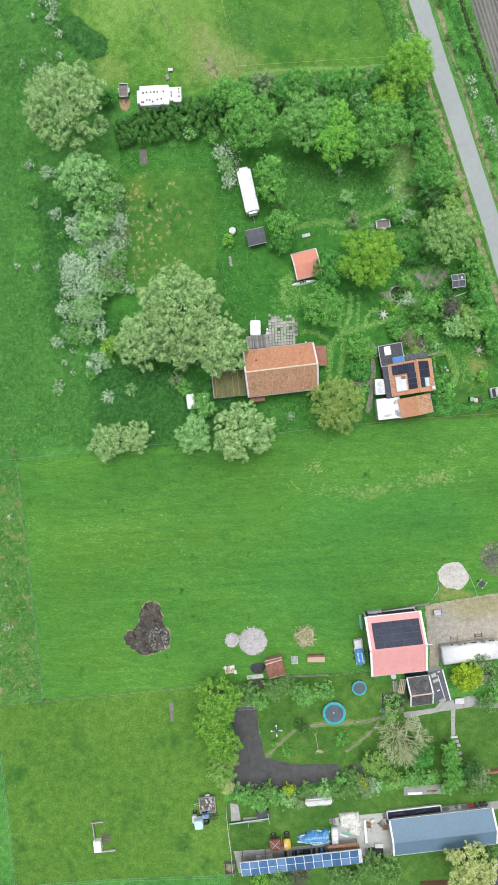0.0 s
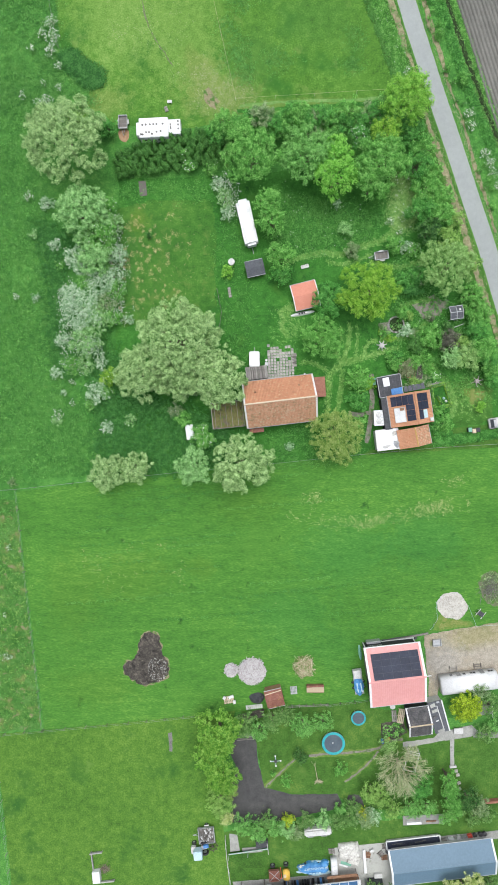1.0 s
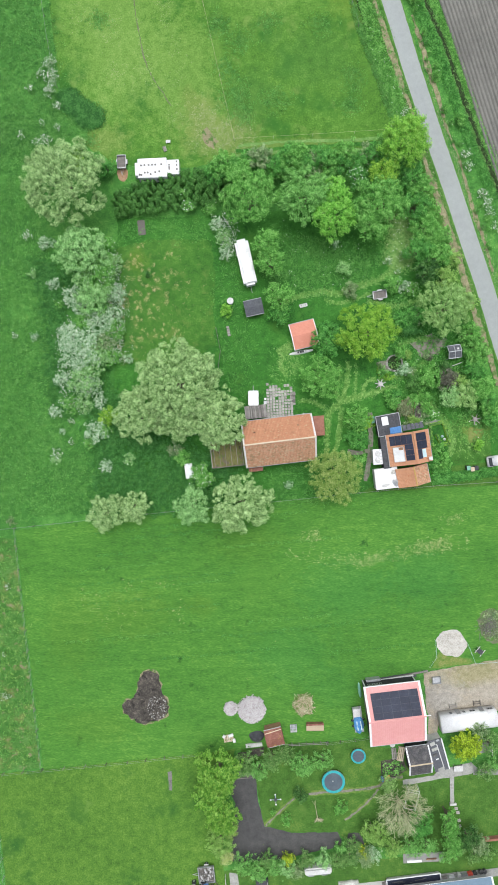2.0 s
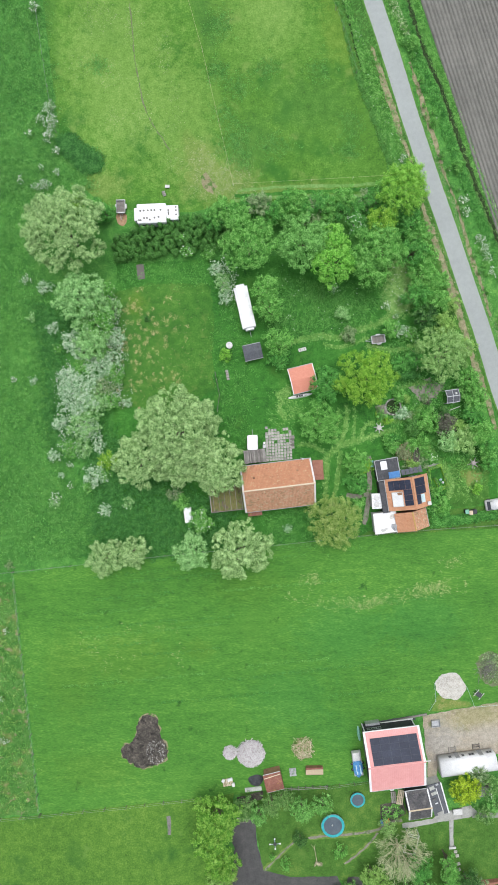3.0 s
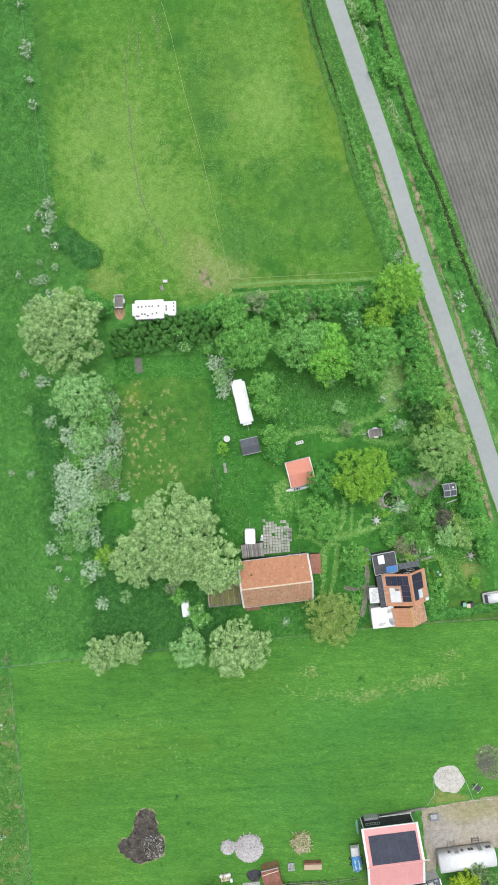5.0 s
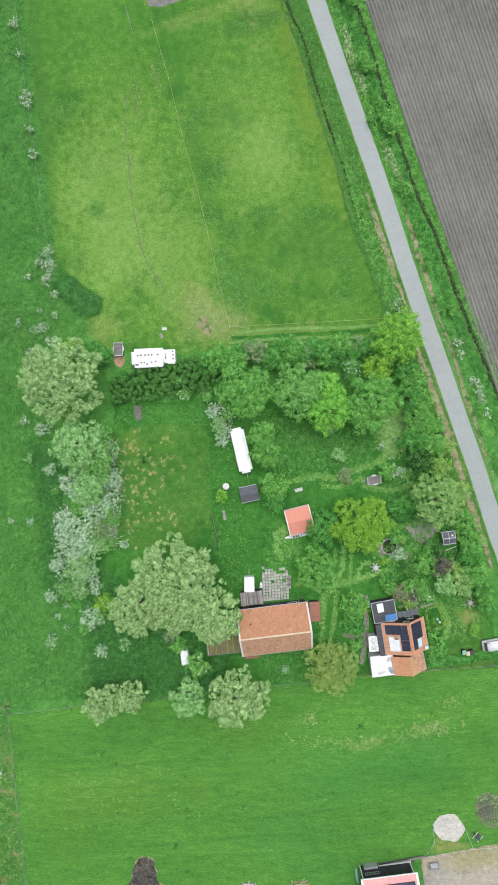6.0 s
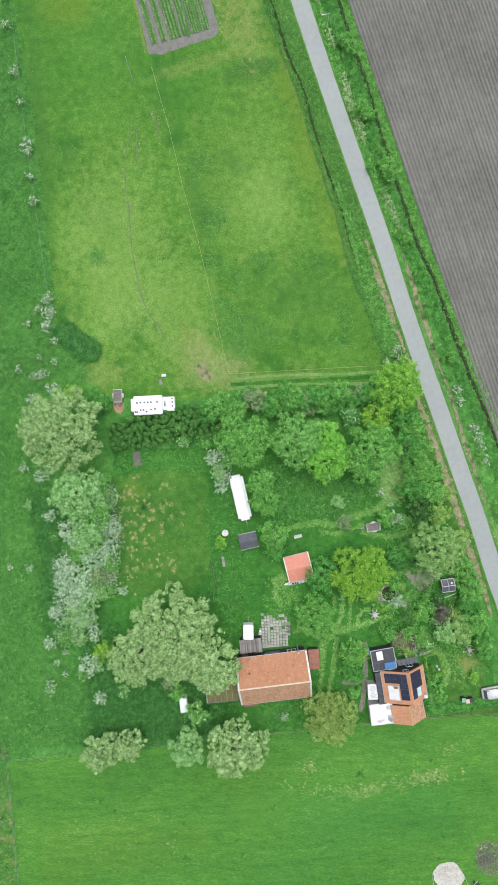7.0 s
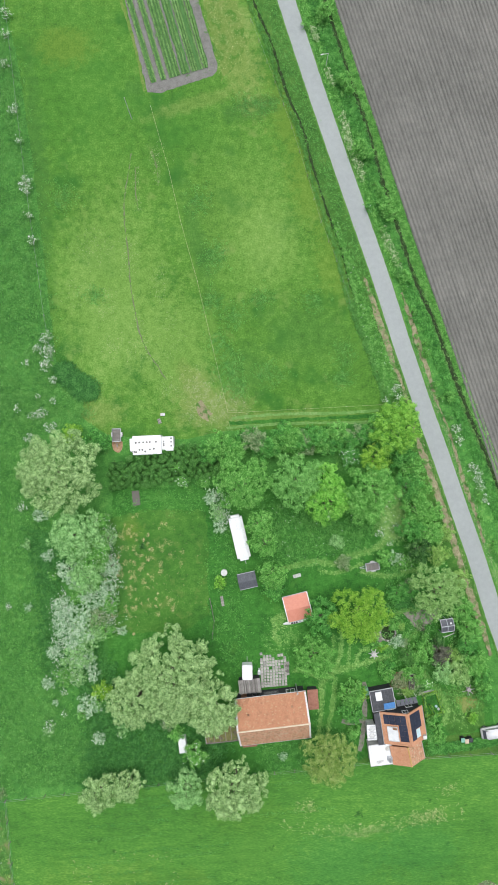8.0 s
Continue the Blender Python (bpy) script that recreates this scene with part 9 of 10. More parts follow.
# ---------- heaps ----------
def wood_heap(label, at, R, h, mats, count, seed, log=(0.35, 0.07)):
    """A round heap of split logs; the pieces lie criss-cross all over it."""
    rnd = random.Random(seed)
    t = thing("firewood_heap", label, "wood heap", at, 0, 0, "heaps of firewood")
    part("core", Shape().heap(0, 0, 0, R * 0.93, R * 0.93, h * 0.9, 0, 0.1, 20, 6, seed), M[mats[0]], t)
    s = [Shape() for _ in mats]
    for k in range(count):
        th, r = rnd.uniform(0, 6.283), R * math.sqrt(rnd.uniform(0, 1)) * (0.93 + 0.10 * math.sin(3 * k))
        z = h * max(0.02, math.cos(min(1, r / R) * math.pi / 2)) ** 0.8
        a, el, ln = rnd.uniform(0, 3.14), rnd.uniform(-0.35, 0.35), log[0] * rnd.uniform(0.6, 1.3)
        d = Vector((math.cos(a) * math.cos(el), math.sin(a) * math.cos(el), math.sin(el))) * ln / 2
        c = Vector((r * math.cos(th), r * math.sin(th), z + rnd.uniform(0.0, 0.12)))
        rnd.choice(s).rod(c - d, c + d, log[1] * rnd.uniform(0.7, 1.3), 4)
    for q, m in zip(s, mats):
        part("split_wood", q, M[m], t)["kind"] = "stuff"


M["pale_log"] = surface("pale_split_log", [(0.36, 0.335, 0.335), (0.46, 0.435, 0.435), (0.56, 0.535, 0.535)], (9, 2, 0.5), bump=0.3, rough=0.85)
M["lilac_log"] = surface("greyed_split_log", [(0.24, 0.205, 0.205), (0.34, 0.30, 0.30), (0.46, 0.42, 0.42)], (9, 2, 0.5), bump=0.3, rough=0.85)
wood_heap("round heap of pale split firewood on grass", (45.25, -113.83), 2.55, 1.3, ("lilac_log", "pale_log", "pale_log", "off_white"), 1500, 3, (0.3, 0.07))
wood_heap("small round heap of pale split firewood", (41.51, -113.71), 1.3, 0.8, ("lilac_log", "pale_log", "pale_log", "off_white"), 420, 4, (0.3, 0.07))
wood_heap("loose heap of yellowish cut branches", (54.54, -112.96), 2.0, 0.7, ("dry", "pale_wood", "pale_wood", "twig"), 420, 5, (0.8, 0.035))
rub = thing("rubble_heap", "grey rubble tipped into the muddy pit", "rubble", (28.30, -113.69))
part("core", Shape().heap(0, 0, 0, 1.7, 2.1, 0.45, 20, 0.2, 18, 5, 2), M["mud"], rub)
rnd = random.Random(17)
sts = [Shape(), Shape(), Shape()]
for k in range(330):
    th, r = rnd.uniform(0, 6.28), math.sqrt(rnd.random())
    x, y = 1.8 * r * math.cos(th), 2.2 * r * math.sin(th)
    sts[k % 3].box(x, y, 0.05 + 0.4 * (1 - r) + rnd.uniform(0, 0.06), rnd.uniform(0.06, 0.24), rnd.uniform(0.05, 0.16), rnd.uniform(0.05, 0.12), rnd.uniform(0, 180))
part("stones", sts[0], M["rubble"], rub)["kind"] = "stuff"
part("stones", sts[1], M["concrete"], rub)["kind"] = "stuff"
part("stones", sts[2], M["mud"], rub)["kind"] = "stuff"
heap2 = Shape()
rnd = random.Random(9)
for k in range(90):
    x, y, a = rnd.gauss(0, 0.9), rnd.gauss(0, 1.1), rnd.uniform(0, 3.14)
    d = Vector((math.cos(a), math.sin(a), rnd.uniform(-0.3, 0.3))) * rnd.uniform(0.3, 0.9)
    c = Vector((x, y, 0.3 + 0.5 * math.exp(-(x * x + y * y))))
    heap2.rod(c - d, c + d, 0.025, 3)
solo("brush_heap", heap2, M["rubble"], "heap of grey cut brushwood", "brush heap", kind="stuff").matrix_world = pose(*(87.29, -98.51), 0)

# ---------- the grazed field's oddments ----------
solo("white_tank", Shape().box(0, 0, 0, 1.35, 2.1, 1.0).box(0, 0, 1.0, 0.9, 1.6, 0.08), M["white"], "white water tank in the field", "tank", bevel=0.06).matrix_world = pose(*(17.21, -151.65), 0, 0, 0, 6)
for p, q in (((15.98, -147.58), (18.14, -147.26)), ((16.19, -147.37), (16.68, -151.15)), ((17.90, -152.83), (20.37, -152.50))):
    solo("fence_board", Shape().rod((*p, 0.5), (*q, 0.5), 0.14, 4).rod((*p, 0.25), (*q, 0.25), 0.10, 4).rod((*p, 0), (*p, 0.7), 0.08, 5).rod((*q, 0), (*q, 0.7), 0.08, 5), M["concrete"], "pale board hurdle beside the tank", "hurdle", "board hurdles")
heap3 = Shape()
for k in range(70):
    x, y, a = rnd.gauss(0, 0.45), rnd.gauss(0, 0.4), rnd.uniform(0, 3.14)
    d = Vector((math.cos(a), math.sin(a), rnd.uniform(-0.2, 0.2))) * rnd.uniform(0.2, 0.5)
    c = Vector((x, y, 0.2))
    heap3.rod(c - d, c + d, 0.03, 3)
solo("brush_heap", heap3, M["bark"], "small heap of dark sticks", "brush heap", kind="stuff").matrix_world = pose(*(18.53, -150.51), 0)
strip("soil", [(30.41, -125.33), (30.71, -127.09), (30.60, -128.75)], 0.6, 0.04, M["plot_soil"], "narrow scar of grey soil", "soil", 0.2, 0.4)
pb = thing("compost_bin", "brown wooden bin filled with sand", "bin", (41.26, -155.37), 5)
for x, y, lx, ly in ((0, -0.95, 1.9, 0.1), (0, 0.95, 1.9, 0.1), (-0.9, 0, 0.1, 1.9), (0.9, 0, 0.1, 1.9)):
    part("side", Shape().box(x, y, 0, lx, ly, 0.9), M["grey_wood"], pb)
part("filling", Shape().heap(0, 0, 0.4, 0.85, 0.85, 0.3), M["soil"], pb)

# ---------- the southern yard ----------
def crumpled(lx, ly, base, h, seed, square=5.0, rag=0.12, fold=0.16, n=26, taper=0.0):
    """A sheet thrown over something: folds on top, a ragged hem hanging down."""
    s, m = Shape(), max(8, int(n * ly / lx))
    v = []
    for j in range(m + 1):
        for i in range(n + 1):
            u, w = 2 * i / n - 1, 2 * j / m - 1
            top = (1 - abs(u) ** square) * (1 - abs(w) ** square * 0.95)
            f = noise.noise((u * lx * 1.3, w * ly * 1.3, seed)) + 0.5 * noise.noise((u * lx * 3.1, w * ly * 3.1, seed + 7))
            x = u * lx / 2 * (1 + rag * noise.noise((w * 2.3, seed, 1.5)))
            y = w * ly / 2 * (1 - taper * max(0.0, -0.2 - u)) * (1 + rag * noise.noise((u * 2.9, seed, 4.5)))
            v.append((x, y, max(0.02, base + h * top ** 0.5 + fold * f * (0.3 + 0.7 * top))))
    k = n + 1
    s.add(v, [(j * k + i, j * k + i + 1, (j + 1) * k + i + 1, (j + 1) * k + i) for j in range(m) for i in range(n)])
    rim = [i for i in range(n + 1)] + [j * k + n for j in range(1, m + 1)] + [m * k + i for i in range(n - 1, -1, -1)] + [j * k for j in range(m - 1, 0, -1)]
    r = len(rim)
    s.add([v[i] for i in rim] + [(v[i][0], v[i][1], 0.0) for i in rim], [(i, r + i, r + (i + 1) % r, (i + 1) % r) for i in range(r)])
    return s


tarp = thing("covered_boat", "boat on a trailer under a blue lettered tarpaulin", "boat", (56.42, -149.42), 6)
part("hull", Shape().box(0, 0, 0.3, 5.2, 1.4, 0.5), M["off_white"], tarp, "", 0.2)
part("tarpaulin", crumpled(5.7, 2.0, 0.35, 0.95, 3.1, 3.0, 0.30, 0.13, 44, 0.75), M["blue_tarp"], tarp, "blue tarpaulin")
part("skirt", crumpled(5.5, 2.3, 0.15, 0.45, 8.4, 3.0, 0.35, 0.18, 36, 0.7), M["pale_blue"], tarp, "pale tarpaulin edge").location = (0, -0.35, 0)
txt = bpy.data.curves.new("lettering", "FONT")
txt.body, txt.size, txt.align_x, txt.align_y, txt.extrude = "TRANSPORT", 0.72, "CENTER", "CENTER", 0.01
txt.materials.append(M["pale_blue"])
tob = new("lettering", txt)
tob.parent = tarp
tob.matrix_local = pose(0.35, 0.55, 1.48, -14, 0, 180)
for k in range(4):
    part("letter_bar", Shape().box(-0.6 + k * 0.55, -0.25, 1.5, 0.4, 0.16, 0.03), M["pale_blue"], tarp)
for x in (-1.2, 0.9):
    for y in (-0.8, 0.8):
        wheel(tarp, x, y, 0.3, 0.18)
solo("white_tank", Shape().box(0, 0, 0, 1.1, 2.5, 1.7).box(0, 0.5, 1.7, 0.5, 0.5, 0.08).box(0, -0.6, 1.7, 0.4, 0.4, 0.06), M["white"], "tall white plastic tank in the yard", "tank", bevel=0.12, smooth=True).matrix_world = pose(*(60.08, -148.60), 0, 0, 0, 3)
solo("sheeting", crumpled(3.7, 2.6, 0.2, 0.8, 1.7), M["net_white"], "white sheeting over a stack in the yard", "sheeting").matrix_world = pose(*(62.82, -146.23), 0.05, 0, 0, 8)
solo("sheeting", crumpled(2.4, 1.4, 0.1, 0.5, 5.2), M["net_white"], "white sheeting over a stack in the yard", "sheeting").matrix_world = pose(*(63.69, -148.08), 0.05, 0, 0, -14)
gs = thing("banner", "green and white folded sheet on concrete", "sheet", (62.23, -148.95), -12)
part("green_sheet", Shape().box(0.1, 0.1, 0.05, 1.9, 0.55, 0.06), M["green_net"], gs, "", 0.02)
part("white_sheet", Shape().box(-0.3, -0.35, 0.1, 1.6, 0.3, 0.05, -4), M["white"], gs, "", 0.02)
solo("long_board", Shape().box(0, 0, 0.05, 0.45, 4.3, 0.35, 0), M["white"], "long white board lying in the yard", "board", bevel=0.03).matrix_world = pose(*(65.68, -148.24), 0.05, 0, 0, 5)
for p, a, m in (((59.73, -146.52), 5, "grey_wood"), ((66.27, -147.12), 80, "brown_wood"), ((69.23, -147.53), 5, "brown_wood"), ((69.31, -145.44), 10, "grey_wood"), ((68.51, -146.91), 40, "grey_wood"), ((47.50, -153.55), 6, "off_white")):
    crate_stack("stack of weathered pallets in the yard", p, a, 5, 1.1, 0.9, m, "pallet", "pallets in the yard")
for p in ((61.24, -146.14), (69.71, -146.21), (86.27, -142.82), (86.98, -142.71), (85.25, -143.03)):
    solo("plant_pot", Shape().rod((0, 0, 0), (0, 0, 0.5), 0.28, 14, 0.36).ring(0, 0, 0.5, 0.28, 0.4, 0.05, 16), M["dark_tile"], "dark round plant pot on concrete", "pot", "pots on the concrete").matrix_world = pose(*p, 0.05)
for p, a, lx, ly, m in (((81.12, -143.94), 10, 0.9, 0.7, "white"), ((82.34, -143.62), 80, 1.0, 0.5, "off_white"), ((83.36, -143.52), 5, 1.2, 0.6, "grey_metal"), ((79.90, -144.15), 30, 0.8, 0.7, "grey_wood"), ((84.38, -143.20), 20, 0.8, 0.6, "red"),
                        ((66.89, -146.15), 30, 0.7, 0.4, "off_white"), ((68.10, -150.74), 3, 1.4, 0.7, "off_white"), ((48.52, -153.26), 6, 0.9, 0.8, "off_white"), ((46.47, -153.58), 6, 0.9, 0.8, "off_white")):
    solo("storage_box", Shape().box(0, 0, 0, lx, ly, 0.5).box(0, 0, 0.5, lx + 0.06, ly + 0.06, 0.05), M[m], "small storage box standing on concrete", "box", "boxes on the concrete", bevel=0.02).matrix_world = pose(*p, 0.05, 0, 0, a)
rnd = random.Random(41)
for k in range(16):
    p = Vector((51.07, -152.76)).lerp(Vector((58.53, -151.79)), (k + 0.5) / 16)
    solo("stored_crate", Shape().box(0, 0, 0, 0.36, 0.8, rnd.uniform(0.5, 1.1)), M[rnd.choice(("dark_tile", "black", "blue_paint", "dark_wall", "grey_metal"))], "dark crate stored under the shelter edge", "crate", "crates by the shelter", bevel=0.02).matrix_world = pose(p.x, p.y, 0.05, 0, 0, rnd.uniform(0, 12))
cold = thing("cold_frame", "dark glazed cold frame with black pots", "cold frame", (67.60, -152.21), 6)
part("base", Shape().box(0, 0, 0, 2.6, 1.8, 0.5), M["dark_wall"], cold)
part("pane", Shape().sheet([(-1.3, -0.2, 0.62), (1.3, -0.2, 0.62), (1.3, 0.9, 0.75), (-1.3, 0.9, 0.75)], 0.04), M["glass"], cold)
for x in (-0.7, 0.1, 0.9):
    part("pot", Shape().rod((x, -0.55, 0.4), (x, -0.55, 0.75), 0.28, 14, 0.33), M["black"], cold)
part("lid", Shape().sheet([(-1.9, -1.2, 0.3), (-1.35, -1.2, 0.9), (-1.35, 1.0, 0.9), (-1.9, 1.0, 0.3)], 0.05), M["grey_metal"], cold)
cons = thing("conservatory", "dark glazed many-sided conservatory with white frame", "conservatory", (89.19, -154.64), 0)
ring_ = [(2.6 * math.cos(2 * math.pi * k / 8 + 0.39), 2.6 * math.sin(2 * math.pi * k / 8 + 0.39)) for k in range(8)]
part("glazing", Shape().prism(ring_, 0, 2.5), M["felt"], cons)
for k in range(8):
    part("frame_bar", Shape().rod((*ring_[k], 2.5), (*ring_[(k + 1) % 8], 2.5), 0.14, 6), M["white"], cons)
solo("board_fence", Shape().box(0, 0, 0, 5.6, 0.5, 1.4), M["brown_wood"], "brown wooden fence at the garden's end", "fence", bevel=0.02).matrix_world = pose(*(78.60, -157.46), 0, 0, 0, 4)
solo("hedge_slab", Shape().box(0, 0, 0, 3.6, 1.0, 0.12), M["concrete"], "old concrete slab under the hedge", "slab", bevel=0.02).matrix_world = pose(*(45.43, -146.63), 0, 0, 0, 6)
solo("dark_tank", Shape().box(0, 0, 0, 2.2, 1.3, 0.7), M["felt"], "dark box under the hedge", "box", bevel=0.04).matrix_world = pose(*(47.16, -145.18), 0, 0, 0, 6)

# ---------- garden things ----------
POND = (70.39, -52.00)
pond = thing("garden_pond", "round dark pond with a pale stone edge", "pond", POND)
part("water", Shape().rod((0, 0, 0.0), (0, 0, 0.10), 1.22, 28), M["water"], pond)
rnd = random.Random(2)
for k in range(24):
    th = 2 * math.pi * k / 24
    part("stone", Shape().box(1.36 * math.cos(th), 1.36 * math.sin(th), 0, rnd.uniform(0.24, 0.36), rnd.uniform(0.26, 0.36), rnd.uniform(0.14, 0.26), math.degrees(th)), M["grey_wood"] if k % 3 else M["concrete"], pond, "", 0.04)
for dx, dy, n, k in ((0.35, 0.5, 7, "mid"), (-0.4, -0.5, 6, "birch"), (0.5, -0.2, 4, "grey_leaf")):
    growth("pond_plants", [(POND[0] + dx + 0.3 * c, POND[1] + dy + 0.3 * q) for c, q in ((-1, -1), (1, -1), (1, 1), (-1, 1))], n, 0.3, k, "water plants standing in the pond", "water plants", 61 + n, leaf=0.14, spread=0.2)
growth("bed_edging", band([(67.71, -52.40), (67.51, -53.60), (68.21, -54.60), (69.52, -54.81), (70.42, -54.20)], 0.35), 90, 0.25, "yellow_green", "curved bright green edging of a garden bed", "edging plants", 69, leaf=0.1, spread=0.15)
patch("bare_earth", [(73.01, -48.29), (77.02, -46.99), (79.52, -48.00), (78.03, -50.60), (75.02, -50.80)], 0.04, M["grey_soil"], "bare earth under the shrubs", "soil", 0.7, 0.4)
patch("bare_earth", [(67.41, -51.80), (69.01, -51.80), (69.41, -53.30), (68.61, -54.40), (67.61, -54.00)], 0.045, M["grey_soil"], "bare earth round the garden bed", "soil", 0.4, 0.3)
st = Shape().rod((0, 0, 0), (0, 0, 0.55), 0.45, 12, 0.4)
for k in range(7):
    th = 2 * math.pi * k / 7 + 0.3
    st.rod((0.3 * math.cos(th), 0.3 * math.sin(th), 0.35), (0.95 * math.cos(th), 0.95 * math.sin(th), 0.12), 0.12, 6, 0.05)
solo("tree_stump", st, M["pale_log"], "pale root stump on the lawn", "stump").matrix_world = pose(*(67.89, -55.70), 0)
st2 = Shape().rod((0, 0, 0), (0, 0, 0.5), 0.4, 12, 0.35)
for k in range(6):
    th = 2 * math.pi * k / 6 + 0.6
    st2.rod((0.3 * math.cos(th), 0.3 * math.sin(th), 0.4), (1.0 * math.cos(th), 1.0 * math.sin(th), 0.5), 0.09, 6, 0.04)
solo("tree_stump", st2, M["lilac_log"], "pale root stump on a worn lawn", "stump").matrix_world = pose(*(84.58, -61.91), 0, 0, 0, 40)
gf = thing("greenhouse_frame", "small grey timber greenhouse frame", "greenhouse", (80.34, -50.19), 8)
for x in (-1.1, 0, 1.1):
    for y in (-1.1, 1.1):
        part("post", Shape().box(x, y, 0, 0.1, 0.1, 1.8), M["grey_metal"], gf)
    part("rafter", Shape().rod((x, -1.1, 1.8), (x, 0, 2.3), 0.07, 5).rod((x, 0, 2.3), (x, 1.1, 1.8), 0.07, 5), M["grey_metal"], gf)
for y, z in ((-1.1, 1.8), (0, 2.3), (1.1, 1.8)):
    part("rail", Shape().rod((-1.15, y, z), (1.15, y, z), 0.07, 5), M["grey_metal"], gf)
for q in (-1, 1):
    part("glass_panel", Shape().sheet([(-1.1, q * 1.1, 1.76), (1.1, q * 1.1, 1.76), (1.1, 0, 2.24), (-1.1, 0, 2.24)], 0.02), M["slate"], gf)
part("shelf", Shape().box(0, -0.4, 1.9, 0.5, 0.35, 0.1), M["off_white"], gf)
part("vent", Shape().box(0.6, 0.4, 2.1, 0.3, 0.3, 0.06), M["off_white"], gf)
solo("pole", Shape().rod((*(80.21, -52.63), 0.5), (*(82.00, -51.94), 0.5), 0.06, 6).rod((*(80.21, -52.63), 0), (*(80.21, -52.63), 0.5), 0.05, 6).rod((*(82.00, -51.94), 0), (*(82.00, -51.94), 0.5), 0.05, 6), M["off_white"], "pale rail on two stakes", "rail")
crate_stack("small pale garden bench in long grass", (54.31, -41.87), 15, 4, 1.4, 0.6, "off_white", "bench")
crate_stack("grey wooden frame lying in the grass", (41.09, -46.37), -80, 4, 1.8, 0.5, "grey_wood", "hurdle")
crate_stack("weathered bench on the patio", (52.56, -58.21), 92, 5, 2.4, 0.7, "grey_wood", "bench")
orn = thing("garden_pump", "white garden pump on the patio edge", "pump", (47.59, -58.35))
part("column", Shape().rod((0, 0, 0), (0, 0, 0.9), 0.16, 10, 0.12).rod((0, 0, 0.9), (0, 0, 1.05), 0.2, 10), M["white"], orn)
part("basin", Shape().box(0, -0.6, 0, 0.5, 0.6, 0.45), M["grey_metal"], orn)
for p, m, lab in (((83.28, -70.46), "green_net", "green wheeled bin by the hedge"), ((83.98, -70.65), "pale_wood", "pale orange wheeled bin by the hedge"), ((84.67, -70.45), "felt", "dark wheeled bin by the hedge")):
    b = thing("wheelie_bin", lab, "bin", p, 5, 0, "bins by the hedge")
    part("body", Shape().box(0, 0, 0.08, 0.58, 0.7, 0.9), M["black"], b, "", 0.03)
    part("lid", Shape().box(0, 0, 0.98, 0.64, 0.76, 0.08), M[m], b, "", 0.03)
    for x in (-0.25, 0.25):
        part("wheel", Shape().rod((x, 0.36, 0.1), (x + 0.05, 0.36, 0.1), 0.1, 10), M["black"], b)
for p, m in (((78.88, -64.91), "pale_blue"), ((79.28, -65.41), "white")):
    solo("garden_ball", Shape().heap(0, 0, 0, 0.25, 0.25, 0.45, rough=0.0), M[m], "glazed garden ball in the box bed", "garden ball", "garden balls", smooth=True).matrix_world = pose(*p, 0)
for i, pts in enumerate(([(76.62, -62.88), (79.01, -62.38)], [(79.01, -62.38), (80.12, -66.08)], [(80.12, -66.08), (77.12, -66.78)], [(76.62, -62.88), (77.12, -66.78)], [(77.72, -64.58), (78.92, -66.78)])):
    hedge = Shape()
    p, q = Vector(pts[0]), Vector(pts[1])
    hedge.box(*((p + q) / 2), 0, (q - p).length + 0.2, 0.34, 0.52, math.degrees(math.atan2(q.y - p.y, q.x - p.x)))
    t = growth("box_hedge", band(pts, 0.42), int((q - p).length * 60), 0.62, "yellow_green", "clipped bright green box hedge", "hedge", 70 + i, leaf=0.09, spread=0.12, tuft=16)
    part("core", hedge, M["dark"], t)
for i, pts in enumerate(([(77.08, -72.63), (82.27, -72.02), (88.45, -71.01), (96.23, -70.29)], [(77.26, -70.83), (80.25, -70.62)])):
    growth("clipped_hedge", band(pts, 1.6), (900, 150)[i], 0.7, "green", "long low clipped green hedge", "hedge", 80 + i, leaf=0.16, spread=0.3, tuft=18)
growth("flower_bed", [(76.73, -60.38), (77.92, -60.08), (78.14, -61.87), (76.75, -62.07)], 40, 0.4, "mid", "small flower bed with red flowers", "flowers", 85, bloom=0.08)
growth("bed_plants", [(72.13, -58.90), (76.11, -58.89), (76.66, -62.86), (72.17, -62.87)], 150, 0.6, "grey_leaf", "tangled bed between annex and garden", "bed plants", 86)
wb = thing("bird_table", "small blue and white bird table on legs", "bird table", (85.62, -102.93), -35)
part("top", Shape().box(0, 0, 0.8, 1.1, 0.8, 0.06), M["felt"], wb)
for x in (-0.55, 0.55):
    part("side_rail", Shape().rod((x, -0.75, 0.7), (x, 0.75, 0.9), 0.06), M["off_white"], wb)
    for y in (-0.35, 0.35):
        part("leg", Shape().rod((x, y, 0), (x, y, 0.8), 0.04), M["off_white"], wb)
solo("stool", Shape().box(0, 0, 0.4, 0.8, 0.5, 0.06).box(-0.3, 0, 0, 0.06, 0.4, 0.4).box(0.3, 0, 0, 0.06, 0.4, 0.4), M["off_white"], "pale garden stool on the grass", "stool").matrix_world = pose(*(30.52, -13.29), 0)
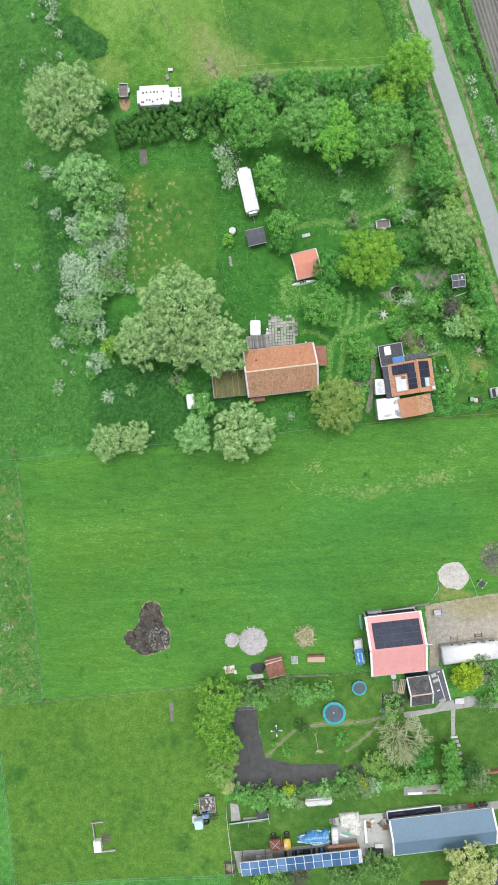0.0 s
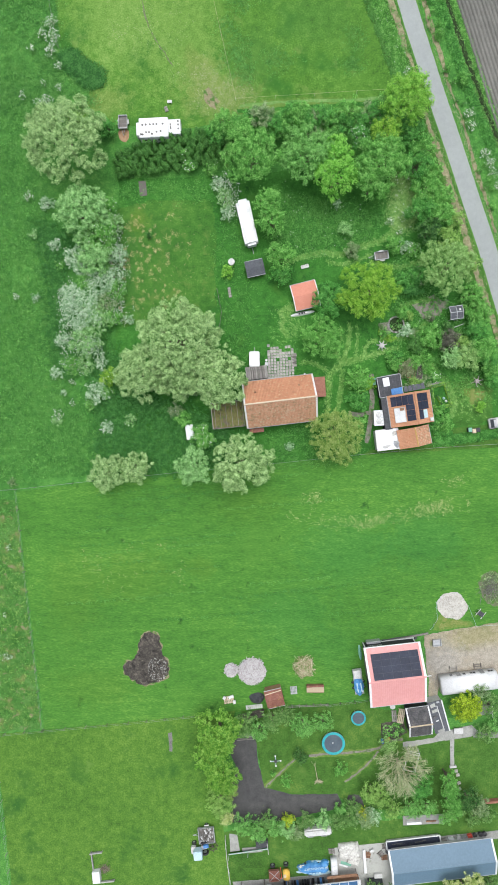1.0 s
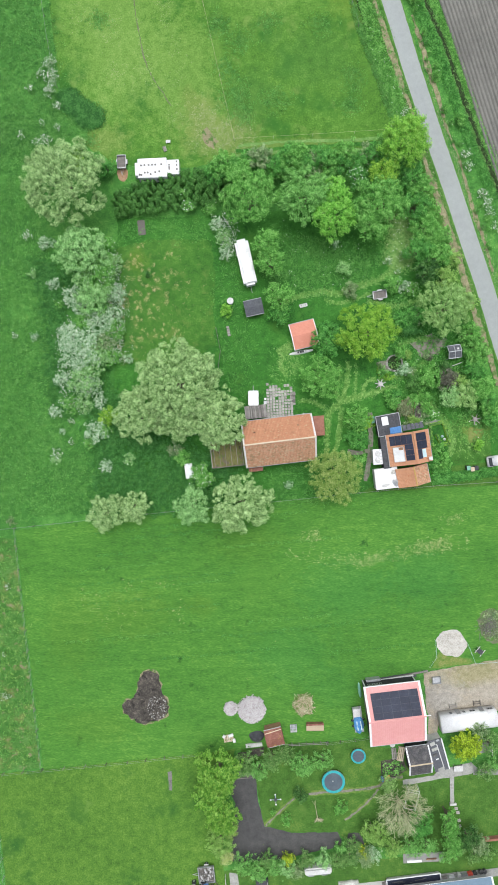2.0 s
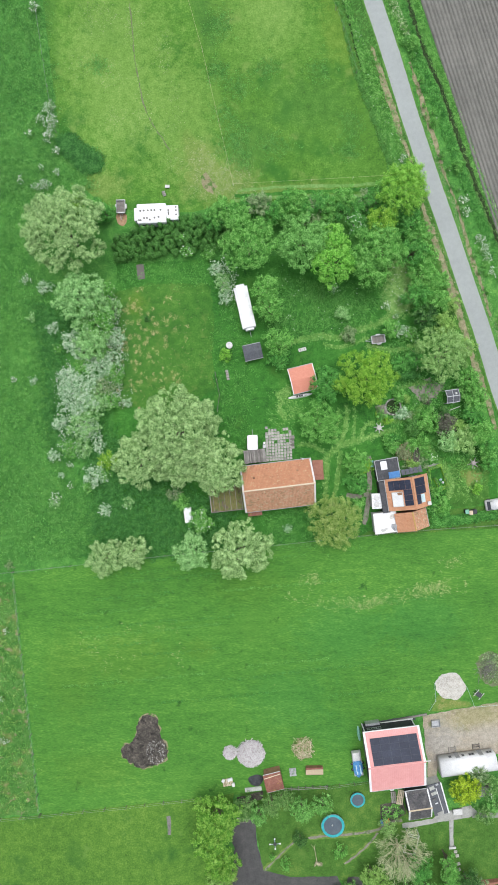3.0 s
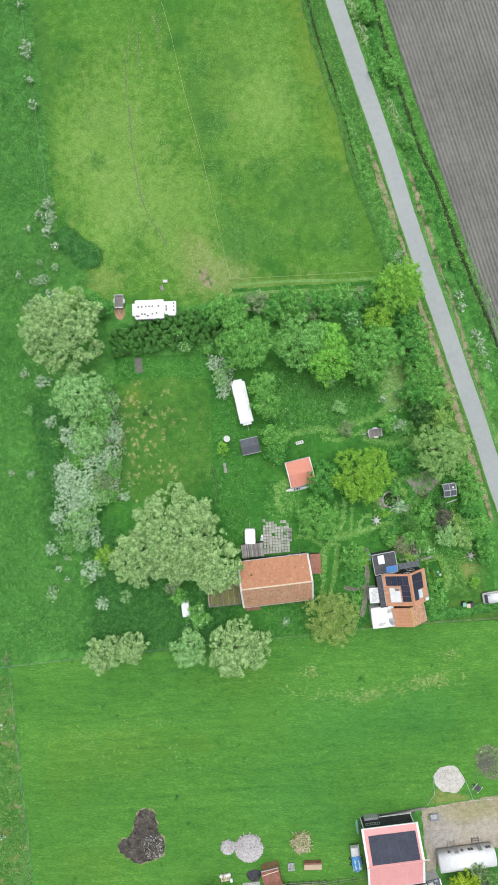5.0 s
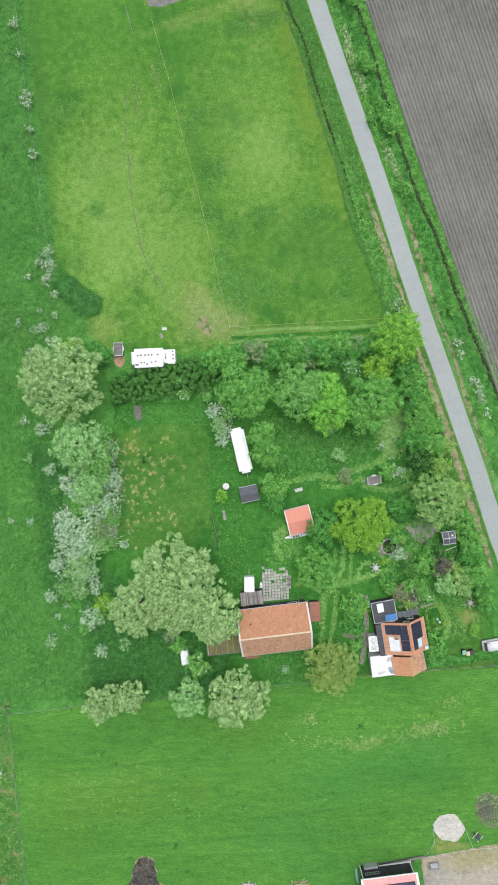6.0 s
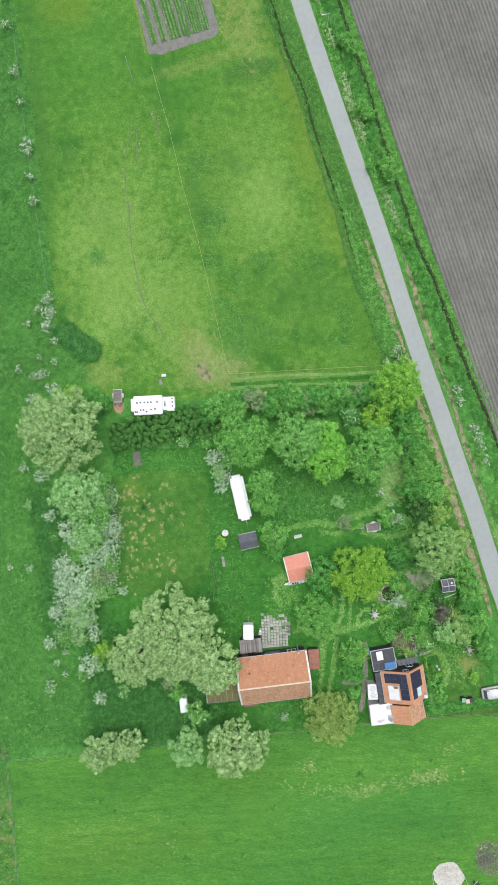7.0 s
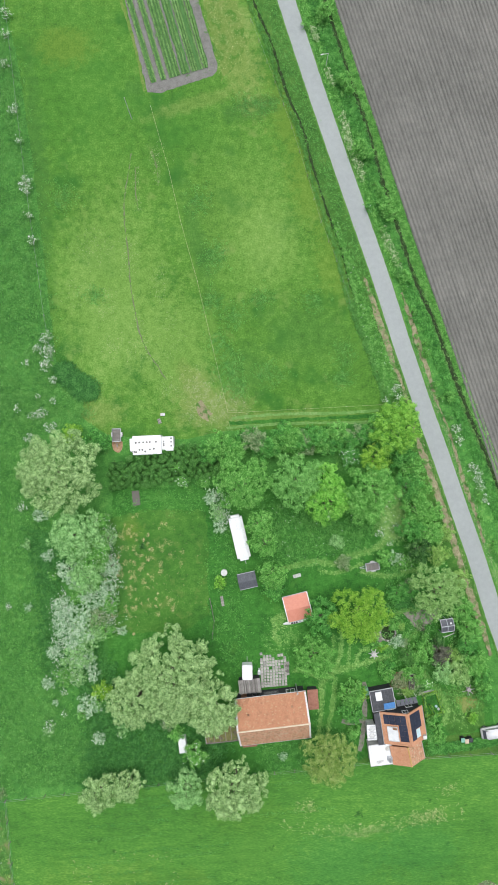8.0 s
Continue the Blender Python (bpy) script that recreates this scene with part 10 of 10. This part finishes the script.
crate_stack("old wooden crate on the grass", (29.91, -14.48), 20, 3, 0.6, 0.9, "grey_wood", "crate")
solo("water_box", Shape().box(0, 0, 0, 0.6, 1.2, 1.1), M["green_net"], "green water box beside the annex", "tank", bevel=0.04).matrix_world = pose(*(66.47, -62.01), 0, 0, 0, 5)
lamp = thing("street_lamp", "slim pale street lamp on the verge", "street lamp", (59.60, 49.02), 0)
part("pole", Shape().rod((0, 0, 0), (0, 0, 3.6), 0.07, 8, 0.05), M["off_white"], lamp)
part("arm", Shape().rod((0, 0, 3.55), (-1.0, -0.25, 3.7), 0.05, 6), M["off_white"], lamp)
part("lamp_head", Shape().box(-1.1, -0.27, 3.66, 0.5, 0.18, 0.1, 14), M["off_white"], lamp)
solo("mast", Shape().rod((0, 0, 0), (0, 0, 6.6), 0.08, 6, 0.06), M["white"], "tall thin pale mast in the paddock", "mast").matrix_world = pose(*(24.88, 39.64), 0)

# raised trough, path and bed east of the flat-roofed annex
trough = thing("raised_trough", "long dark planting trough with a grey rim", "planter", (74.54, -60.49), -7)
part("soil", Shape().box(0, 0, 0, 0.8, 2.4, 0.4), M["mud"], trough)
for x, y, lx, ly in ((-0.45, 0, 0.1, 2.6), (0.45, 0, 0.1, 2.6), (0, -1.25, 0.8, 0.1), (0, 1.25, 0.8, 0.1)):
    part("side", Shape().box(x, y, 0, lx, ly, 0.5), M["grey_wood"], trough)
strip("garden_path", [(75.90, -62.69), (77.20, -62.39), (78.49, -61.99)], 0.4, 0.05, M["concrete"], "narrow pale paved garden path", "path", 0.05)
bedf = thing("garden_trellis", "brown timber trellis over a garden bed", "trellis", (72.18, -60.00), -7)
for k in range(5):
    part("lath", Shape().box(-1.4 + 0.7 * k, 0, 1.0, 0.08, 2.8, 0.05), M["brown_wood"], bedf)
for y in (-1.3, 1.3):
    part("bearer", Shape().box(0, y, 0.92, 3.0, 0.08, 0.08), M["brown_wood"], bedf)
    for x in (-1.4, 1.4):
        part("post", Shape().box(x, y, 0, 0.09, 0.09, 0.92), M["brown_wood"], bedf)
